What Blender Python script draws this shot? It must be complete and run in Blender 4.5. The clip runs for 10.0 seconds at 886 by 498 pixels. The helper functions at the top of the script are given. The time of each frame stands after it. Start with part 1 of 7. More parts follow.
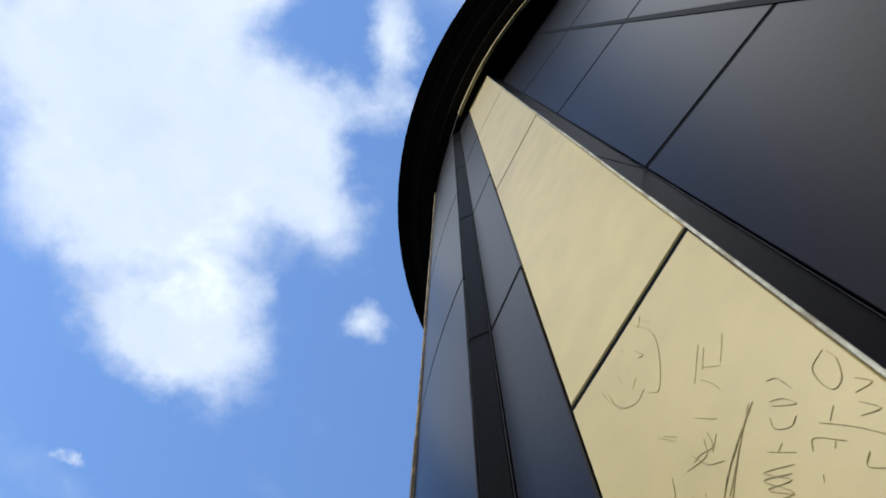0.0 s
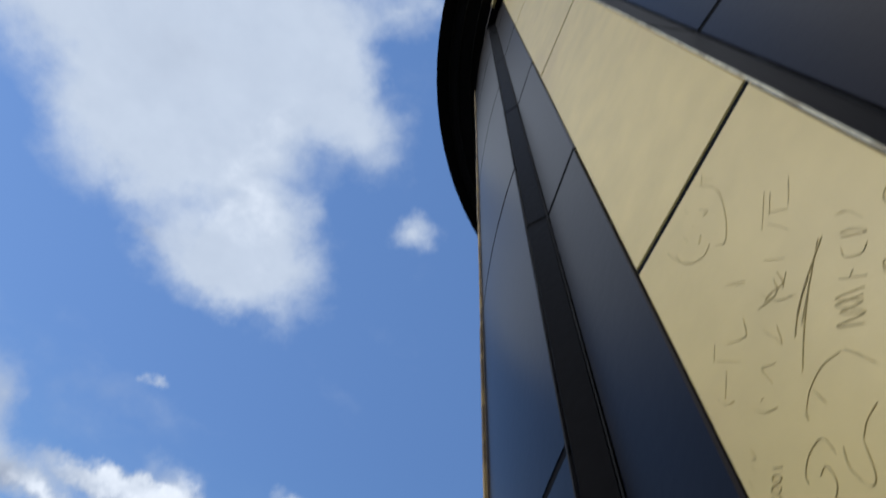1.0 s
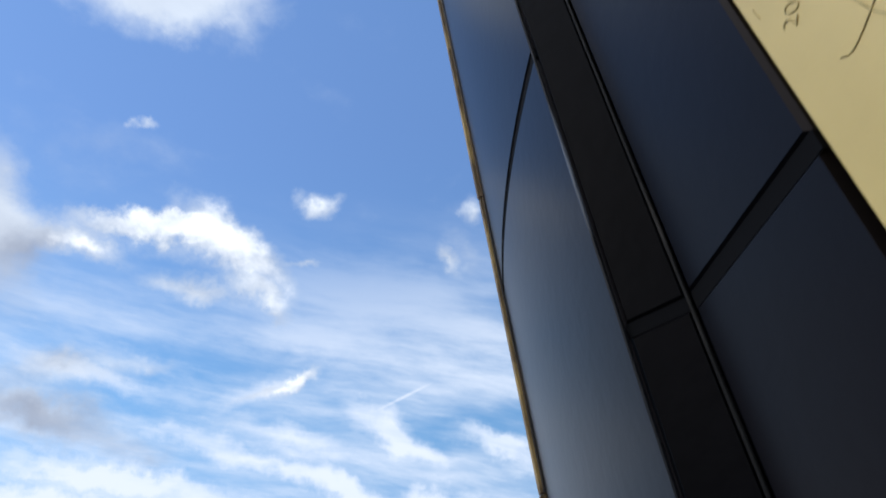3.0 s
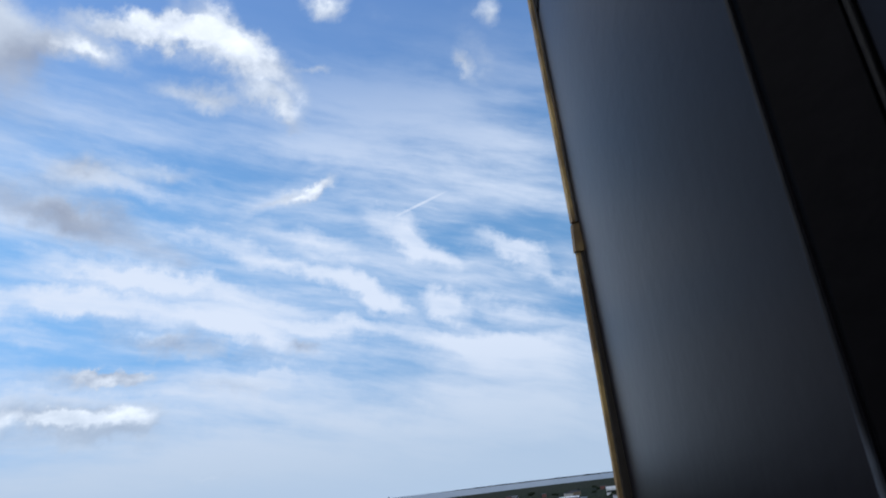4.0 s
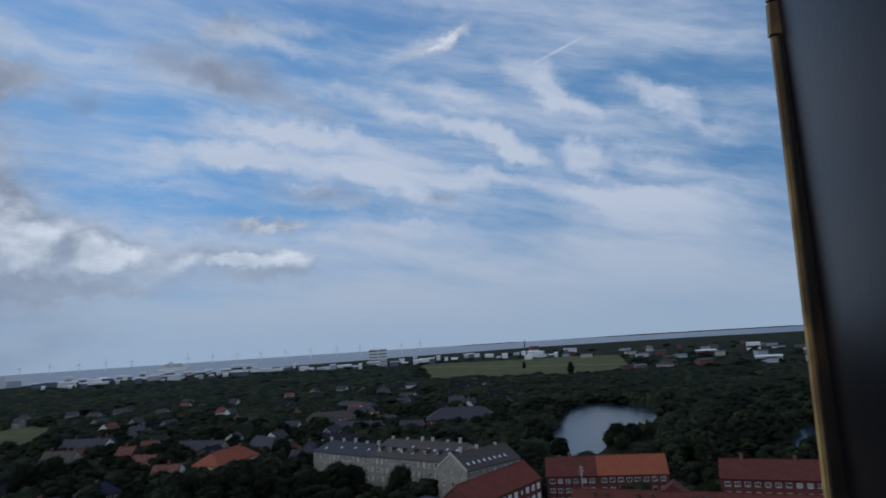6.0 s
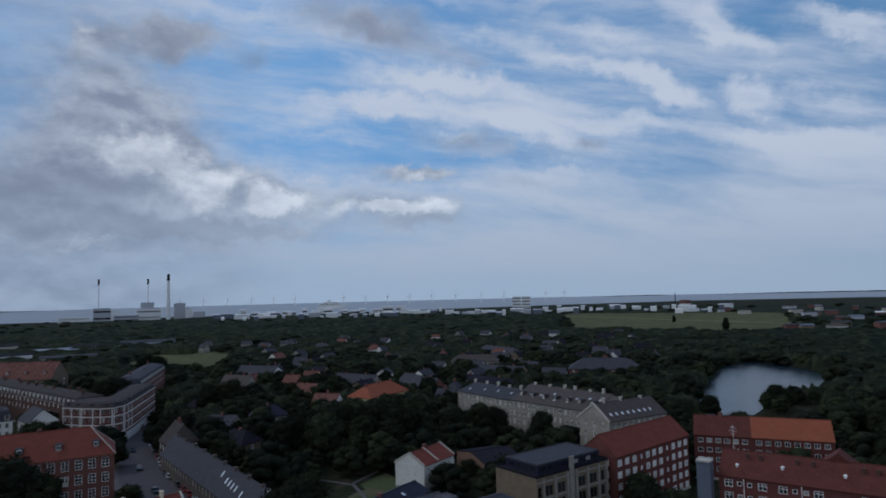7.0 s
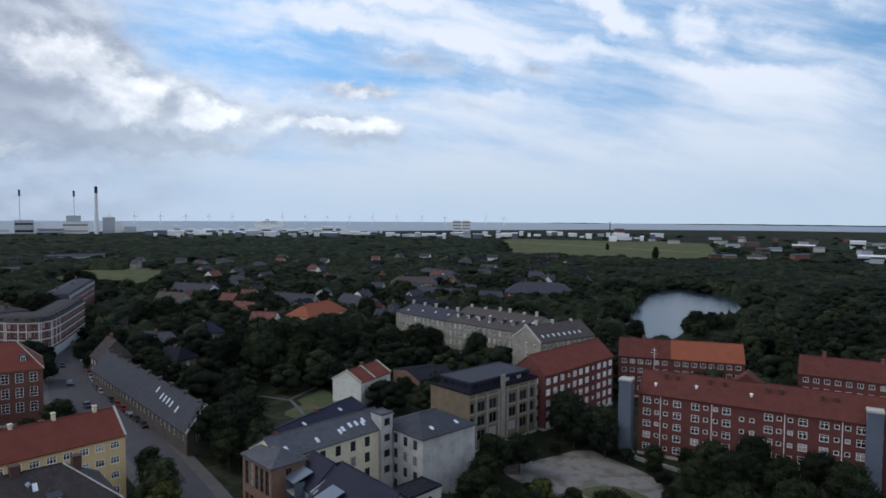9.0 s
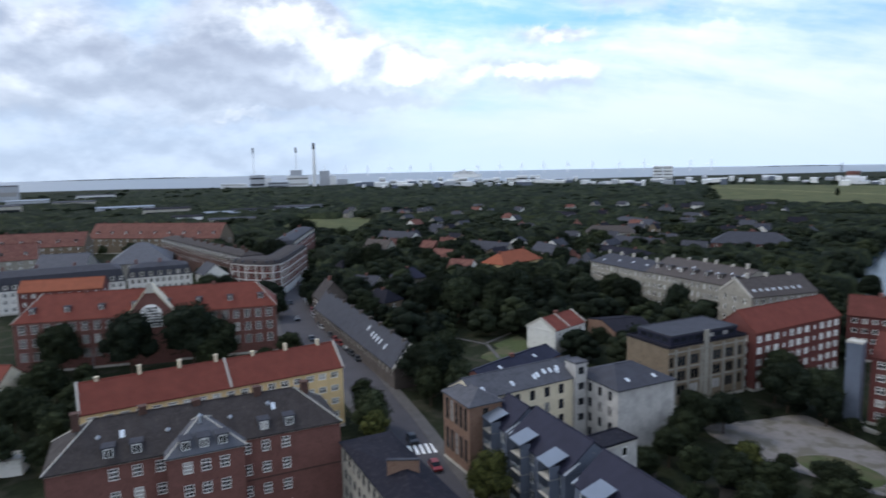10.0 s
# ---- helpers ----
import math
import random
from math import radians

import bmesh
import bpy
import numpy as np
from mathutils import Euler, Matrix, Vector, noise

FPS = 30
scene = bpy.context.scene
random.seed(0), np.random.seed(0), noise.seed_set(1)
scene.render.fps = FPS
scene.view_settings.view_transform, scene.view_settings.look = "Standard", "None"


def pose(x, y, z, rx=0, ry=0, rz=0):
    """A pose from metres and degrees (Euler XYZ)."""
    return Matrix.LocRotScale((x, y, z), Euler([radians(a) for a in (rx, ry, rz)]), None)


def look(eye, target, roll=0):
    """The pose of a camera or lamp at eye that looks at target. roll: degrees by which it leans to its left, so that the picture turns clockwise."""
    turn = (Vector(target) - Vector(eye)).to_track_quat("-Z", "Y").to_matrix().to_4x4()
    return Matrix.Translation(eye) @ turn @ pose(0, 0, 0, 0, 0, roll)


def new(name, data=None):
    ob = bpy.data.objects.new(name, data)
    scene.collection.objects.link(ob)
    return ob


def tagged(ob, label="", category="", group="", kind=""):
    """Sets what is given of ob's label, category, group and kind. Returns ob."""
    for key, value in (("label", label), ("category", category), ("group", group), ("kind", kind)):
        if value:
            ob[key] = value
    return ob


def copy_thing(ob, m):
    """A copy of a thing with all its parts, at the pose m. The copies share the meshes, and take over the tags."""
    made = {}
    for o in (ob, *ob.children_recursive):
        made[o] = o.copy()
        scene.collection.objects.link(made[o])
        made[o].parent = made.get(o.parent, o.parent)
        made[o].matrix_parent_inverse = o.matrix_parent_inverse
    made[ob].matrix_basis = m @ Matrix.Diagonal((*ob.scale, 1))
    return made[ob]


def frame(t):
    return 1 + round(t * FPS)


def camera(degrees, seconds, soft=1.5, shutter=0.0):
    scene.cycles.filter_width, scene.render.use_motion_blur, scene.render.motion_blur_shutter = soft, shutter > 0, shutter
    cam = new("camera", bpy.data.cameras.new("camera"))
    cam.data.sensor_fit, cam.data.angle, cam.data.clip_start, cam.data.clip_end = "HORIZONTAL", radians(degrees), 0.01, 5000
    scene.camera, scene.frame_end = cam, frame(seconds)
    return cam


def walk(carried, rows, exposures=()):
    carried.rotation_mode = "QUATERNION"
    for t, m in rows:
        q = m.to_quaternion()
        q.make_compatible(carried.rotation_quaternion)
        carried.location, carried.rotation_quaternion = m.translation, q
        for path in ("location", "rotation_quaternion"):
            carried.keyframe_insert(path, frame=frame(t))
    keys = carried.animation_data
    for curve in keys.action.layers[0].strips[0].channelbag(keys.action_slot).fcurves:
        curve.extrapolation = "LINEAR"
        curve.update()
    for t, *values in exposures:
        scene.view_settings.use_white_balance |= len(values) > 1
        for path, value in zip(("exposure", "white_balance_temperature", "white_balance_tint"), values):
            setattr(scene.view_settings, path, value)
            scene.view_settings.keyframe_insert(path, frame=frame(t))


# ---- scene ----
cam = camera(68.5, 10.0, soft=1.7, shutter=0.3)


def aim(x, y, z, yaw, pitch, roll):
    """A camera pose: place, bearing to the left of +y, pitch upwards, roll about the line of sight."""
    return pose(x, y, z, 90 + pitch, 0, yaw) @ pose(0, 0, 0, 0, 0, roll)


PATH = [
    (0.0, aim(0.000, 0.000, 58.000, 6.64, 72.70, 1.13)),
    (0.5, aim(0.040, -0.016, 57.972, 5.14, 74.34, -3.97)),
    (1.0, aim(-0.040, 0.026, 57.937, 16.44, 64.20, 5.10)),
    (1.5, aim(-0.060, 0.116, 58.002, 15.24, 53.78, 2.40)),
    (2.0, aim(0.011, 0.128, 58.040, 16.02, 48.14, -4.92)),
    (3.3, aim(-0.047, 0.315, 58.059, 16.32, 30.86, -9.30)),
    (3.5, aim(-0.076, 0.362, 58.029, 16.88, 26.86, -8.87)),
    (4.0, aim(-0.130, 0.424, 57.953, 20.30, 19.67, -6.81)),
    (4.5, aim(-0.167, 0.432, 57.911, 25.16, 16.55, -6.26)),
    (5.0, aim(-0.202, 0.451, 57.856, 27.22, 12.10, -6.51)),
    (6.3, aim(-0.218, 0.450, 57.857, 37.73, 6.80, -2.57)),
    (6.5, aim(-0.218, 0.450, 57.857, 41.24, 6.39, -2.07)),
    (7.0, aim(-0.218, 0.450, 57.857, 46.64, 3.80, -1.38)),
    (7.5, aim(-0.218, 0.450, 57.857, 47.84, 1.95, -1.92)),
    (8.0, aim(-0.218, 0.450, 57.857, 46.78, -0.51, -1.38)),
    (8.5, aim(-0.218, 0.450, 57.857, 45.22, -2.29, -0.05)),
    (9.0, aim(-0.218, 0.450, 57.857, 41.53, -3.03, 0.36)),
    (9.5, aim(-0.218, 0.450, 57.857, 47.37, -5.30, -0.14)),
    (10.0, aim(-0.218, 0.450, 57.857, 58.60, -7.43, -1.17))]
# stops over time: the film's camera opens up as it turns down to the town
EXPOSURES = [(0.0, 0.95, 6020, 10), (0.5, 0.80, 5990, 10), (1.0, 0.52, 5980, 10), (1.5, 0.5, 5880, 10), (2.2, 0.64, 5880, 10), (3.3, 0.9, 6200, 10), (3.8, 0.75, 6050, 10), (4.5, 0.39, 5820, 10), (5.2, 0.19, 5800, 10), (6.5, 0.06, 5780, 10), (7.5, 0.25, 5960, 10),
             (8.5, 0.68, 6250, 10), (9.0, 0.78, 6270, 10), (9.5, 0.93, 6330, 10), (10.0, 1.28, 6250, 10)]
walk(cam, PATH, EXPOSURES)

# ---- sky, clouds and sun ----
SUN_AZ, SUN_EL = 112.0, 44.0  # bearing to the left of +y, height


def direction(az, el):
    a, e = radians(az), radians(el)
    return Vector((-math.sin(a) * math.cos(e), math.cos(a) * math.cos(e), math.sin(e)))


world = bpy.data.worlds.new("sky")
scene.world = world
world.use_nodes = True
wt = world.node_tree
wt.nodes.clear()


def wnode(kind, **values):
    n = wt.nodes.new(kind)
    for key, v in values.items():
        n.inputs[key].default_value = v
    return n


def wmath(op, a, b=None, c=None, clamp=False):
    n = wt.nodes.new("ShaderNodeMath")
    n.operation, n.use_clamp = op, clamp
    for slot, v in zip(n.inputs, (a, b, c)):
        if v is None:
            continue
        if isinstance(v, (int, float)):
            slot.default_value = v
        else:
            wt.links.new(v, slot)
    return n.outputs[0]


def wvec(op, a, b=None, scale=None):
    n = wt.nodes.new("ShaderNodeVectorMath")
    n.operation = op
    for slot, v in zip(n.inputs, (a, b)):
        if v is None:
            continue
        if isinstance(v, (tuple, Vector)):
            slot.default_value = v
        else:
            wt.links.new(v, slot)
    if scale is not None:
        n.inputs["Scale"].default_value = scale
    return n.outputs[0]


def wnoise(vec, scale, detail, rough=0.55):
    n = wnode("ShaderNodeTexNoise", Scale=scale, Detail=detail, Roughness=rough)
    wt.links.new(vec, n.inputs["Vector"])
    return n


def wstep(v, lo, hi, to_lo=0.0, to_hi=1.0):
    n = wt.nodes.new("ShaderNodeMapRange")
    n.interpolation_type = "SMOOTHSTEP"
    for slot, x in zip(n.inputs[1:5], (lo, hi, to_lo, to_hi)):
        slot.default_value = x
    wt.links.new(v, n.inputs[0])
    return n.outputs[0]


def wmix(f, a, b):
    n = wt.nodes.new("ShaderNodeMix")
    n.data_type = "RGBA"
    wt.links.new(f, n.inputs[0])
    for slot, v in ((n.inputs[6], a), (n.inputs[7], b)):
        if isinstance(v, tuple):
            slot.default_value = (*v, 1)
        else:
            wt.links.new(v, slot)
    return n.outputs[2]


way_in = wt.nodes.new("ShaderNodeTexCoord").outputs["Generated"]
w1 = wvec("SCALE", wvec("SUBTRACT", wnoise(way_in, 5.0, 3).outputs["Color"], (0.5, 0.5, 0.5)), scale=0.07)
w2 = wvec("SCALE", wvec("SUBTRACT", wnoise(way_in, 19.0, 5, 0.62).outputs["Color"], (0.5, 0.5, 0.5)), scale=0.062)
bent = wvec("ADD", wvec("ADD", way_in, w1), w2)
MASS, VEIL, SHADE, SHINE = [], [], [], []


def puff(into, az, el, w, h, tilt, weight, grow=1.2, calm=False):
    """One soft lump of cloud: bearing, height, half width and half height in degrees, lean, weight; calm: with a straight outline."""
    c = direction(az, el)
    right = Vector((math.cos(radians(az)), math.sin(radians(az)), 0))
    up = right.cross(c)
    e1 = math.cos(radians(tilt)) * right + math.sin(radians(tilt)) * up
    e2 = c.cross(e1)
    m = wt.nodes.new("ShaderNodeMapping")
    m.vector_type = "TEXTURE"
    m.inputs["Location"].default_value = c
    m.inputs["Rotation"].default_value = Matrix((e1, e2, c)).transposed().to_euler()
    m.inputs["Scale"].default_value = (math.sin(radians(w * grow)), math.sin(radians(h * grow)), 0.6)
    wt.links.new(way_in if calm else bent, m.inputs["Vector"])
    g = wt.nodes.new("ShaderNodeTexGradient")
    g.gradient_type = "SPHERICAL"
    wt.links.new(m.outputs[0], g.inputs[0])
    into.append(wmath("MULTIPLY", g.outputs["Fac"], weight))


def heap(lumps):
    total = lumps[0]
    for v in lumps[1:]:
        total = wmath("ADD", total, v)
    return total


puff(MASS, 84.2, 66.5, 13.3, 7.5, 71, 1.00)
puff(MASS, 74.5, 58.7, 6.3, 5.7, 59, 0.90)
puff(MASS, 60.8, 63.7, 7.9, 8.0, 47, 1.00)
puff(MASS, 44.2, 58.4, 5.5, 6.0, 29, 1.00)
puff(MASS, 53.7, 55.6, 6.0, 3.6, 6, 0.80)
puff(MASS, 39.9, 71.9, 4.1, 4.9, 87, 0.80)
puff(MASS, 65.1, 74.0, 5.6, 6.5, 53, 0.90)
puff(MASS, 22.0, 65.4, 2.6, 2.1, 10, 0.75)
puff(MASS, 60.4, 81.8, 4.2, 2.7, 49, 0.60)
puff(MASS, 100.4, 64.0, 11.6, 8.4, 95, 1.00)
puff(MASS, 103.0, 85.7, 2.3, 5.5, 97, 0.75)
puff(MASS, 116.2, 72.8, 5.6, 4.6, 111, 0.80)
puff(SHADE, 62.5, 54.8, 2.6, 1.3, 13, 0.35)
puff(SHADE, 41.3, 66.9, 1.9, 1.2, -2, 0.30)
puff(SHADE, 79.9, 65.2, 7.0, 3.5, 66, 0.22)
puff(SHINE, 55.1, 62.9, 6.1, 7.2, 41, 0.30)
puff(SHINE, 41.3, 56.5, 3.8, 2.9, 26, 0.35)
puff(VEIL, 22.5, 55.9, 2.9, 8.2, 40, 0.55)
puff(VEIL, 53.3, 43.1, 2.4, 0.5, 33, 0.60)
puff(MASS, 59.7, 36.4, 2.7, 6.1, 24, 0.80)
puff(MASS, 51.1, 26.0, 4.4, 1.5, 12, 0.70)
puff(MASS, 45.1, 27.5, 4.2, 1.0, -6, 0.41)
puff(MASS, 48.9, 45.2, 1.1, 0.5, 19, 0.50)
puff(MASS, 46.4, 37.9, 6.7, 1.1, 1, 0.85)
puff(MASS, 52.3, 35.6, 3.8, 1.2, -11, 0.80)
puff(MASS, 38.4, 36.9, 5.9, 2.4, -33, 1.00)
puff(MASS, 41.9, 33.4, 4.1, 1.2, -11, 0.70)
puff(MASS, 35.6, 32.9, 2.8, 0.8, -25, 0.60)
puff(MASS, 30.7, 35.8, 2.1, 0.6, -1, 0.60)
puff(MASS, 30.1, 41.2, 1.8, 1.3, 0, 0.80)
puff(MASS, 12.6, 38.7, 1.3, 1.4, -11, 0.60)
puff(MASS, 15.9, 34.8, 1.8, 0.8, -49, 0.60)
puff(MASS, 32.5, 25.3, 4.0, 0.8, 10, 0.31)
puff(MASS, 30.4, 26.2, 2.2, 0.7, 36, 0.29)
puff(MASS, 48.3, 10.6, 2.4, 0.7, -3, 0.80)
puff(SHINE, 38.3, 36.6, 5.8, 2.5, -33, 1.10)
puff(SHINE, 46.4, 37.9, 5.8, 1.2, 1, 0.95)
puff(SHINE, 51.9, 35.7, 3.4, 0.9, -11, 0.60)
puff(SHINE, 30.1, 41.2, 1.4, 0.9, 0, 0.40)
puff(SHINE, 33.6, 25.1, 3.3, 0.7, 10, 0.25)
puff(SHINE, 48.3, 10.6, 2.2, 0.7, -3, 0.60)
puff(VEIL, 24.1, 34.6, 7.4, 3.9, -25, 0.55)
puff(VEIL, 14.5, 28.6, 6.4, 4.5, -45, 0.80)
puff(VEIL, 22.0, 23.8, 3.7, 0.2, 20, 0.75, grow=0.8, calm=True)
puff(VEIL, 51.2, 25.6, 4.6, 1.1, 0, 0.70)
puff(VEIL, 45.4, 27.9, 4.2, 0.9, -12, 0.70)
puff(VEIL, 46.3, 18.6, 9.8, 1.0, -8, 0.90)
puff(VEIL, 35.1, 19.7, 9.5, 1.0, -21, 0.90)
puff(VEIL, 23.0, 19.7, 4.7, 1.0, -29, 0.90)
puff(VEIL, 14.7, 19.1, 4.1, 1.2, -19, 0.90)
puff(VEIL, 21.0, 14.8, 3.2, 1.5, -17, 0.90)
puff(VEIL, 27.9, 15.9, 6.2, 0.9, -30, 0.90)
puff(VEIL, 41.8, 14.6, 11.1, 1.3, -11, 0.90)
puff(VEIL, 49.3, 16.4, 5.9, 1.0, -5, 0.90)
puff(VEIL, 15.5, 9.1, 7.9, 4.0, -9, 1.00)
puff(VEIL, 36.1, 9.2, 7.1, 1.7, -6, 0.70)
puff(VEIL, 42.3, 22.6, 7.1, 1.1, -12, 0.50)
puff(SHADE, 47.4, 21.1, 7.9, 2.1, -4, 0.18)
puff(SHADE, 56.1, 34.7, 1.8, 2.5, 15, 0.40)
puff(VEIL, 23.4, 20.9, 4.7, 1.2, -38, 0.90)
puff(VEIL, 32.2, 21.0, 4.5, 1.3, -25, 0.80)
puff(VEIL, 54.1, 16.3, 9.1, 1.3, 5, 0.90)
puff(VEIL, 47.6, 18.3, 6.3, 0.7, -5, 0.80)
puff(VEIL, 39.0, 16.2, 8.3, 1.4, -17, 0.90)
puff(VEIL, 38.1, 13.2, 5.4, 0.9, -18, 0.80)
puff(VEIL, 27.3, 16.3, 3.5, 1.0, -36, 0.90)
puff(VEIL, 20.8, 14.6, 2.9, 1.1, -33, 0.90)
puff(VEIL, 13.8, 18.8, 3.7, 1.0, -22, 0.80)
puff(VEIL, 29.6, 13.4, 6.0, 0.9, -8, 0.90)
puff(VEIL, 18.2, 11.0, 6.8, 0.9, -7, 0.90)
puff(VEIL, 34.5, 25.5, 4.5, 1.1, 16, 0.60)
puff(VEIL, 46.9, 25.7, 6.6, 1.2, -9, 0.60)
puff(VEIL, 63.0, 23.0, 5.1, 0.8, -4, 0.50)
puff(VEIL, 71.9, 23.9, 4.4, 0.8, -2, 0.60)
puff(VEIL, 10.1, 16.0, 4.0, 0.9, -25, 0.70)
puff(VEIL, 15.1, 13.4, 4.7, 1.1, -17, 0.70)
puff(VEIL, 36.5, 9.5, 2.0, 0.9, 7, 0.80)
puff(VEIL, 58.9, 13.8, 7.4, 0.8, 0, 0.60)
puff(VEIL, 14.9, 5.8, 11.7, 4.9, -5, 0.90)
puff(VEIL, 32.6, 4.6, 15.0, 3.4, -6, 0.80)
puff(VEIL, 62.9, 9.5, 8.6, 1.1, -3, 0.90)
puff(VEIL, 50.3, 8.9, 8.4, 1.0, -7, 0.70)
puff(MASS, 31.4, 25.8, 2.2, 0.7, 28, 0.54)
puff(MASS, 34.5, 25.2, 2.7, 0.6, 10, 0.41)
puff(MASS, 75.5, 19.9, 2.1, 1.8, 11, 0.80)
puff(MASS, 73.9, 15.3, 6.4, 4.6, 7, 0.85)
puff(MASS, 73.7, 8.7, 7.3, 4.6, 3, 1.00)
puff(MASS, 71.5, 11.3, 4.3, 2.6, 4, 1.00)
puff(MASS, 65.9, 8.5, 3.4, 2.5, -20, 0.95)
puff(MASS, 61.1, 8.1, 3.4, 1.5, 1, 0.95)
puff(MASS, 62.9, 6.1, 8.6, 1.9, 0, 0.80)
puff(MASS, 50.9, 7.3, 3.2, 1.0, -1, 0.90)
puff(MASS, 46.7, 7.1, 2.1, 1.2, -1, 0.85)
puff(MASS, 48.4, 5.9, 6.4, 1.3, -1, 0.60)
puff(MASS, 47.6, 10.5, 2.5, 0.7, -6, 0.54)
puff(MASS, 52.1, 22.9, 8.0, 2.3, -6, 0.45)
puff(MASS, 69.8, 20.8, 5.1, 2.1, 9, 0.70)
puff(MASS, 45.2, 13.5, 5.4, 1.7, -19, 0.44)
puff(MASS, 33.7, 12.2, 1.8, 0.9, -4, 0.48)
puff(MASS, 40.6, 2.4, 3.5, 0.3, -2, 0.50)
puff(SHADE, 69.8, 20.6, 4.7, 1.7, 9, 0.80)
puff(SHADE, 63.0, 19.9, 2.4, 1.4, 6, 0.75)
puff(SHADE, 53.1, 22.4, 8.0, 2.5, -5, 0.60)
puff(SHADE, 43.0, 19.9, 3.9, 1.6, -6, 0.60)
puff(SHADE, 44.0, 12.7, 4.2, 1.2, -11, 0.55)
puff(SHADE, 33.7, 12.0, 1.6, 0.7, -4, 0.50)
puff(SHADE, 71.4, 6.2, 8.9, 1.1, 1, 0.80)
puff(SHADE, 61.6, 5.6, 5.4, 0.8, -3, 0.60)
puff(SHADE, 74.7, 7.8, 2.9, 1.0, 3, 0.70)
puff(SHADE, 71.5, 8.5, 2.3, 0.8, -9, 0.50)
puff(SHADE, 50.4, 5.9, 5.4, 0.7, -1, 0.35)
puff(SHADE, 74.0, 17.8, 2.9, 1.6, 9, 0.50)
puff(SHINE, 75.5, 20.3, 1.4, 1.3, 11, 0.80)
puff(SHINE, 71.5, 11.6, 3.3, 1.8, 4, 1.00)
puff(SHINE, 68.8, 10.6, 1.6, 1.8, 3, 0.70)
puff(SHINE, 61.2, 8.2, 3.0, 1.2, 1, 1.00)
puff(SHINE, 66.5, 8.5, 1.9, 1.9, 2, 0.70)
puff(SHINE, 50.8, 7.4, 2.7, 0.9, -1, 0.95)
puff(SHINE, 46.7, 7.3, 1.9, 1.1, -1, 0.90)
puff(SHINE, 46.2, 14.0, 2.2, 1.1, -1, 0.60)
puff(SHINE, 40.6, 2.4, 3.5, 0.3, -2, 0.60)
puff(SHINE, 31.4, 25.8, 2.2, 0.9, 28, 0.35)
puff(SHINE, 75.0, 4.4, 1.8, 0.4, 0, 0.80)
puff(MASS, 89.5, 10.7, 8.2, 3.5, 5, 0.95)
puff(MASS, 84.7, 6.6, 10.9, 3.0, 2, 0.90)
puff(MASS, 71.6, 11.7, 8.7, 4.0, 2, 0.90)
puff(MASS, 66.1, 9.1, 7.1, 2.3, -8, 0.90)
puff(MASS, 55.1, 8.1, 10.3, 1.6, -5, 0.80)
puff(MASS, 50.3, 10.6, 5.5, 1.1, -3, 0.60)
puff(MASS, 76.5, 4.5, 5.4, 0.8, 0, 0.60)
puff(MASS, 95.2, 6.1, 7.5, 4.2, 3, 1.00)
puff(SHADE, 86.4, 9.0, 2.6, 0.8, -10, 0.70)
puff(SHADE, 84.9, 9.3, 1.4, 1.3, -54, 0.60)
puff(SHADE, 83.1, 6.6, 8.0, 1.1, -3, 0.75)
puff(SHADE, 88.7, 7.2, 3.3, 0.9, 3, 0.60)
puff(SHADE, 90.0, 8.7, 3.2, 0.6, 4, 0.50)
puff(SHADE, 75.5, 5.9, 7.8, 0.8, -2, 0.55)
puff(SHADE, 95.7, 7.2, 4.9, 1.5, 4, 0.60)
puff(SHADE, 80.8, 3.8, 9.7, 0.7, 0, 0.45)
puff(SHINE, 91.4, 5.5, 2.5, 1.7, 2, 0.90)
puff(SHINE, 88.1, 10.8, 4.5, 1.2, 5, 0.60)
puff(SHINE, 71.6, 10.9, 6.9, 3.1, 1, 0.60)
puff(SHINE, 65.2, 9.6, 5.7, 1.6, -0, 0.50)
puff(SHINE, 52.7, 7.5, 7.1, 0.9, -8, 0.60)
puff(SHINE, 75.2, 4.4, 2.7, 0.4, 0, 0.60)
puff(SHINE, 95.0, 5.4, 2.3, 1.5, 3, 0.60)
puff(SHADE, 56.0, 42.6, 9.7, 4.9, 8, 0.40)
puff(SHADE, 59.7, 29.5, 10.0, 5.2, 10, 0.30)
puff(MASS, 38.9, 36.1, 6.8, 2.8, -28, 0.42)
puff(VEIL, 30.0, 30.0, 9.0, 4.0, -20, 0.50)
puff(MASS, 48.3, 37.2, 7.8, 1.7, -0, 0.40)
puff(MASS, 72.2, 11.2, 5.1, 2.7, 3, 0.50)
puff(SHADE, 79.2, 8.6, 6.1, 1.7, 3, 0.60)
puff(SHADE, 69.3, 5.8, 8.6, 1.1, 0, 0.55)
puff(SHADE, 78.0, 18.6, 2.5, 1.2, -14, 0.60)
puff(SHINE, 81.3, 17.3, 1.7, 1.6, 9, 0.70)
puff(VEIL, 42.0, 2.8, 29.6, 3.5, -2, 0.80)
puff(VEIL, 27.8, 5.4, 15.4, 2.8, -4, 0.50)
puff(VEIL, 56.7, 9.1, 12.3, 1.5, -7, 0.60)
puff(VEIL, 36.9, 9.7, 11.9, 3.0, -5, 0.60)
puff(VEIL, 59.4, 10.9, 10.3, 1.8, -1, 0.60)
puff(MASS, 39.8, 9.1, 6.5, 1.1, -0, 0.37)
puff(MASS, 35.7, 11.3, 7.6, 0.9, -6, 0.34)
puff(SHADE, 76.6, 6.3, 8.8, 2.6, 2, 0.45)
puff(SHADE, 78.6, 12.0, 4.4, 2.4, 6, 0.40)
puff(SHADE, 68.1, 6.1, 5.3, 0.8, -3, 0.50)
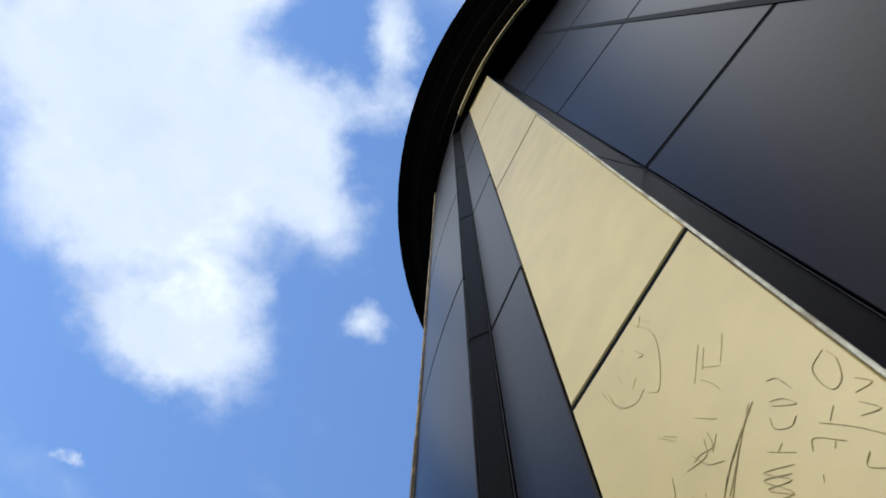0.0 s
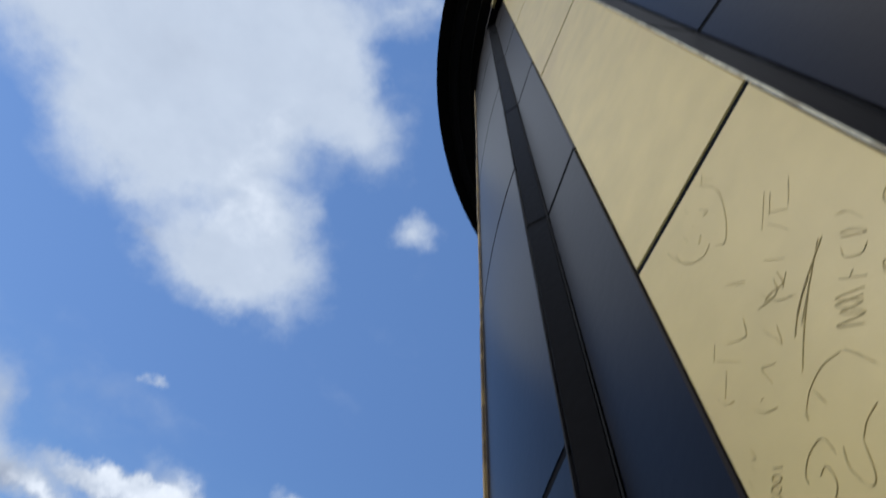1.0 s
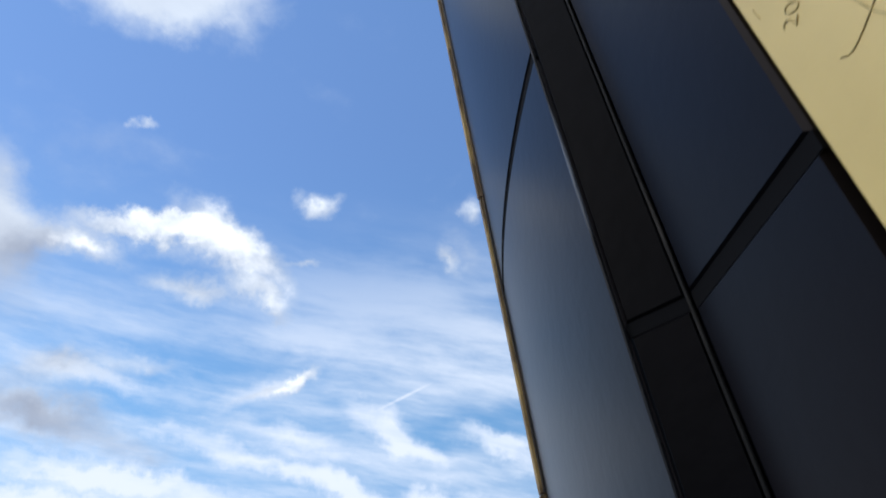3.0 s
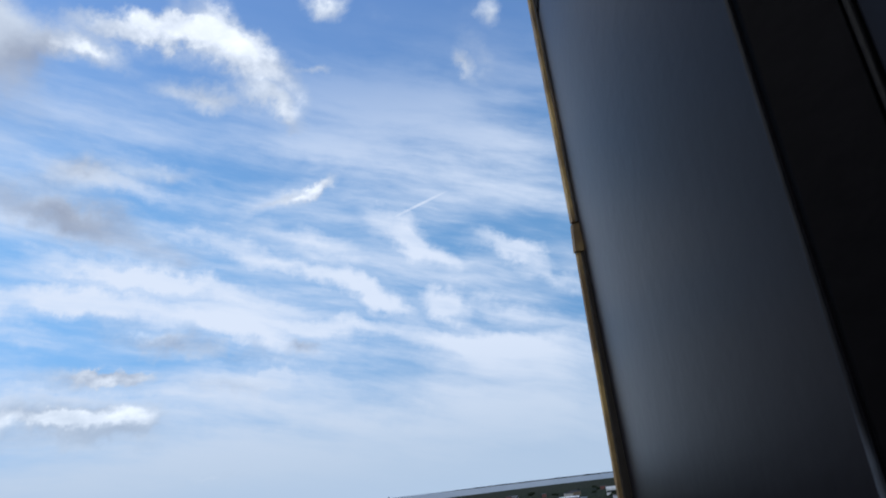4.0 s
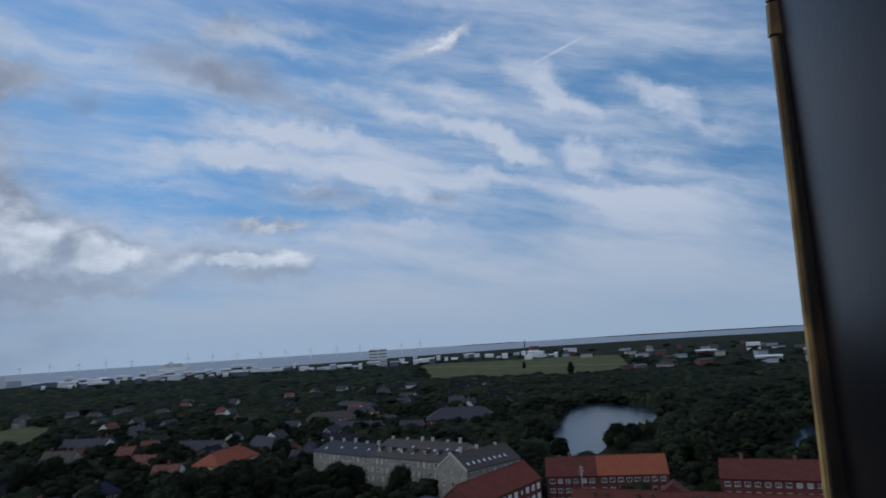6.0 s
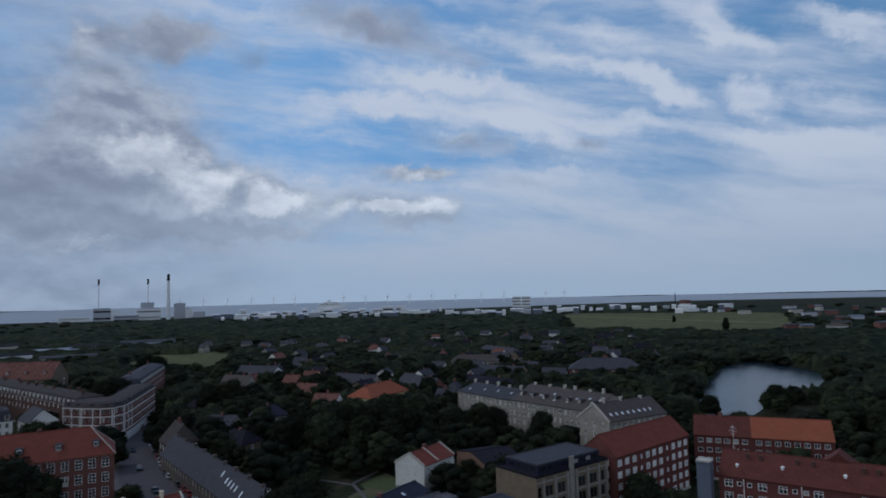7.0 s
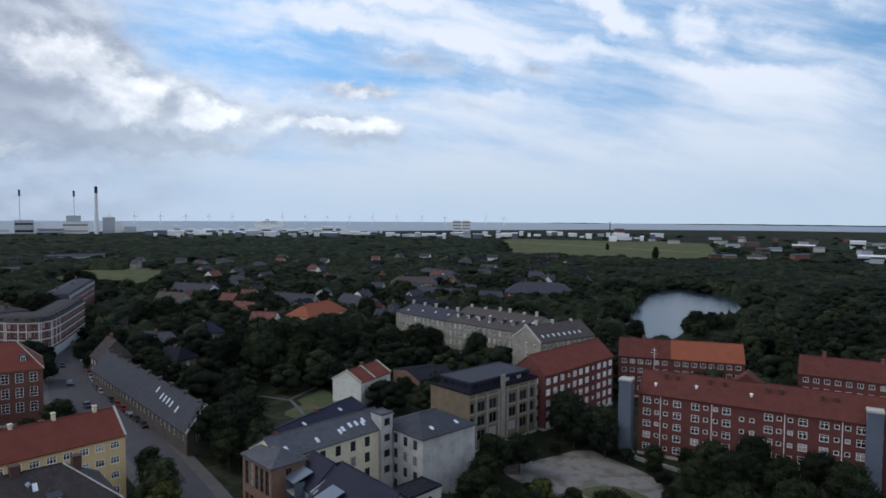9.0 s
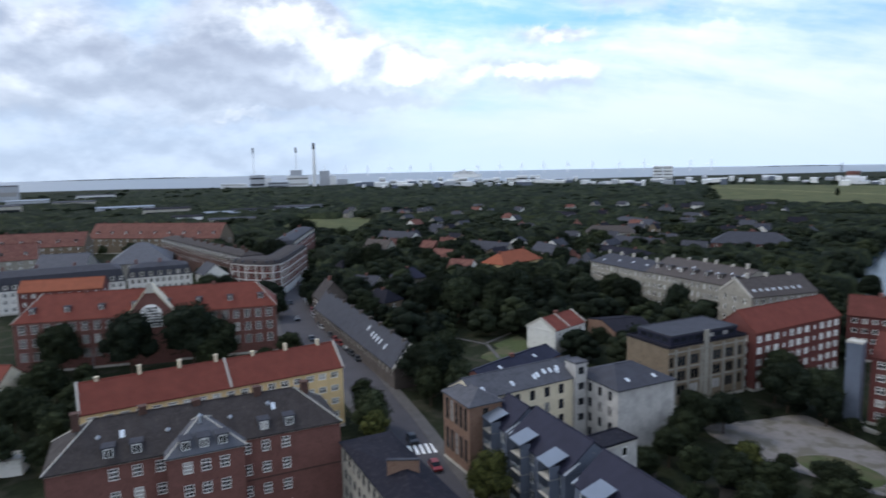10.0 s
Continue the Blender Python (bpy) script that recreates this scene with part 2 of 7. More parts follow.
puff(VEIL, 28.9, 33.4, 11.8, 5.3, -23, 0.45)
puff(VEIL, 28.0, 32.9, 12.3, 4.8, -18, 0.50)
puff(VEIL, 15.0, 37.3, 4.3, 2.9, -40, 0.50)
puff(MASS, 14.0, 35.3, 3.3, 1.4, -46, 0.35)
puff(VEIL, 49.2, 30.8, 14.7, 1.8, 0, 0.40)
puff(SHADE, 38.4, 22.9, 6.2, 1.1, -11, 0.15)
puff(SHADE, 57.9, 21.7, 15.4, 2.7, 0, 0.12)
puff(SHINE, 72.2, 11.5, 2.8, 1.5, 4, 0.60)
puff(SHINE, 61.1, 8.0, 2.1, 0.9, 1, 0.60)
puff(SHINE, 51.0, 7.5, 2.0, 0.7, -1, 0.40)
puff(SHINE, 68.1, 7.9, 1.3, 1.2, 2, 0.40)
puff(SHADE, 76.9, 8.8, 4.2, 1.4, -6, 0.50)
puff(SHADE, 64.1, 6.6, 3.2, 0.7, -4, 0.45)
puff(SHADE, 68.0, 10.4, 2.5, 0.9, -30, 0.30)
puff(SHADE, 79.2, 9.3, 3.8, 1.1, -8, 0.40)
puff(SHADE, 89.6, 10.1, 4.0, 0.6, 5, 0.40)
puff(SHINE, 74.3, 4.4, 1.6, 0.4, 1, 0.60)
puff(SHADE, 60.0, 32.5, 12.6, 6.9, 2, 0.40)
puff(SHADE, 40.0, 35.3, 5.4, 2.7, -7, 0.15)

# streaked high veil: long soft fibres, thicker where the lumps of VEIL lie
c0, lean = direction(32, 17), radians(-12)
e_r = Vector((math.cos(radians(32)), math.sin(radians(32)), 0))
e_u = e_r.cross(c0)
f1 = math.cos(lean) * e_r + math.sin(lean) * e_u
fibre = wt.nodes.new("ShaderNodeMapping")
fibre.vector_type = "TEXTURE"
fibre.inputs["Rotation"].default_value = Matrix((f1, c0.cross(f1), c0)).transposed().to_euler()
fibre.inputs["Scale"].default_value = (0.30, 0.055, 0.30)
wt.links.new(wvec("ADD", way_in, wvec("SCALE", w1, scale=0.45)), fibre.inputs["Vector"])
strands = wnoise(fibre.outputs[0], 1.0, 7, 0.6).outputs["Fac"]
thick = wmath("MULTIPLY", heap(VEIL), 0.9, clamp=True)
fray = wmath("MULTIPLY", wmath("SUBTRACT", strands, 0.5), 2.0)
veil = wstep(wmath("ADD", fray, wmath("ADD", wmath("MULTIPLY", thick, 0.60), 0.33)), 0.0, 1.08)
up_in = wt.nodes.new("ShaderNodeSeparateXYZ")
wt.links.new(way_in, up_in.inputs[0])
height = up_in.outputs[2]
veil = wmath("MULTIPLY", veil, wmath("MULTIPLY", wstep(height, -0.02, 0.05), wstep(height, 0.68, 0.36, 0.0, 1.0)))

# heaped cloud: lumps of noise, seen twice to tell lit tops from shaded feet
squat = wvec("MULTIPLY", wvec("ADD", way_in, wvec("SCALE", w1, scale=0.5)), (1.0, 1.0, 1.9))
fine = wnoise(squat, 8.5, 8, 0.58).outputs["Fac"]
above = wnoise(wvec("ADD", squat, (0, 0, 0.036)), 8.5, 6, 0.55).outputs["Fac"]
grain = wmath("SUBTRACT", fine, 0.5)
body = heap(MASS)
dark_mass = heap(SHADE)
ragged = wmath("ADD", wmath("MINIMUM", wmath("MULTIPLY", wmath("ADD", body, wmath("MULTIPLY", dark_mass, 0.5)), 1.35), 1.3), wmath("MULTIPLY", grain, 0.9))
cover = wstep(ragged, 0.06, 1.08)
relief = wstep(wmath("MULTIPLY", wmath("SUBTRACT", fine, above), wstep(height, 0.25, 0.62, 1.0, 0.5)), -0.17, 0.19)

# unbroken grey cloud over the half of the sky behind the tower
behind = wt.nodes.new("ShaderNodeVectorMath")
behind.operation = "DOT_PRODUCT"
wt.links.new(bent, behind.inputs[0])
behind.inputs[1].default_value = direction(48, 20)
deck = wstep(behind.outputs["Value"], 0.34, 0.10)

sky = wt.nodes.new("ShaderNodeTexSky")
sky.sky_type, sky.sun_disc = "NISHITA", False
sky.sun_elevation, sky.sun_rotation = radians(SUN_EL), radians(-SUN_AZ)
sky.air_density, sky.dust_density, sky.ozone_density = 1.0, 0.15, 1.2
lifted = wvec("ADD", wvec("MULTIPLY", way_in, (0.6, 0.6, 0.75)), (0, 0, 0.42))
wt.links.new(wvec("NORMALIZE", lifted), sky.inputs[0])
clear = wt.nodes.new("ShaderNodeVectorMath")
clear.operation = "SCALE"
clear.inputs["Scale"].default_value = 0.137
hue = wmix(wstep(height, 0.30, 0.75), (0.86, 1.09, 1.03), (0.75, 0.845, 0.935))
wt.links.new(wvec("MULTIPLY", sky.outputs[0], hue), clear.inputs[0])

shade = wstep(wmath("ADD", wmath("MULTIPLY", dark_mass, 1.4), wmath("MULTIPLY", grain, 0.9)), 0.05, 1.25)
shine = wstep(wmath("ADD", wmath("MULTIPLY", heap(SHINE), 1.5), wmath("MULTIPLY", grain, 1.7)), 0.20, 1.25)
cloud = wmix(relief, (0.240, 0.274, 0.338), (0.460, 0.492, 0.535))
cloud = wmix(wstep(height, 0.45, 0.8, 0.0, 0.75), cloud, (0.430, 0.470, 0.528))
cloud = wmix(shade, cloud, (0.205, 0.226, 0.280))
cloud = wmix(shine, cloud, wmix(relief, (0.50, 0.525, 0.56), (0.83, 0.83, 0.825)))
tone = wmix(cover, wmix(veil, clear.outputs[0], (0.480, 0.512, 0.568)), cloud)
near_sun = wt.nodes.new("ShaderNodeVectorMath")
near_sun.operation = "DOT_PRODUCT"
wt.links.new(way_in, near_sun.inputs[0])
near_sun.inputs[1].default_value = direction(SUN_AZ, SUN_EL)
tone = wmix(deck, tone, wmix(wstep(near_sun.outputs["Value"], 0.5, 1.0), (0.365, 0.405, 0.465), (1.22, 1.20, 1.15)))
haze = wstep(height, 0.24, 0.0, 0.0, 0.92)
tone = wmix(haze, tone, (0.318, 0.378, 0.450))
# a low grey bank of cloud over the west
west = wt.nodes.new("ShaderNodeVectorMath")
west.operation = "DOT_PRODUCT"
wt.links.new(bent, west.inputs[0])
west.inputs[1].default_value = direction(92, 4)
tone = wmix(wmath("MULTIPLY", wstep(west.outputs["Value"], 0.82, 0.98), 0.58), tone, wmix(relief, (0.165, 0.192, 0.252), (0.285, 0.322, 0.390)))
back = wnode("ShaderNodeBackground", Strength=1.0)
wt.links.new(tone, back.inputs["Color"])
out = wt.nodes.new("ShaderNodeOutputWorld")
wt.links.new(back.outputs[0], out.inputs[0])

lamp = bpy.data.lights.new("sun", "SUN")
lamp.energy, lamp.angle, lamp.color = 0.58, radians(11), (1.0, 0.90, 0.76)
sun = new("sun", lamp)
sun.matrix_world = look(direction(SUN_AZ, SUN_EL) * 200, (0, 0, 0))

# ---- materials ----
def material(name, color, rough=0.8, metal=0.0, vary=0.12, scale=1.0, bump=0.0, bump_scale=8.0, spec=0.4, dirt=None, dirt_at=(0.5, 0.72),
             rand=0.0, stretch=(1, 1, 1)):
    """A surface with patches and grain; dirt: a second colour in blotches; rand: change of tone from piece to piece."""
    m = bpy.data.materials.new(name)
    m.use_nodes = True
    nt = m.node_tree
    b = nt.nodes["Principled BSDF"]
    b.inputs["Roughness"].default_value, b.inputs["Metallic"].default_value = rough, metal
    b.inputs["Specular IOR Level"].default_value = min(spec, 0.15) if rough > 0.84 else spec

    def add(kind):
        return nt.nodes.new(kind)

    co = add("ShaderNodeTexCoord")
    mp = add("ShaderNodeMapping")
    mp.inputs["Scale"].default_value = stretch
    nt.links.new(co.outputs["Object"], mp.inputs["Vector"])
    big, small = add("ShaderNodeTexNoise"), add("ShaderNodeTexNoise")
    big.inputs["Scale"].default_value, big.inputs["Detail"].default_value = 0.35 * scale, 4
    small.inputs["Scale"].default_value, small.inputs["Detail"].default_value = 6 * scale, 6
    for n in (big, small):
        nt.links.new(mp.outputs[0], n.inputs["Vector"])
    mean = add("ShaderNodeMath")
    mean.operation = "ADD"
    nt.links.new(big.outputs["Fac"], mean.inputs[0])
    nt.links.new(small.outputs["Fac"], mean.inputs[1])
    rng = add("ShaderNodeMapRange")
    for slot, v in zip(rng.inputs[1:5], (0.65, 1.35, 1 - vary, 1 + vary)):
        slot.default_value = v
    nt.links.new(mean.outputs[0], rng.inputs[0])
    value = rng.outputs[0]
    if rand:
        info = add("ShaderNodeObjectInfo")
        r2 = add("ShaderNodeMapRange")
        for slot, v in zip(r2.inputs[1:5], (0, 1, 1 - rand, 1 + rand)):
            slot.default_value = v
        nt.links.new(info.outputs["Random"], r2.inputs[0])
        times = add("ShaderNodeMath")
        times.operation = "MULTIPLY"
        nt.links.new(value, times.inputs[0])
        nt.links.new(r2.outputs[0], times.inputs[1])
        value = times.outputs[0]
    tint = add("ShaderNodeVectorMath")
    tint.operation = "SCALE"
    tint.inputs[0].default_value = color
    nt.links.new(value, tint.inputs["Scale"])
    col = tint.outputs[0]
    if dirt:
        dn = add("ShaderNodeTexNoise")
        dn.inputs["Scale"].default_value, dn.inputs["Detail"].default_value = 1.3 * scale, 7
        nt.links.new(mp.outputs[0], dn.inputs["Vector"])
        dr = add("ShaderNodeMapRange")
        for slot, v in zip(dr.inputs[1:5], (*dirt_at, 0, 0.8)):
            slot.default_value = v
        nt.links.new(dn.outputs["Fac"], dr.inputs[0])
        mx = add("ShaderNodeMix")
        mx.data_type = "RGBA"
        nt.links.new(dr.outputs[0], mx.inputs[0])
        nt.links.new(col, mx.inputs[6])
        mx.inputs[7].default_value = (*dirt, 1)
        col = mx.outputs[2]
    nt.links.new(col, b.inputs["Base Color"])
    if bump:
        bn = add("ShaderNodeTexNoise")
        bn.inputs["Scale"].default_value, bn.inputs["Detail"].default_value = bump_scale, 5
        nt.links.new(mp.outputs[0], bn.inputs["Vector"])
        bp = add("ShaderNodeBump")
        bp.inputs["Strength"].default_value, bp.inputs["Distance"].default_value = bump, 0.05
        nt.links.new(bn.outputs["Fac"], bp.inputs["Height"])
        nt.links.new(bp.outputs[0], b.inputs["Normal"])
    return m


M = {
    "dark_panel": material("dark_panel", (0.0044, 0.0040, 0.0062), 0.30, 0.0, 0.14, 1.2, 0.012, 30, 0.135, rand=0.12),
    "dark_strip": material("dark_strip", (0.0022, 0.0019, 0.0024), 0.45, 0.0, 0.4, 3, 0.05, 40, 0.030, rand=0.1),
    "edge_seam": material("edge_seam", (0.008, 0.0075, 0.0075), 0.6, 0.0, 0.3, 6, 0.1, 60, 0.12, dirt=(0.085, 0.075, 0.065), dirt_at=(0.56, 0.74), stretch=(1, 1, 0.25)),
    "edge_worn": material("edge_worn", (0.005, 0.005, 0.007), 0.5, 0.0, 0.3, 6, 0.1, 60, 0.15, dirt=(0.15, 0.17, 0.21), dirt_at=(0.58, 0.74), stretch=(1, 1, 0.25)),
    # lit outer and shaded inner side of the far post, put into the colours
    "post_lit": material("post_lit", (0.50, 0.48, 0.42), 0.55, 0.0, 0.25, 5, 0.05, 40, dirt=(0.30, 0.22, 0.10), dirt_at=(0.5, 0.66), stretch=(1, 1, 0.3)),
    "post_shade": material("post_shade", (0.020, 0.014, 0.009), 0.6, 0.0, 0.4, 5, 0.1, 40, dirt=(0.10, 0.055, 0.018), dirt_at=(0.5, 0.64), stretch=(1, 1, 0.3)),
    "dark_joint": material("dark_joint", (0.004, 0.004, 0.005), 0.9, spec=0.1),
    "beige_panel": material("beige_panel", (0.72, 0.540, 0.195), 0.42, 0.0, 0.10, 1.2, 0.02, 40, 0.4, rand=0.04, dirt=(0.58, 0.40, 0.15), dirt_at=(0.56, 0.80)),
    "rust_edge": material("rust_edge", (0.42, 0.28, 0.10), 0.6, 0.0, 0.3, 6, 0.1, 40, dirt=(0.10, 0.06, 0.03), dirt_at=(0.42, 0.6)),
    "cornice": material("cornice", (0.017, 0.014, 0.018), 0.55, 0.0, 0.3, 2, spec=0.2),
    "edge_grey": material("edge_grey", (0.05, 0.05, 0.057), 0.6, vary=0.3, scale=8),
    "edge_beige": material("edge_beige", (0.74, 0.66, 0.46), 0.5, vary=0.3, scale=10, dirt=(0.35, 0.28, 0.16), dirt_at=(0.5, 0.6)),
    "scratch": material("scratch", (0.50, 0.385, 0.16), 0.8, vary=0.5, scale=12),
    "ground": material("ground", (0.020, 0.024, 0.014), 0.95, vary=0.4, scale=0.12, spec=0.03, dirt=(0.045, 0.043, 0.032), dirt_at=(0.52, 0.64)),
    "grass": material("grass", (0.060, 0.074, 0.034), 0.95, spec=0.05, vary=0.25, scale=0.1, bump=0.3, bump_scale=2, dirt=(0.095, 0.085, 0.055), dirt_at=(0.5, 0.65)),
    "asphalt": material("asphalt", (0.062, 0.059, 0.066), 0.85, vary=0.15, scale=0.6, bump=0.1, bump_scale=30),
    "pavement": material("pavement", (0.088, 0.084, 0.083), 0.9, vary=0.2, scale=1.2),
    "gravel": material("gravel", (0.165, 0.152, 0.146), 0.95, vary=0.15, scale=0.2, bump=0.2, bump_scale=12, dirt=(0.095, 0.088, 0.066), dirt_at=(0.48, 0.62)),
    "water": material("water", (0.016, 0.028, 0.040), 0.2, vary=0.1, scale=0.02, bump=1.0, bump_scale=2.5, spec=0.18),
    # sea: distance haze and sky reflection are put into this pale base colour
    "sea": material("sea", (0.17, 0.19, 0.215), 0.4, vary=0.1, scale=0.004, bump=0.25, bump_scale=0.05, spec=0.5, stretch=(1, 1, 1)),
    "brick": material("brick", (0.158, 0.076, 0.066), 0.9, vary=0.22, scale=1.5, bump=0.2, bump_scale=18, dirt=(0.11, 0.05, 0.045), dirt_at=(0.52, 0.75)),
    "brick_red": material("brick_red", (0.130, 0.049, 0.044), 0.9, vary=0.18, scale=1.5, bump=0.2, bump_scale=18, dirt=(0.14, 0.05, 0.042), dirt_at=(0.55, 0.75)),
    "brick_yellow": material("brick_yellow", (0.175, 0.138, 0.10), 0.9, vary=0.2, scale=1.4, bump=0.2, bump_scale=18, dirt=(0.12, 0.095, 0.072)),
    "yellow_render": material("yellow_render", (0.66, 0.50, 0.27), 0.9, vary=0.1, scale=1, dirt=(0.55, 0.41, 0.21), dirt_at=(0.55, 0.8)),
    "grey_render": material("grey_render", (0.27, 0.255, 0.225), 0.9, vary=0.22, scale=1.2, dirt=(0.18, 0.17, 0.15), dirt_at=(0.48, 0.7)),
    "white_render": material("white_render", (0.66, 0.65, 0.62), 0.85, vary=0.1, scale=1.2, dirt=(0.42, 0.40, 0.36), dirt_at=(0.55, 0.78)),
    "cream_render": material("cream_render", (0.64, 0.57, 0.43), 0.9, vary=0.12, scale=1.2, dirt=(0.48, 0.42, 0.31), dirt_at=(0.52, 0.75)),
    "tile_red": material("tile_red", (0.145, 0.042, 0.031), 0.85, vary=0.2, scale=1.4, bump=0.35, bump_scale=5, dirt=(0.13, 0.046, 0.034), dirt_at=(0.52, 0.75)),
    "tile_maroon": material("tile_maroon", (0.092, 0.030, 0.025), 0.85, vary=0.25, scale=1.2, bump=0.35, bump_scale=5, dirt=(0.115, 0.042, 0.033), dirt_at=(0.5, 0.72)),
    "tile_old": material("tile_old", (0.120, 0.050, 0.042), 0.9, vary=0.3, scale=0.8, bump=0.35, bump_scale=5, dirt=(0.20, 0.105, 0.082), dirt_at=(0.46, 0.66)),
    "tile_orange": material("tile_orange", (0.225, 0.072, 0.040), 0.85, vary=0.16, scale=1.4, bump=0.35, bump_scale=5, dirt=(0.27, 0.085, 0.042), dirt_at=(0.55, 0.78)),
    "slate": material("slate", (0.048, 0.050, 0.062), 0.75, spec=0.08, vary=0.2, scale=1.6, bump=0.25, bump_scale=6, dirt=(0.065, 0.063, 0.07), dirt_at=(0.55, 0.75)),
    "roof_felt": material("roof_felt", (0.017, 0.017, 0.024), 0.85, spec=0.05, vary=0.2, scale=1.0, dirt=(0.032, 0.030, 0.036)),
    "slate_brown": material("slate_brown", (0.066, 0.056, 0.053), 0.75, spec=0.15, vary=0.22, scale=1.6, bump=0.25, bump_scale=6, dirt=(0.11, 0.10, 0.095), dirt_at=(0.55, 0.75)),
    "slate_charcoal": material("slate_charcoal", (0.045, 0.039, 0.039), 0.8, spec=0.08, vary=0.35, scale=1.6, bump=0.3, bump_scale=6, dirt=(0.075, 0.065, 0.060), dirt_at=(0.52, 0.74)),
    "slate_blue": material("slate_blue", (0.078, 0.082, 0.098), 0.7, spec=0.15, vary=0.25, scale=1.6, bump=0.25, bump_scale=6, dirt=(0.11, 0.11, 0.12), dirt_at=(0.55, 0.75)),
    "brick_dark": material("brick_dark", (0.085, 0.05, 0.042), 0.9, vary=0.3, scale=1.5, bump=0.2, bump_scale=18),
    "brick_brown": material("brick_brown", (0.19, 0.122, 0.092), 0.9, vary=0.2, scale=1.4, bump=0.2, bump_scale=18, dirt=(0.15, 0.09, 0.065)),
    "zinc_dark": material("zinc_dark", (0.021, 0.022, 0.038), 0.6, 0.0, 0.25, 1.2, spec=0.07),
    "zinc_light": material("zinc_light", (0.155, 0.178, 0.215), 0.45, 0.3, 0.1, 1.2),
    "trim": material("trim", (0.88, 0.88, 0.86), 0.6, vary=0.06, scale=2),
    "stone": material("stone", (0.42, 0.40, 0.36), 0.85, vary=0.15, scale=2),
    "glass": material("glass", (0.020, 0.023, 0.027), 0.1, vary=0.3, scale=0.3, spec=0.25, rand=0.6),
    # skylight panes: the sky's reflection is painted in as a pale base colour
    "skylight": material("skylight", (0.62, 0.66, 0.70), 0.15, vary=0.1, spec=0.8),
    "roof_grey": material("roof_grey", (0.082, 0.084, 0.098), 0.75, vary=0.2, scale=1.2, spec=0.08, bump=0.2, bump_scale=6, dirt=(0.055, 0.056, 0.066), dirt_at=(0.5, 0.7)),
    "pale_glazing": material("pale_glazing", (0.66, 0.65, 0.63), 0.25, vary=0.12, scale=0.8, spec=0.4, rand=0.3),
    "old_plaster": material("old_plaster", (0.44, 0.43, 0.42), 0.9, vary=0.15, scale=0.3, bump=0.15, bump_scale=4, dirt=(0.30, 0.295, 0.29), dirt_at=(0.44, 0.66)),
    "metal_blue": material("metal_blue", (0.12, 0.14, 0.185), 0.55, 0.1, 0.15, 0.8, spec=0.3),
    "brick_grey": material("brick_grey", (0.085, 0.072, 0.066), 0.9, vary=0.25, scale=1.2, bump=0.2, bump_scale=16),
    "metal_grey": material("metal_grey", (0.33, 0.36, 0.40), 0.5, 0.4),
    "white_paint": material("white_paint", (0.80, 0.80, 0.79), 0.6, vary=0.05),
    "black": material("black", (0.02, 0.02, 0.022), 0.6),
    "bark": material("bark", (0.07, 0.05, 0.035), 0.95, vary=0.3, scale=4),
    "hall_white": material("hall_white", (0.70, 0.71, 0.72), 0.7, vary=0.1, scale=0.1),
    "hall_grey": material("hall_grey", (0.40, 0.42, 0.46), 0.7, vary=0.15, scale=0.1),
    "field": material("field", (0.075, 0.084, 0.043), 0.95, spec=0.03, vary=0.22, scale=0.03, dirt=(0.115, 0.112, 0.055), dirt_at=(0.45, 0.65)),
    "soil": material("soil", (0.085, 0.070, 0.055), 0.95, spec=0.03, vary=0.3, scale=0.05, dirt=(0.06, 0.06, 0.035), dirt_at=(0.48, 0.64)),
    "dry_grass": material("dry_grass", (0.15, 0.14, 0.075), 0.95, spec=0.03, vary=0.25, scale=0.04, dirt=(0.09, 0.10, 0.05), dirt_at=(0.48, 0.64)),
    "car_red": material("car_red", (0.20, 0.02, 0.02), 0.3, 0.1, 0.03),
    "car_dark": material("car_dark", (0.03, 0.033, 0.04), 0.3, 0.2, 0.03),
    "car_silver": material("car_silver", (0.45, 0.46, 0.48), 0.3, 0.5, 0.03),
}


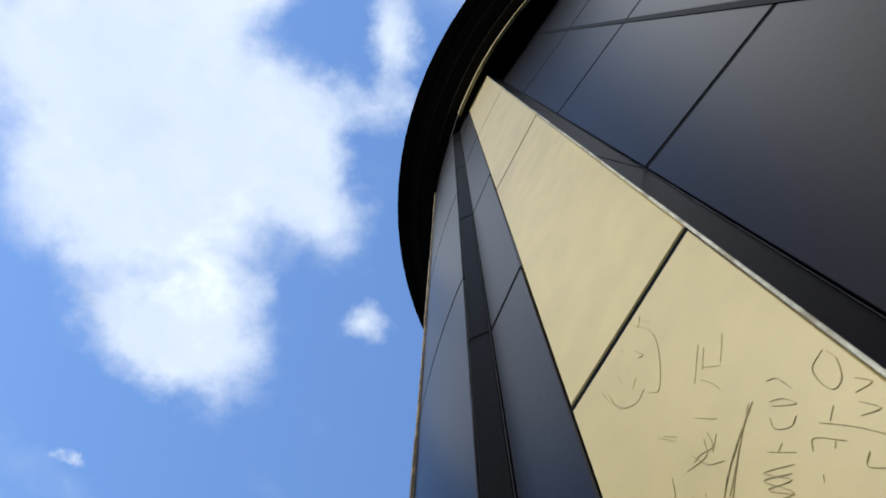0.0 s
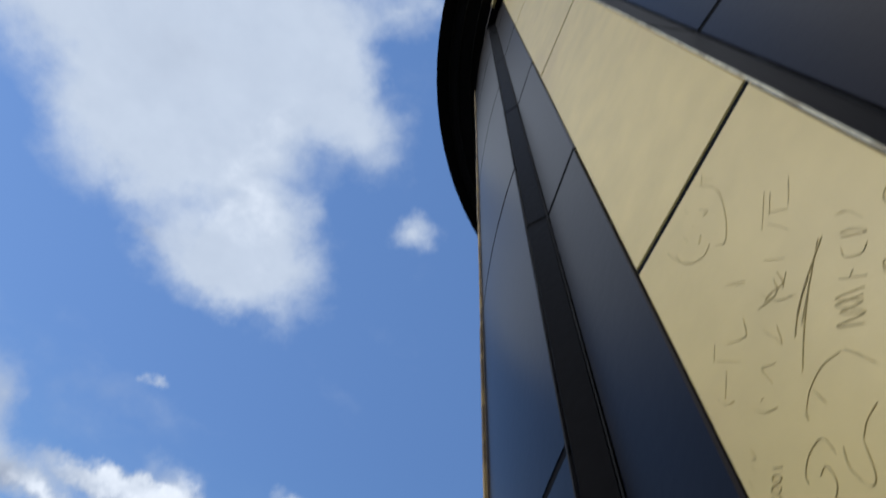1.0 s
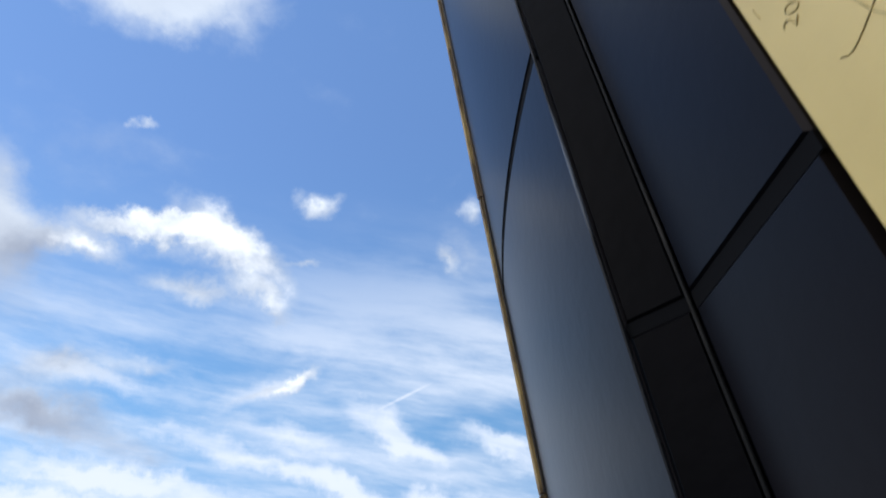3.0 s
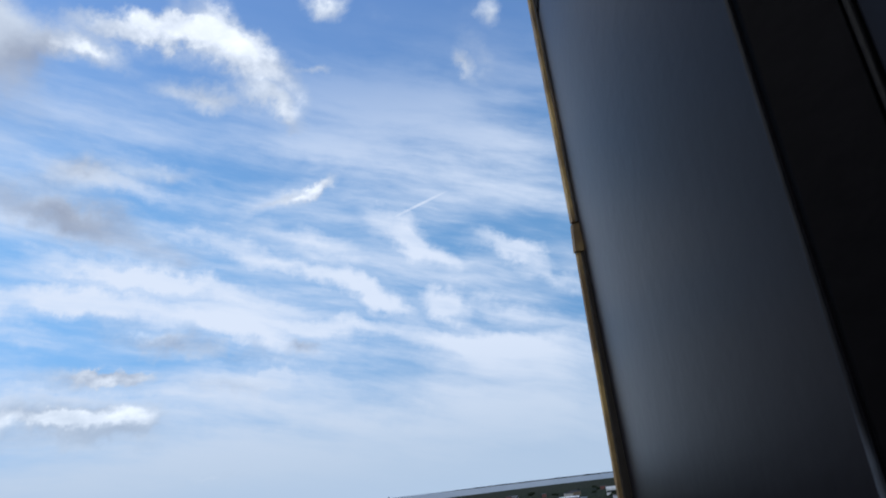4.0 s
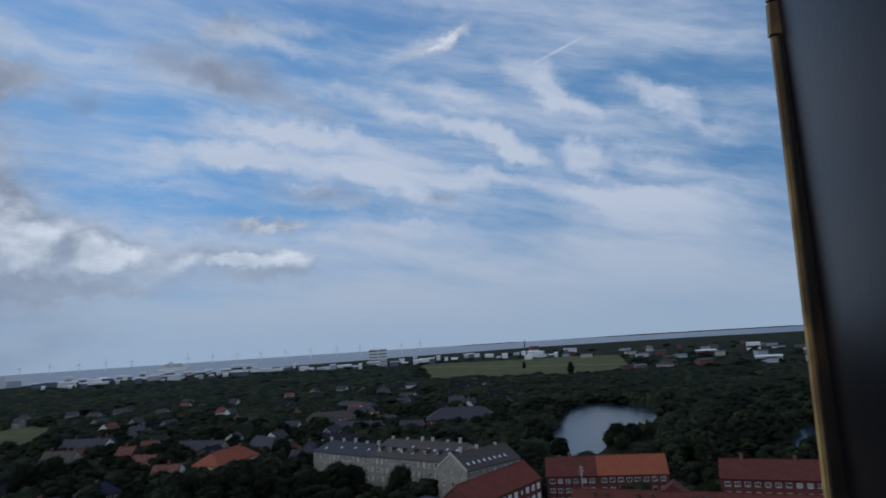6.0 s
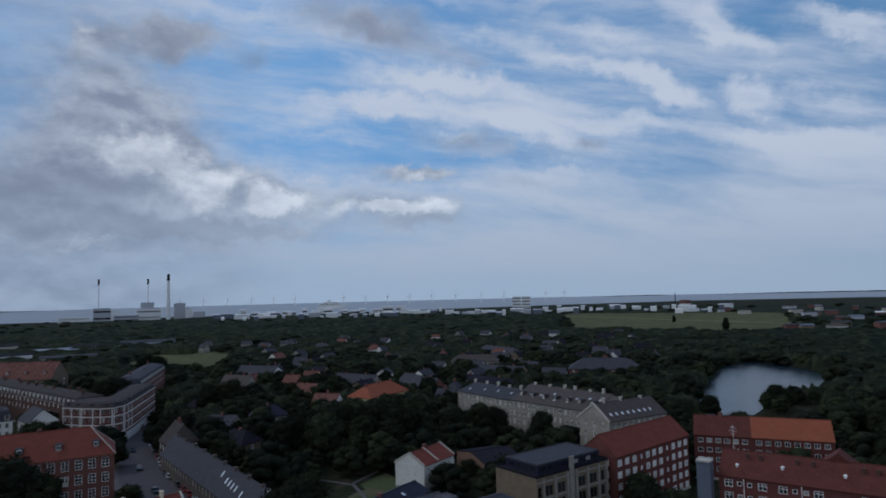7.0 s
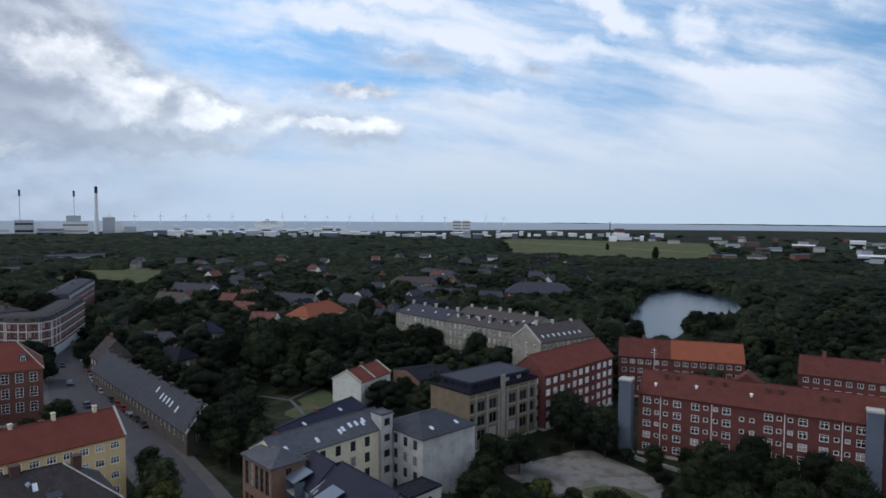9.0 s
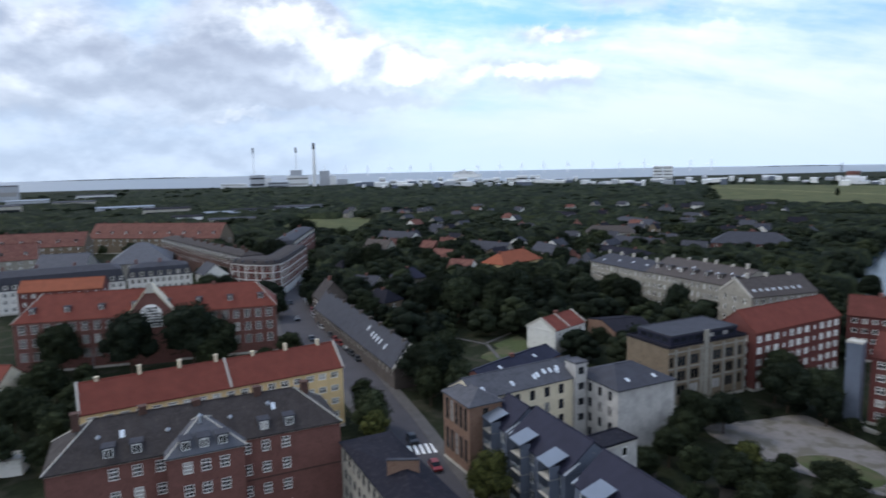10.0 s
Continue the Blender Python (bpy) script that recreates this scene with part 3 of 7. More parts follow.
def leafage(color):
    """Foliage: clumps of lighter and darker leaves, broken up by a coarse and a fine relief."""
    m = bpy.data.materials.new("leaf")
    m.use_nodes = True
    nt = m.node_tree
    b = nt.nodes["Principled BSDF"]
    b.inputs["Roughness"].default_value, b.inputs["Specular IOR Level"].default_value = 0.85, 0.03
    co = nt.nodes.new("ShaderNodeTexCoord")
    outs = []
    for sc, det in ((0.09, 3), (0.8, 4), (3.5, 5)):
        n = nt.nodes.new("ShaderNodeTexNoise")
        n.inputs["Scale"].default_value, n.inputs["Detail"].default_value, n.inputs["Roughness"].default_value = sc, det, 0.65
        nt.links.new(co.outputs["Object"], n.inputs["Vector"])
        outs.append(n.outputs["Fac"])
    info = nt.nodes.new("ShaderNodeObjectInfo")

    def ranged(v, lo, hi):
        r = nt.nodes.new("ShaderNodeMapRange")
        for slot, x in zip(r.inputs[1:5], (0.3 if v != info.outputs["Random"] else 0.0, 0.7 if v != info.outputs["Random"] else 1.0, lo, hi)):
            slot.default_value = x
        nt.links.new(v, r.inputs[0])
        return r.outputs[0]

    def times(x, y):
        k = nt.nodes.new("ShaderNodeMath")
        k.operation = "MULTIPLY"
        nt.links.new(x, k.inputs[0])
        nt.links.new(y, k.inputs[1])
        return k.outputs[0]

    value = times(times(ranged(outs[0], 0.75, 1.25), ranged(outs[1], 0.55, 1.45)), times(ranged(outs[2], 0.6, 1.4), ranged(info.outputs["Random"], 0.75, 1.25)))
    tint = nt.nodes.new("ShaderNodeVectorMath")
    tint.operation = "SCALE"
    tint.inputs[0].default_value = color
    nt.links.new(value, tint.inputs["Scale"])
    nt.links.new(tint.outputs[0], b.inputs["Base Color"])
    total = nt.nodes.new("ShaderNodeMath")
    total.operation = "ADD"
    nt.links.new(outs[1], total.inputs[0])
    nt.links.new(outs[2], total.inputs[1])
    bp = nt.nodes.new("ShaderNodeBump")
    bp.inputs["Strength"].default_value, bp.inputs["Distance"].default_value = 0.8, 0.6
    nt.links.new(total.outputs[0], bp.inputs["Height"])
    nt.links.new(bp.outputs[0], b.inputs["Normal"])
    return m


M["dark_panel"].node_tree.nodes["Principled BSDF"].inputs["Specular Tint"].default_value = (1.0, 0.84, 0.76, 1)
# some panes are coloured pale, for curtains and for reflected sky painted in
gt = M["glass"].node_tree
gb = gt.nodes["Principled BSDF"]
was = gb.inputs["Base Color"].links[0].from_socket
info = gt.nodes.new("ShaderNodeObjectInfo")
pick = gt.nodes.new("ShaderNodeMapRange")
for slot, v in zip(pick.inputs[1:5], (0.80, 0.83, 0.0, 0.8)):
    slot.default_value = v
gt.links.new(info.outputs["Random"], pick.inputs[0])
pale_pane = gt.nodes.new("ShaderNodeMix")
pale_pane.data_type = "RGBA"
gt.links.new(pick.outputs[0], pale_pane.inputs[0])
gt.links.new(was, pale_pane.inputs[6])
pale_pane.inputs[7].default_value = (0.42, 0.41, 0.40, 1)
gt.links.new(pale_pane.outputs[2], gb.inputs["Base Color"])
for i, (r, g, b) in enumerate(((0.021, 0.027, 0.016), (0.032, 0.040, 0.021), (0.014, 0.019, 0.013), (0.084, 0.092, 0.030))):
    M["leaf%d" % i] = leafage((r, g, b))

# ---- building blocks ----
class Geo:
    """Gathers faces for one mesh; each face has a material slot."""

    def __init__(self):
        self.v, self.f, self.s = [], [], []

    def poly(self, pts, slot=0):
        n = len(self.v)
        self.v += [tuple(p) for p in pts]
        self.f.append(tuple(range(n, n + len(pts))))
        self.s.append(slot)

    def box(self, a, b, slot=0):
        (x0, y0, z0), (x1, y1, z1) = a, b
        n = len(self.v)
        self.v += [(x0, y0, z0), (x1, y0, z0), (x1, y1, z0), (x0, y1, z0), (x0, y0, z1), (x1, y0, z1), (x1, y1, z1), (x0, y1, z1)]
        for q in ((0, 3, 2, 1), (4, 5, 6, 7), (0, 1, 5, 4), (1, 2, 6, 5), (2, 3, 7, 6), (3, 0, 4, 7)):
            self.f.append(tuple(n + i for i in q))
            self.s.append(slot)

    def prism(self, ring, z0, z1, slot=0, caps=True):
        """A ring of (x, y), counter-clockwise, drawn up from z0 to z1."""
        n, k = len(self.v), len(ring)
        self.v += [(x, y, z0) for x, y in ring] + [(x, y, z1) for x, y in ring]
        for i in range(k):
            j = (i + 1) % k
            self.f.append((n + i, n + j, n + k + j, n + k + i))
            self.s.append(slot)
        if caps:
            self.f += [tuple(n + i for i in range(k))[::-1], tuple(n + k + i for i in range(k))]
            self.s += [slot, slot]

    def hull(self, low, high, slot=0):
        """A solid between two rings of 3D points of the same length."""
        n, k = len(self.v), len(low)
        self.v += [tuple(p) for p in low] + [tuple(p) for p in high]
        for i in range(k):
            j = (i + 1) % k
            self.f.append((n + i, n + j, n + k + j, n + k + i))
            self.s.append(slot)
        self.f += [tuple(n + i for i in range(k))[::-1], tuple(n + k + i for i in range(k))]
        self.s += [slot, slot]

    def tube(self, a, b, r0, r1, sides=8, slot=0):
        a, b = Vector(a), Vector(b)
        q = (b - a).to_track_quat("Z", "Y")
        ring = [(math.cos(2 * math.pi * i / sides), math.sin(2 * math.pi * i / sides)) for i in range(sides)]
        self.hull([a + q @ Vector((c * r0, s * r0, 0)) for c, s in ring], [b + q @ Vector((c * r1, s * r1, 0)) for c, s in ring], slot)

    def lattice(self, xs, zs, y0, y1, slot=0):
        """One frame of bars: the cells that lie between two bars both ways stay open."""
        nx, nz, n = len(xs), len(zs), len(self.v)
        self.v += [(x, y, z) for y in (y0, y1) for z in zs for x in xs]

        def at(i, k, s):
            return n + (s * nz + k) * nx + i

        def full(i, k):
            return 0 <= i < nx - 1 and 0 <= k < nz - 1 and (i % 2 == 0 or k % 2 == 0)

        for i in range(nx - 1):
            for k in range(nz - 1):
                if not full(i, k):
                    continue
                q = [(i, k), (i + 1, k), (i + 1, k + 1), (i, k + 1)]
                faces = [tuple(at(*p, 0) for p in q), tuple(at(*p, 1) for p in q[::-1])]
                for (di, dk), (p0, p1) in (((0, -1), (q[0], q[1])), ((1, 0), (q[1], q[2])), ((0, 1), (q[2], q[3])), ((-1, 0), (q[3], q[0]))):
                    if not full(i + di, k + dk):
                        faces.append((at(*p1, 0), at(*p0, 0), at(*p0, 1), at(*p1, 1)))
                self.f += faces
                self.s += [slot] * len(faces)

    def mesh(self, name, *mats):
        me = bpy.data.meshes.new(name)
        me.from_pydata(self.v, [], self.f)
        for m in mats:
            me.materials.append(M[m])
        if any(self.s):
            me.polygons.foreach_set("material_index", self.s)
        me.update()
        return me


def part(name, geo, mats, parent, label="", at=None):
    """One mesh object under a thing or a part."""
    me = geo.mesh(name, *(mats.split() if isinstance(mats, str) else mats)) if isinstance(geo, Geo) else geo
    ob = new(name, me)
    if parent:
        ob.parent = parent
    if at:
        ob.matrix_basis = at
    if label:
        ob["label"] = label
    return ob


def thing(name, label, category, at=None, group="", kind=""):
    ob = new(name)
    ob.empty_display_size = 0.2
    if at:
        ob.matrix_basis = at
    return tagged(ob, label, category, group, kind)


def solid(name, geo, mats, label, category, group="", kind="", at=None):
    """A thing or a piece of the setting that is one mesh."""
    return tagged(part(name, geo, mats, None, at=at), label, category, group, kind)


WINDOWS = {}


def window_meshes(w, h, style, frame_mat="trim", pane_mat="glass"):
    """Frame and pane of a window w by h, lying in x and z from its lower left corner, outside at -y."""
    key = (round(w, 2), round(h, 2), style, frame_mat, pane_mat)
    if key not in WINDOWS:
        g, t, m = Geo(), *((0.10, 0.045) if style in ("six", "pair") else (0.12, 0.05))
        cols, rows = {"plain": (1, 1), "cross": (2, 2), "two": (2, 1), "three": (3, 2), "six": (2, 3), "pair": (2, 1)}[style]
        xs, zs = [0, t], [0, t]
        for i in range(1, cols):
            xs += [w * i / cols - m, w * i / cols + m]
        for j in range(1, rows):
            z = h * (0.62 if rows == 2 else j / rows)
            zs += [z - m, z + m]
        g.lattice(xs + [w - t, w], zs + [h - t, h], -0.03, 0.07)
        p = Geo()
        p.box((t * 0.5, 0.03, t * 0.5), (w - t * 0.5, 0.045, h - t * 0.5))
        WINDOWS[key] = g.mesh("window_frame", frame_mat), p.mesh("pane", pane_mat)
    return WINDOWS[key]


def facade(g, a, b, z0, z1, cols=(), rows=(), skip=(), slot=0, deep=0.14):
    """A wall from a to b (left to right from outside) with openings: cols (u0, u1), rows (z0, z1). Returns the opening poses."""
    a, b = Vector((*a, 0)), Vector((*b, 0))
    d = (b - a).normalized()
    n = Vector((d.y, -d.x, 0))
    length = (b - a).length

    def at(u, z, inward=0.0):
        p = a + d * u - n * inward
        return (p.x, p.y, z)

    us = sorted({0.0, length, *(u for c in cols for u in c)})
    zs = sorted({z0, z1, *(z for r in rows for z in r)})
    holes = {(c[0], r[0]): (c, r) for i, c in enumerate(cols) for j, r in enumerate(rows) if (i, j) not in skip}
    made = []
    for j in range(len(zs) - 1):
        run = None
        for i in range(len(us) - 1):
            if (us[i], zs[j]) in holes:
                (u0, u1), (w0, w1) = holes[us[i], zs[j]]
                for p, q in (((u0, w0), (u1, w0)), ((u1, w0), (u1, w1)), ((u1, w1), (u0, w1)), ((u0, w1), (u0, w0))):
                    g.poly([at(*p), at(*q), at(*q, deep), at(*p, deep)], slot)
                m = Matrix.Translation(at(u0, w0, deep * 0.55)) @ Matrix.Rotation(math.atan2(d.y, d.x), 4, "Z")
                made.append((m, u1 - u0, w1 - w0))
                run = None
            else:
                g.poly([at(us[i], zs[j]), at(us[i + 1], zs[j]), at(us[i + 1], zs[j + 1]), at(us[i], zs[j + 1])], slot)
    return made


def spread(length, count, width, margin=None):
    """Count openings of that width, evenly along a wall."""
    if count < 1:
        return ()
    step = (length - 2 * (margin or 0)) / count
    return tuple((round((margin or 0) + step * (i + 0.5) - width / 2, 3), round((margin or 0) + step * (i + 0.5) + width / 2, 3)) for i in range(count))


def inset(ring, by):
    """A counter-clockwise ring of (x, y) drawn in by a distance."""
    k, res = len(ring), []
    for i in range(k):
        p, a, b = Vector(ring[i]), Vector(ring[i - 1]), Vector(ring[(i + 1) % k])
        d0, d1 = (p - a).normalized(), (b - p).normalized()
        n0, n1 = Vector((-d0.y, d0.x)), Vector((-d1.y, d1.x))
        m = (n0 + n1).normalized()
        res.append(tuple(p + m * by / max(0.35, m.dot(n0))))
    return res


def place(p, n, dist, u, d, z):
    return (p[0] + d.x * u - n.x * dist, p[1] + d.y * u - n.y * dist, z)


def columns(length, *marks):
    """A wall's plan from windows given by (middle, width, height, style, drop): blank stretches lie between them."""
    res, u = [], 0.0
    for mid, w, h, sty, *drop in marks:
        lo, hi = mid - w / 2 - 0.15, mid + w / 2 + 0.15
        if lo - u > 0.02:
            res.append((lo - u, 0, 0, "", 0.0))
        res.append((hi - max(u, lo), w, h, sty, *(drop or (0.0,))))
        u = hi
    return tuple(res) + ((length - u + 5, 0, 0, "", 0.0),)


FOOT = []


def free(x, y, margin=2.5):
    """Whether a spot is clear of every building."""
    for p, d, n, length, depth in FOOT:
        q = Vector((x - p[0], y - p[1]))
        u, v = q.dot(d), -q.dot(n)
        if -margin < u < length + margin and -margin < v < depth + margin:
            return False
    return True


def house(name, label, p0, p1, depth, eave, ridge, roof="gable", wall="brick", top="tile_red", rows=4, cols=8, win=(1.2, 1.6), style="cross",
          side=3, storey=3.0, base=1.3, hip=5.0, chimneys=0, stack="brick", skylights=0, dormers=0, back=0, band=False, plinth=True, category="building",
          group="", sill_top=0.75, parapets=(), roof_label="", over=0.35, plan=(), frame_mat="trim", dormer_at=(), skylight_at=(), pane_mat="glass", cheek=""):
    """A building. p0 to p1: its front, left to right from outside; depth: how far it goes back."""
    h = thing(name, label, category, Matrix.Translation((p0[0], p0[1], 0)), group)
    a = Vector((0, 0))
    b = Vector((p1[0] - p0[0], p1[1] - p0[1]))
    length, d = b.length, b.normalized()
    n = Vector((d.y, -d.x))
    c, e = b - n * depth, -n * depth
    FOOT.append((Vector(p0), d, n, length, depth))
    rr = [(eave - sill_top - win[1] - storey * i, eave - sill_top - storey * i) for i in range(rows)]
    rr = [r for r in rr if r[0] > 0.5][::-1]
    g, seen = Geo(), []
    if plan:
        u, k, first = 0.0, 0, len(seen)
        while u < length - 0.01:
            wide, ww, wh, sty, drop = (*plan[k % len(plan)], 0.0)[:5]
            v = min(length, u + wide)
            fit = ww > 0 and v - u > ww + 0.2
            own = [(eave - drop - sill_top - wh - storey * i, eave - drop - sill_top - storey * i) for i in range(rows)][::-1]
            seen += [(*q, sty) for q in facade(g, a + d * u, a + d * v, 0, eave, (((v - u - ww) / 2, (v - u + ww) / 2),) if fit else (), [q for q in own if q[0] > 0.3])]
            u, k = v, k + 1
    else:
        seen += facade(g, a, b, 0, eave, spread(length, cols, win[0], 0.6), rr)
    seen += facade(g, b, c, 0, eave, spread(depth, side, win[0], 0.8), rr)
    seen += facade(g, c, e, 0, eave, spread(length, back, win[0], 0.6), rr)
    seen += facade(g, e, a, 0, eave, spread(depth, side, win[0], 0.8), rr)
    mid = depth / 2
    if roof == "gable":
        for u in (0, length):
            pts = [place(a, n, 0, u, d, eave), place(a, n, depth, u, d, eave), place(a, n, mid, u, d, ridge - 0.12)]
            g.poly(pts if u == 0 else pts[::-1])
    part("wall", g, wall, h)
    if plinth:
        q = Geo()
        ring = [tuple(b), tuple(c), tuple(e), tuple(a)]
        q.prism(inset(ring, -0.06), 0, 0.7)
        part("plinth", q, "stone", h)
    q = Geo()
    ring = [tuple(a), tuple(b), tuple(c), tuple(e)]
    q.prism(inset(ring, -0.14), eave - 0.28, eave - 0.02)
    part("cornice", q, "stone" if band else wall, h)
    r = Geo()
    o, t = over, 0.22
    if roof in ("gable", "hip"):
        k = hip if roof == "hip" else -0.1
        ox = o if roof == "hip" else 0.12
        slope = (ridge - eave) / mid
        ze = eave - o * slope * 0.6

        def shell(dz):
            return [place(a, n, -o, -ox, d, ze + dz), place(a, n, -o, length + ox, d, ze + dz), place(a, n, depth + o, length + ox, d, ze + dz),
                    place(a, n, depth + o, -ox, d, ze + dz), place(a, n, mid, k, d, ridge + dz), place(a, n, mid, length - k, d, ridge + dz)]

        lo, hi = shell(0), shell(t)
        for s, flip in ((lo, True), (hi, False)):
            for f in ((0, 1, 5, 4), (2, 3, 4, 5), (1, 2, 5), (3, 0, 4)):
                if roof == "gable" and len(f) == 3:
                    continue
                r.poly([s[i] for i in (f[::-1] if flip else f)])
        for i, j in ((0, 1), (1, 2), (2, 3), (3, 0)) if roof == "hip" else ((0, 1), (1, 5), (5, 2), (2, 3), (3, 4), (4, 0)):
            r.poly([lo[i], lo[j], hi[j], hi[i]])
        r.tube(place(a, n, mid, k, d, ridge + t), place(a, n, mid, length - k, d, ridge + t), 0.14, 0.14, 6)
    elif roof == "flat":
        ring = inset([tuple(a), tuple(b), tuple(c), tuple(e)], -0.1)
        r.prism(ring, eave, eave + 0.25)
        for i in range(4):
            pa, pb = ring[i], ring[(i + 1) % 4]
            r.hull([(*pa, eave + 0.25), (*pb, eave + 0.25), (*inset(ring, 0.3)[(i + 1) % 4], eave + 0.25), (*inset(ring, 0.3)[i], eave + 0.25)],
                   [(*pa, ridge), (*pb, ridge), (*inset(ring, 0.3)[(i + 1) % 4], ridge), (*inset(ring, 0.3)[i], ridge)])
    else:  # mansard
        ring = [tuple(a), tuple(b), tuple(c), tuple(e)]
        r0, r1, r2 = inset(ring, -0.25), inset(ring, 1.1), inset(ring, mid * 0.85)
        brk = eave + (ridge - eave) * 0.72
        r.hull([(*p, eave) for p in r0], [(*p, brk) for p in r1])
        r.hull([(*p, brk) for p in r1], [(*p, ridge) for p in r2])
    rf = part("roof", r, top, h, roof_label)
    if roof == "hip" and band:
        for i, j in ((0, 4), (3, 4), (1, 5), (2, 5)):
            q = Geo()
            q.tube(hi[i], hi[j], 0.13, 0.13, 6)
            part("hip_cap", q, "stone", rf)
    slope = (ridge - eave) / mid if roof in ("gable", "hip") else 0
    rng = random.Random(name + str(round(p0[0])))
    for i in range(chimneys):
        u = length * (i + 0.5) / chimneys + rng.uniform(-0.6, 0.6) * (2 if stack == "stone" else 1)
        tip = rng.uniform(0.6, 1.7) * (0.55 if stack == "brick_grey" else 1.0)
        s = Geo()
        x0 = place(a, n, mid + (rng.choice((-1, 1)) * 1.2 if roof == "mansard" else 0), u, d, 0)
        zb, cw = ridge - 1.2, {"cream_render": 0.32, "brick_dark": 0.6}.get(stack, 0.45)
        s.prism([(x0[0] - cw, x0[1] - cw), (x0[0] + cw, x0[1] - cw), (x0[0] + cw, x0[1] + cw), (x0[0] - cw, x0[1] + cw)], zb, ridge + tip)
        s.prism([(x0[0] - cw - 0.08, x0[1] - cw - 0.08), (x0[0] + cw + 0.08, x0[1] - cw - 0.08), (x0[0] + cw + 0.08, x0[1] + cw + 0.08), (x0[0] - cw - 0.08, x0[1] + cw + 0.08)], ridge + tip, ridge + tip + 0.2)
        part("chimney", s, stack, rf)
    for i in range(len(skylight_at) or skylights):
        u = length * (i + 0.7) / (skylights + 0.4) + rng.uniform(-1.2, 1.2)
        f = rng.uniform(0.25, 0.6)
        if skylight_at:
            u, f = skylight_at[i]
        s = Geo()
        w2, l2, up = 0.33, 0.5, 0.14 + 0.22 * math.hypot(1, slope)
        dn = mid * f
        k4 = [(u - w2, dn - l2), (u + w2, dn - l2), (u + w2, dn + l2), (u - w2, dn + l2)]
        s.hull([place(a, n, y, x, d, eave + slope * y + 0.1) for x, y in k4], [place(a, n, y, x, d, eave + slope * y + up) for x, y in k4])
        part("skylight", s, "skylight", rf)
    for i in range(len(dormer_at) or dormers):
        u = dormer_at[i] if dormer_at else length * (i + 0.5) / dormers
        s = Geo()
        w2, dep = 0.85, 2.4
        yb = -0.1 if roof == "mansard" else mid * (0.10 if dormer_at else 0.28)
        z0 = eave + (0.7 if roof == "mansard" else slope * yb)
        z1 = z0 + 1.75
        k4 = [(u - w2, yb), (u + w2, yb), (u + w2, yb + dep), (u - w2, yb + dep)]
        s.hull([place(a, n, y, x, d, z0 - 0.2) for x, y in k4], [place(a, n, y, x, d, z1) for x, y in k4])
        dm = part("dormer", s, cheek or "trim" if dormer_at else "stone" if roof == "mansard" else (top if top != "tile_red" else "slate"), rf)
        s = Geo()
        k4 = [(u - w2 - 0.12, yb - 0.15), (u + w2 + 0.12, yb - 0.15), (u + w2 + 0.12, yb + dep), (u - w2 - 0.12, yb + dep)]
        s.hull([place(a, n, y, x, d, z1) for x, y in k4], [place(a, n, y, x, d, z1 + 0.12) for x, y in k4])
        part("dormer_roof", s, "slate", rf)
        m = Matrix.Translation(place(a, n, yb - 0.04, u - 0.6, d, z0 + 0.2)) @ Matrix.Rotation(math.atan2(d.y, d.x), 4, "Z")
        seen.append((m, 1.2, 1.4, "pair"))
    for f in parapets:
        s = Geo()
        u = length * f
        for y0, y1 in ((-0.3, mid), (mid, depth + 0.3)):
            k2 = [(u - 0.2, y0), (u + 0.2, y0), (u + 0.2, y1), (u - 0.2, y1)]
            zz = [eave + slope * (mid - abs(mid - y)) for _, y in k2]
            s.hull([place(a, n, y, x, d, z - 0.1) for (x, y), z in zip(k2, zz)], [place(a, n, y, x, d, z + 0.55) for (x, y), z in zip(k2, zz)])
        part("party_wall", s, "stone", rf)
    for m, w, hh, *own in seen:
        frame_me, pane_me = window_meshes(w, hh, own[0] if own else style, frame_mat, pane_mat)
        fr = part("window", frame_me, "", h, at=m)
        part("pane", pane_me, "", fr)
    return h


# ---- the tower that the camera leans out from ----
EYE_Z = 58.0
CENTRE = Vector((3.86, 2.67))
# plan of the cladding on the side towards the camera, from the far post round to the wide bay
L_, BL, BR, FO, GO, RE, SE = ((-0.316, 1.824), (-0.022, 1.055), (0.066, 1.024), (0.194, 0.776), (0.440, 0.382), (0.609, 0.445), (1.017, -0.039))
TOP_Z = EYE_Z + 9.0
tower = thing("tower", "round lookout tower clad in dark and beige metal panels", "tower")


def polar(deg, r):
    return (CENTRE.x + r * math.cos(radians(deg)), CENTRE.y + r * math.sin(radians(deg)))


def outward(a, b):
    d = (Vector(b) - Vector(a)).normalized()
    return Vector((d.y, -d.x))


core = Geo()
back = [polar(a, 3.95) for a in range(240, 530, 15)]
front = [L_, BL, BR, FO, GO, RE, SE]
ring = [(Vector(p) + (CENTRE - Vector(p)).normalized() * 0.035) for p in front]
core.prism([tuple(p) for p in ring] + back, 0, TOP_Z)
part("core", core, "dark_joint", tower)


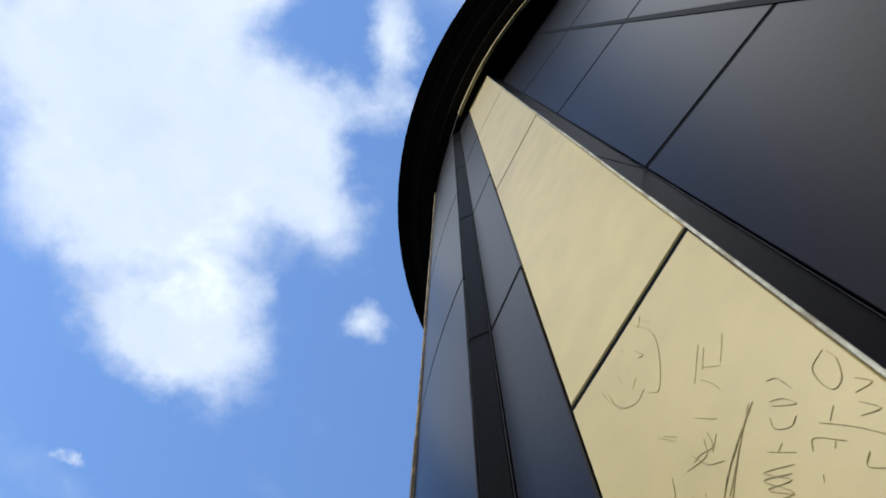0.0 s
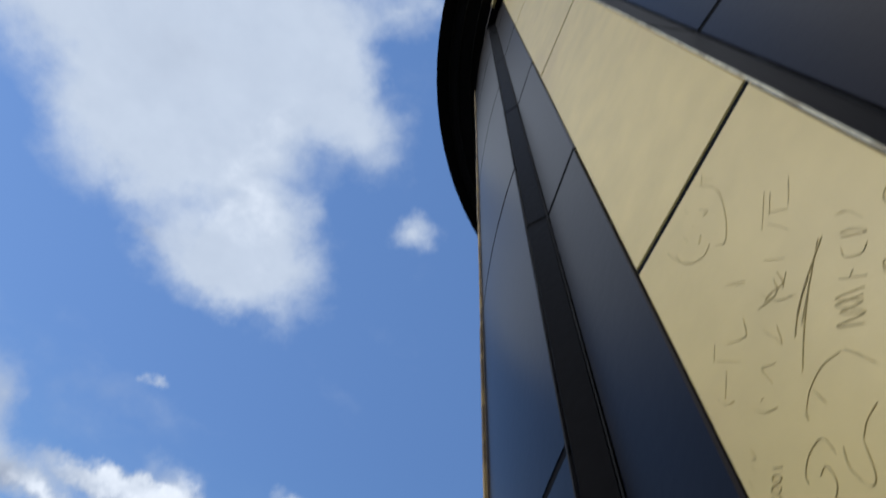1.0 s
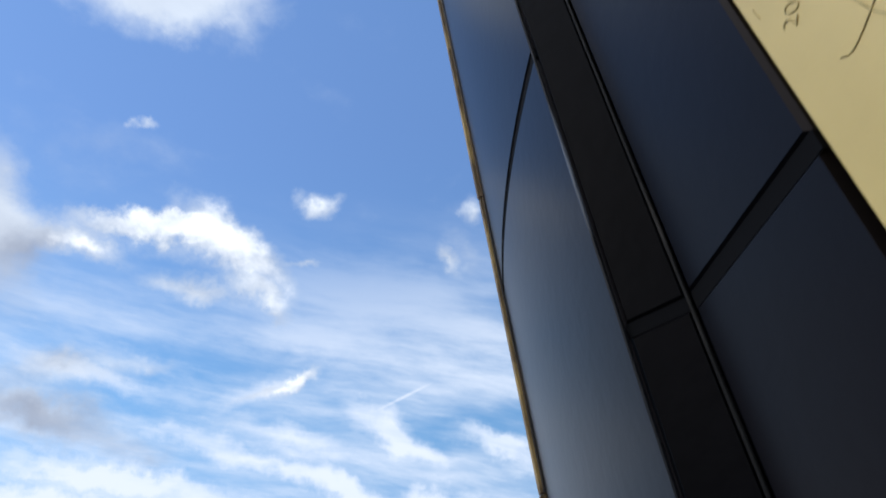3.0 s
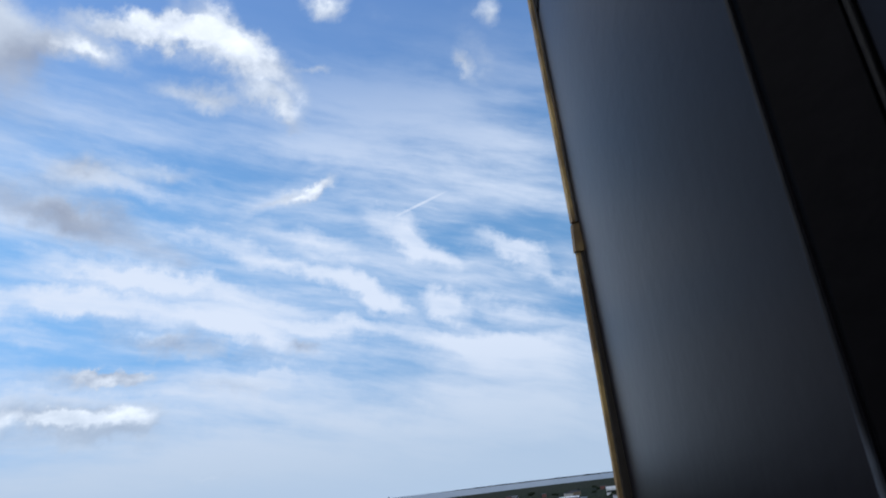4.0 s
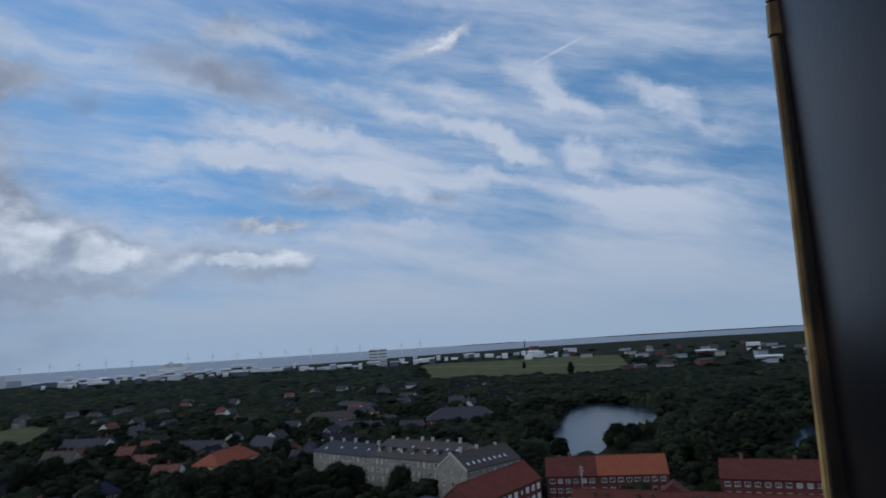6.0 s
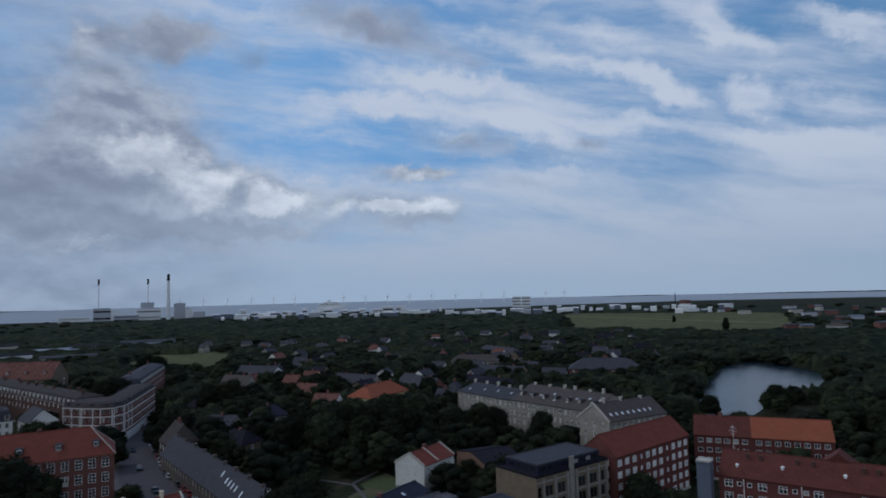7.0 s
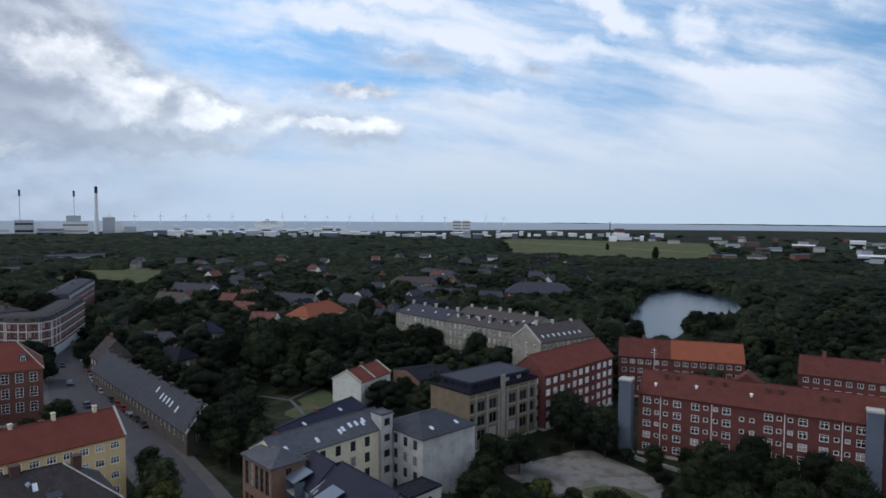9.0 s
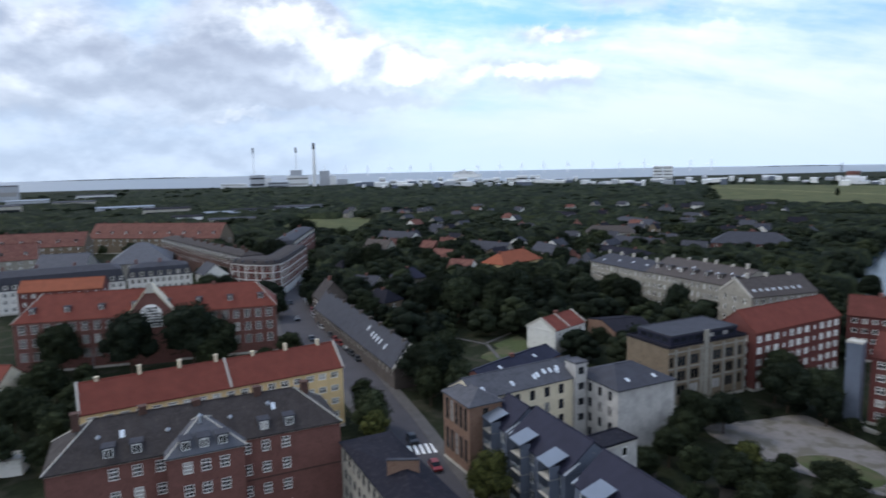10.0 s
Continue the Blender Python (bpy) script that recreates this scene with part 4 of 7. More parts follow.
def panels(a, b, z_list, mat, name, thick=0.03, gap=0.007, label="", sag=0.0, n_arc=40):
    """A column of panels from a to b (left to right from outside), parted at the given heights; sag: how far the sheet bows outward."""
    a, b = Vector(a), Vector(b)
    d = (b - a).normalized()
    n = Vector((d.y, -d.x))
    a, b = a + d * 0.002, b - d * 0.002
    fs = [i / n_arc for i in range(n_arc + 1)] if sag else [0.0, 1.0]

    def at(f, inward):
        return a.lerp(b, f) + n * (4 * sag * f * (1 - f) - inward)

    for z0, z1 in zip(z_list, z_list[1:]):
        g, e = Geo(), 0.006
        z0, z1 = z0 + gap, z1 - gap
        m = len(fs)
        cut = e / (b - a).length
        # rows from the back at the foot over the bevelled face to the back at the head
        for inward, z, edge in ((thick, z0, 0), (e, z0, 0), (0.0, z0 + e, 1), (0.0, z1 - e, 1), (e, z1, 0), (thick, z1, 0)):
            g.v += [(*at(min(max(f, cut * edge), 1 - cut * edge), inward), z) for f in fs]
        for r in range(5):
            for i in range(m - 1):
                g.f.append((r * m + i, r * m + i + 1, (r + 1) * m + i + 1, (r + 1) * m + i))
                g.s.append(0)
        for i in (0, m - 1):
            side = tuple(r * m + i for r in range(6))
            g.f.append(side if i else side[::-1])
            g.s.append(0)
        part(name, g, mat, tower, label)
        if z1 < TOP_Z - 0.1:
            # black filler almost flush with the face: it paints the shade inside the joint
            g = Geo()
            for f0, f1 in zip(fs, fs[1:]):
                q = [at(f0, thick), at(f1, thick), at(f1, 0.003), at(f0, 0.003)]
                g.hull([(*p, z1 - 0.002) for p in q], [(*p, z1 + 2 * gap + 0.002) for p in q])
            part("joint", g, "dark_joint", tower, "black filler in the panel joint, painting the gap's shade")


def heights(first, step, lo, hi):
    z, res = first, [lo]
    while z - step > lo:
        z -= step
    while z < hi:
        if z > lo:
            res.append(z)
        z += step
    return res + [hi]


LOW = EYE_Z - 9.0
panels(L_, BL, heights(EYE_Z + 1.040, 1.893, LOW, TOP_Z), "dark_panel", "panel", gap=0.010, sag=0.022)
panels(BL, BR, heights(EYE_Z + 0.446, 1.775, LOW, TOP_Z), "dark_strip", "panel", gap=0.008, label="dark strip panel in the step")
panels(BR, FO, heights(EYE_Z + 0.446, 1.775, LOW, TOP_Z), "dark_panel", "panel", gap=0.010)
panels(FO, GO, heights(EYE_Z + 1.243, 2.245, LOW, TOP_Z), "beige_panel", "panel", gap=0.008, label="beige painted metal panel")
panels(GO, RE, heights(EYE_Z + 2.118, 1.79, LOW, TOP_Z), "dark_panel", "panel", gap=0.009, label="dark strip panel in the step")
SE2 = tuple(Vector(SE) + (Vector(SE) - Vector(RE)).normalized() * 0.75)
panels(RE, SE2, heights(EYE_Z + 2.118, 1.79, LOW, TOP_Z), "dark_panel", "panel", gap=0.011)
# folded edges: along the beige strip, along the steps
for p, w, mat, lab in ((GO, 0.007, "edge_beige", "worn bright edge strip"), (RE, 0.004, "edge_worn", "worn dark edge"), (BR, 0.006, "edge_seam", "worn brownish seam"),
                       (BL, 0.007, "edge_worn", "scratched dark edge")):
    out = (Vector(p) - CENTRE).normalized() * (0.002 if w > 0.004 else 0.001)
    wob = random.Random(round(p[0] * 1000))
    g, last = Geo(), None
    z = LOW
    while z < TOP_Z:
        k = w * wob.uniform(0.8, 1.15)
        c = Vector(p) + out
        row = [(c.x + k / 2 * math.cos(radians(t)), c.y + k / 2 * math.sin(radians(t)), z) for t in range(0, 360, 45)]
        g.v += row
        if last is not None:
            for i in range(8):
                j = (i + 1) % 8
                g.f.append((last + i, last + j, last + 8 + j, last + 8 + i))
                g.s.append(0)
        last = len(g.v) - 8
        z += wob.uniform(0.05, 0.3)
    part("edge_strip", g, mat, tower, lab)
# the narrow post at the far edge: a strip painted as its shade, an ochre face and an outer lip painted lit
d = (Vector(L_) - Vector(BL)).normalized()
n = Vector((-d.y, d.x))
if n.dot(Vector(L_) - CENTRE) < 0:
    n = -n


def lath(u0, u1, h0, h1, z0, z1, mat, parent, name, label=""):
    """An upright lath past the far edge: from u0 to u1 outward along the wall, its face h0 to h1 proud."""
    g = Geo()
    a, b = Vector(L_) + d * u0, Vector(L_) + d * u1
    ring = [a + n * h0, b + n * h1, b - n * 0.06, a - n * 0.06]
    cross = (ring[1] - ring[0]).x * (ring[2] - ring[1]).y - (ring[1] - ring[0]).y * (ring[2] - ring[1]).x
    g.prism([tuple(p) for p in (ring if cross > 0 else ring[::-1])], z0, z1)
    return part(name, g, mat, parent, label)


zs = [EYE_Z + 0.47] + heights(EYE_Z + 1.40, 1.40, EYE_Z + 0.47, TOP_Z)[1:]
for k, (z0, z1) in enumerate(zip(zs, zs[1:])):
    jog = 0.003 * (k % 2)
    post = lath(0.0, 0.014, 0.013 + jog, 0.016 + jog, z0 + 0.004, z1 - 0.004, "rust_edge", tower, "post", "narrow rust-stained ochre edge post")
    lath(-0.009, -0.001, 0.004, 0.006, z0 + 0.002, z1 - 0.002, "post_shade", post, "gasket", "stained strip beside the post, painted dark as its shade")
    lath(0.015, 0.026, 0.015 + jog, 0.006, z0 + 0.004, z1 - 0.004, "post_lit", post, "lip", "weathered outer lip, painted pale as lit")


def flared(u0, u1, foot, head, z0, z1, mat, parent, name, label=""):
    """A lath whose face stands further out at its foot than at its head."""
    g = Geo()
    a, b = Vector(L_) + d * u0, Vector(L_) + d * u1
    rows = []
    for z, (h0, h1) in ((z0, foot), (z1, head)):
        ring = [a + n * h0, b + n * h1, b - n * 0.06, a - n * 0.06]
        cross = (ring[1] - ring[0]).x * (ring[2] - ring[1]).y - (ring[1] - ring[0]).y * (ring[2] - ring[1]).x
        rows.append([(*p, z) for p in (ring if cross > 0 else ring[::-1])])
    g.hull(*rows)
    return part(name, g, mat, parent, label)


# below: a stouter post that stands off the wall towards its foot, with shade painted on its inner side
for z0, z1 in ((EYE_Z - 1.3, EYE_Z + 0.40), (EYE_Z - 3.2, EYE_Z - 1.31)):
    k0, k1 = (0.046, 0.016) if z1 > EYE_Z else (0.05, 0.046)
    post = flared(0.002, 0.012, (k0, k0 + 0.002), (k1, k1 + 0.002), z0, z1, "rust_edge", tower, "post", "rust-stained ochre edge post")
    flared(-0.004, 0.002, (k0 - 0.008, k0 - 0.006), (k1 - 0.010, k1 - 0.008), z0, z1, "post_shade", post, "inner_side", "stained inner side of the post, painted dark as shaded")
    flared(0.012, 0.030, (k0, 0.016), (k1, 0.006), z0, z1, "post_lit", post, "lip", "weathered outer lip, painted pale as lit")
clip = flared(-0.003, 0.014, (0.019, 0.021), (0.015, 0.017), EYE_Z + 0.402, EYE_Z + 0.468, "rust_edge", tower, "clip", "rust-stained metal clip between two posts")
# dark cover strip over the upright joint of the wide bay
g = Geo()
d = (Vector(SE2) - Vector(RE)).normalized()
n = Vector((d.y, -d.x))
q = [Vector(SE) - d * 0.015, Vector(SE) + d * 0.015, Vector(SE) + d * 0.015 - n * 0.02, Vector(SE) - d * 0.015 - n * 0.02]
q = [p + n * 0.004 for p in q]
cross = (q[1] - q[0]).x * (q[2] - q[1]).y - (q[1] - q[0]).y * (q[2] - q[1]).x
g.prism([tuple(p) for p in (q if cross > 0 else q[::-1])], LOW, TOP_Z)
part("cover_strip", g, "dark_strip", tower, "black cover strip over an upright joint")
# cornice: a turned ring of mouldings under the head of the tower
prof = [(3.7, -0.75), (4.22, -0.75), (4.22, -0.52), (4.34, -0.50), (4.34, -0.34), (4.50, -0.30), (4.50, -0.16), (4.62, -0.12), (4.62, 0.0), (4.80, 0.0), (4.80, 0.75), (3.7, 0.75)]
g, steps = Geo(), 96
for i in range(steps):
    a0, a1 = 360 * i / steps, 360 * (i + 1) / steps
    for (r0, z0), (r1, z1) in zip(prof, prof[1:]):
        g.poly([(*polar(a0, r0), TOP_Z + z0), (*polar(a1, r0), TOP_Z + z0), (*polar(a1, r1), TOP_Z + z1), (*polar(a0, r1), TOP_Z + z1)])
part("cornice", g, "cornice", tower, "black moulded ring cornice")


def hoop(r0, r1, z0, z1, a0, a1, mat, name, label=""):
    """A flat ring piece round the tower's axis."""
    g, n = Geo(), max(6, int((a1 - a0) / 3))
    for i in range(n):
        t0, t1 = a0 + (a1 - a0) * i / n, a0 + (a1 - a0) * (i + 1) / n
        lo = [(*polar(t0, r1), z0), (*polar(t1, r1), z0), (*polar(t1, r0), z0), (*polar(t0, r0), z0)]
        g.hull(lo, [(x, y, z1) for x, y, _ in lo])
    part(name, g, mat, tower, label)


hoop(4.20, 4.228, TOP_Z - 0.95, TOP_Z - 0.56, 206, 318, "beige_panel", "fascia", "narrow beige fascia under the cornice")
hoop(4.20, 4.236, TOP_Z - 0.965, TOP_Z - 0.95, 206, 318, "edge_beige", "drip_edge")
for r, z in ((4.345, -0.50), (4.508, -0.30), (4.628, -0.12)):
    hoop(r - 0.012, r, TOP_Z + z - 0.006, TOP_Z + z + 0.008, 130, 330, "edge_grey", "ring_bead")
g = Geo()
g.prism([polar(a, 4.7) for a in range(0, 360, 6)], TOP_Z + 0.75, TOP_Z + 3.0)
part("head", g, "dark_panel", tower)

# ---- scratches and pencil marks on the beige strip ----
SD = (Vector(GO) - Vector(FO)).normalized()
SN = Vector((SD.y, -SD.x))
marks = thing("scribbles", "thin grey scribbles and scratches on the beige panels", "scribble")


def stroke(width, *pts):
    """A thin raised line on the beige strip through points (along, above the eye)."""
    line = [Vector(p) for p in pts]
    if len(line) > 2:
        ends = [line[0] * 2 - line[1]] + line + [line[-1] * 2 - line[-2]]
        line = []
        for p0, p1, p2, p3 in zip(ends, ends[1:], ends[2:], ends[3:]):
            for k in range(5):
                s = k / 5
                line.append(0.5 * (2 * p1 + (p2 - p0) * s + (2 * p0 - 5 * p1 + 4 * p2 - p3) * s * s + (3 * p1 - p0 - 3 * p2 + p3) * s ** 3))
        line.append(Vector(pts[-1]))
    g = Geo()
    rows = []
    for k, p in enumerate(line):
        d = (line[min(k + 1, len(line) - 1)] - line[max(k - 1, 0)]).normalized()
        w = Vector((-d.y, d.x)) * width * (0.36 if 0 < k < len(line) - 1 else 0.2)
        rows.append([(p + w, 0.0004), (p - w, 0.0004), (p - w, 0.0010), (p + w, 0.0010)])
    for row in rows:
        for q, lift in row:
            g.v.append((*(Vector(FO) + SD * q.x + SN * lift), EYE_Z + q.y))
    for k in range(len(rows) - 1):
        for i in range(4):
            j = (i + 1) % 4
            g.f.append((4 * k + i, 4 * k + j, 4 * k + 4 + j, 4 * k + 4 + i))
            g.s.append(0)
    g.f += [(0, 1, 2, 3), tuple(4 * len(rows) - 4 + i for i in (3, 2, 1, 0))]
    g.s += [0, 0]
    part("mark", g, "scratch", marks)


stroke(0.0014, (0.240, 1.215), (0.267, 1.122), (0.247, 1.043), (0.215, 0.994), (0.196, 1.014))
stroke(0.0014, (0.113, 1.133), (0.121, 1.075), (0.159, 1.032), (0.189, 1.035))
stroke(0.0018, (0.189, 1.192), (0.192, 1.172))
stroke(0.0021, (0.215, 1.141), (0.225, 1.108), (0.213, 1.115))
stroke(0.0015, (0.153, 1.140), (0.154, 1.112))
stroke(0.0012, (0.183, 1.130), (0.185, 1.117))
stroke(0.0012, (0.168, 1.068), (0.185, 1.082))
stroke(0.0012, (0.260, 1.203), (0.276, 1.156))
stroke(0.0012, (0.266, 1.206), (0.249, 1.183))
stroke(0.0014, (0.322, 0.971), (0.275, 0.916))
stroke(0.0014, (0.326, 0.953), (0.300, 0.921))
stroke(0.0012, (0.364, 0.933), (0.332, 0.893))
stroke(0.0012, (0.304, 0.923), (0.327, 0.888))
stroke(0.0014, (0.288, 0.910), (0.298, 0.883), (0.303, 0.855))
stroke(0.0014, (0.178, 0.905), (0.198, 0.875))
stroke(0.0014, (0.242, 0.866), (0.270, 0.823))
stroke(0.0012, (0.246, 0.822), (0.241, 0.794), (0.217, 0.805), (0.202, 0.805))
stroke(0.0014, (0.256, 0.803), (0.236, 0.787))
stroke(0.0030, (0.328, 0.782), (0.263, 0.752), (0.220, 0.723))
stroke(0.0018, (0.322, 0.786), (0.275, 0.750), (0.221, 0.709))
stroke(0.0014, (0.362, 0.784), (0.375, 0.770), (0.380, 0.736))
stroke(0.0014, (0.346, 0.755), (0.362, 0.739), (0.370, 0.714), (0.344, 0.747))
stroke(0.0014, (0.332, 0.737), (0.328, 0.718), (0.345, 0.698), (0.360, 0.702))
stroke(0.0014, (0.301, 0.703), (0.329, 0.666))
stroke(0.0014, (0.323, 0.693), (0.312, 0.689))
stroke(0.0014, (0.317, 0.658), (0.279, 0.687), (0.303, 0.646), (0.271, 0.665), (0.295, 0.629))
stroke(0.0016, (0.441, 0.734), (0.417, 0.729), (0.410, 0.706), (0.414, 0.680), (0.430, 0.680), (0.444, 0.706), (0.443, 0.727))
stroke(0.0014, (0.374, 0.666), (0.398, 0.625), (0.416, 0.586))
stroke(0.0014, (0.385, 0.655), (0.400, 0.665))
stroke(0.0014, (0.345, 0.647), (0.357, 0.658), (0.382, 0.619))
stroke(0.0012, (0.374, 0.632), (0.366, 0.625))
stroke(0.0012, (0.336, 0.616), (0.331, 0.608))
stroke(0.0014, (0.440, 0.666), (0.449, 0.642), (0.428, 0.651))
stroke(0.0014, (0.423, 0.640), (0.433, 0.611), (0.413, 0.625))
stroke(0.0016, (0.391, 0.588), (0.378, 0.579), (0.390, 0.561))
stroke(0.0014, (0.100, 1.164), (0.110, 1.109), (0.139, 1.044))
stroke(0.0014, (0.165, 0.919), (0.191, 0.873))
stroke(0.0016, (0.203, 0.823), (0.218, 0.781), (0.243, 0.758))
stroke(0.0014, (0.235, 0.819), (0.224, 0.793), (0.184, 0.807))
stroke(0.0030, (0.274, 0.756), (0.235, 0.735), (0.202, 0.705))
stroke(0.0024, (0.275, 0.752), (0.223, 0.703), (0.181, 0.656))
stroke(0.0018, (0.308, 0.652), (0.273, 0.679), (0.295, 0.632), (0.255, 0.656), (0.285, 0.621))
stroke(0.0014, (0.155, 0.827), (0.141, 0.795), (0.106, 0.825))
stroke(0.0014, (0.170, 0.770), (0.177, 0.746), (0.182, 0.720), (0.192, 0.750))
stroke(0.0014, (0.085, 0.849), (0.067, 0.825))
stroke(0.0014, (0.073, 0.819), (0.109, 0.771))
stroke(0.0016, (0.157, 0.706), (0.133, 0.723), (0.134, 0.688))
stroke(0.0014, (0.078, 0.785), (0.051, 0.749))
stroke(0.0014, (0.039, 0.763), (0.046, 0.741), (0.064, 0.729))
stroke(0.0016, (0.083, 0.691), (0.099, 0.665), (0.120, 0.652))
stroke(0.0012, (0.109, 0.683), (0.102, 0.686))
stroke(0.0030, (0.244, 0.622), (0.253, 0.598), (0.261, 0.571))
stroke(0.0014, (0.239, 0.625), (0.207, 0.634), (0.174, 0.626), (0.152, 0.609))
stroke(0.0036, (0.177, 0.621), (0.181, 0.591))
stroke(0.0042, (0.150, 0.608), (0.148, 0.596))
stroke(0.0016, (0.231, 0.536), (0.208, 0.531), (0.191, 0.519))
stroke(0.0019, (0.164, 0.532), (0.156, 0.506), (0.163, 0.474), (0.176, 0.478), (0.189, 0.516))
stroke(0.0016, (0.153, 0.534), (0.148, 0.563), (0.122, 0.563), (0.102, 0.548), (0.099, 0.535))
stroke(0.0016, (0.118, 0.530), (0.132, 0.533), (0.131, 0.506), (0.107, 0.489), (0.074, 0.475), (0.060, 0.480))
stroke(0.0019, (0.098, 0.513), (0.106, 0.479), (0.125, 0.450), (0.141, 0.433))
stroke(0.0012, (0.047, 0.645), (0.048, 0.627), (0.038, 0.634))
stroke(0.0012, (0.034, 0.625), (0.039, 0.611))
stroke(0.0012, (0.019, 0.613), (0.021, 0.595))
stroke(0.0018, (0.011, 0.338), (0.020, 0.318), (0.024, 0.297))
stroke(0.0030, (0.103, 0.392), (0.090, 0.376))

text = bpy.data.curves.new("writing", "FONT")
text.body, text.size, text.extrude, text.offset = "2001", 0.028, 0.0004, -0.0007
text.materials.append(M["scratch"])
wr = new("writing", text)
wr.parent = marks
X = Vector((SD.x * 0.66, SD.y * 0.66, 0.75)).normalized()
Z = Vector((SN.x, SN.y, 0))
wr.matrix_basis = Matrix.Translation((*(Vector(FO) + SD * 0.046 + SN * 0.0008), EYE_Z + 0.545)) @ Matrix((X, Z.cross(X), Z)).transposed().to_4x4()
# ---- ground, water, roads ----
def sheet(name, pts, z, mat, label, category, thick=0.0, kind="structure"):
    g = Geo()
    area = sum(pts[i - 1][0] * pts[i][1] - pts[i][0] * pts[i - 1][1] for i in range(len(pts)))
    pts = list(pts) if area > 0 else list(pts)[::-1]
    if thick:
        g.prism(pts, z - thick, z)
    else:
        g.poly([(x, y, z) for x, y in pts])
    return solid(name, g, mat, label, category, kind=kind)


def smooth_ring(pts, n=6):
    """Rounds a ring of points off."""
    res, k = [], len(pts)
    for i in range(k):
        p0, p1, p2, p3 = (Vector(pts[(i + j - 1) % k]) for j in range(4))
        for s in range(n):
            t = s / n
            res.append(tuple(0.5 * (2 * p1 + (p2 - p0) * t + (2 * p0 - 5 * p1 + 4 * p2 - p3) * t * t + (3 * p1 - p0 - 3 * p2 + p3) * t ** 3)))
    return res


sheet("ground", [(4990 * math.cos(radians(a)), 4990 * math.sin(radians(a))) for a in range(0, 360, 5)], 0.0, "ground",
      "dark green and brown earth between houses and trees", "ground")
COAST = [(-2450, -900), (-2250, 200), (-1980, 560), (-2080, 800), (-1800, 1050), (-1650, 1500), (-1500, 1950), (-1250, 2500), (-700, 2900), (300, 3100), (1500, 3200)]
far_rim = [(4970 * math.cos(radians(a)), 4970 * math.sin(radians(a))) for a in range(60, 200, 4)]
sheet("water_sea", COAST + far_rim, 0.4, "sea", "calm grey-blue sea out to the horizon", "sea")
LAKE = smooth_ring([(-206, 463), (-168, 352), (-140, 289), (-120, 290), (-124, 340), (-113, 380), (-128, 440), (-150, 478), (-196, 505)])
sheet("water_lake", LAKE, 0.25, "water", "pale lake reflecting the bright sky", "lake")
sheet("water_lake_east", smooth_ring([(-40, 330), (-42, 400), (10, 420), (30, 340)], 5), 0.25, "water", "edge of a second pale lake behind trees", "lake")
FIELD = [(-548, 760), (-935, 1290), (-505, 1400), (-300, 905), (-345, 765)]
sheet("field", smooth_ring(FIELD, 4), 0.2, "field", "pale green open meadow", "field")
sheet("field_strip", [(-556, 772), (-345, 768), (-318, 840), (-440, 815), (-600, 830)], 0.24, "soil", "brown ploughed strip along the meadow", "field")
sheet("field_strip", [(-840, 1150), (-330, 1010), (-335, 1030), (-850, 1172)], 0.24, "dry_grass", "pale dry strip across the meadow", "field")
sheet("meadow", smooth_ring([(-545, 150), (-705, 240), (-650, 310), (-495, 230)], 4), 0.2, "field", "yellow-green grass field by the trees", "field")
ROAD_MID = [(-420, 128), (-318, 103), (-222, 79), (-167, 72), (-128, 64), (-98, 57), (-60, 49), (40, 30)]


def strip(line, w0, w1):
    lo, hi = [], []
    for i, p in enumerate(line):
        p = Vector(p)
        d = (Vector(line[min(i + 1, len(line) - 1)]) - Vector(line[max(i - 1, 0)])).normalized()
        n = Vector((-d.y, d.x))
        lo.append(tuple(p + n * (w0[i] if isinstance(w0, tuple) else w0))), hi.append(tuple(p + n * (w1[i] if isinstance(w1, tuple) else w1)))
    return lo + hi[::-1]


# the street widens before the school
KERB_SOUTH = (-4.6, -6.0, -10.5, -6.0, -4.6, -4.6, -4.6, -4.6)
KERB_NORTH = (4.6, 1.0, 4.6, 4.6, 4.6, 4.6, 4.6, 4.6)
sheet("road", strip(ROAD_MID, KERB_SOUTH, KERB_NORTH), 0.06, "asphalt", "grey asphalt street between parked cars", "road")
sheet("pavement_1", strip(ROAD_MID, KERB_NORTH, tuple(k + 2.8 for k in KERB_NORTH)), 0.16, "pavement", "grey slab pavement with a raised kerb", "pavement", thick=0.16)
sheet("pavement_2", strip(ROAD_MID, tuple(k - 2.8 for k in KERB_SOUTH), KERB_SOUTH), 0.16, "pavement", "grey slab pavement with a raised kerb", "pavement", thick=0.16)
SIDE_ROAD = [(-112, 66), (-118, 30), (-122, -40)]
sheet("road_side", strip(SIDE_ROAD, -4, 4), 0.065, "asphalt", "side street of grey asphalt", "road")
sheet("gravel_yard", smooth_ring([(-86, 118), (-82, 132), (-78.5, 142), (-71.7, 141), (-58.7, 137), (-49, 126), (-50, 119), (-59.5, 116), (-70.7, 114)], 4), 0.12, "gravel", "pale gravel playground with worn paths", "yard")
sheet("lawn", smooth_ring([(-67, 120), (-63, 127), (-54, 126), (-53, 120), (-60, 117)], 4), 0.16, "grass", "small green lawn in the gravel yard", "lawn")
sheet("garden", smooth_ring([(-156, 108), (-134, 116), (-146, 127), (-160, 124)], 4), 0.12, "grass", "green garden lawn beside a white house", "lawn")
sheet("garden_path", strip([(-182, 113), (-167, 118), (-159, 115), (-152, 112)], -0.6, 0.6), 0.18, "pavement", "pale gravel garden path along a lawn", "path")
sheet("garden_path", strip([(-168, 118.6), (-171, 126), (-174, 134)], -0.6, 0.6), 0.18, "pavement", "pale gravel garden path crossing a lawn", "path")
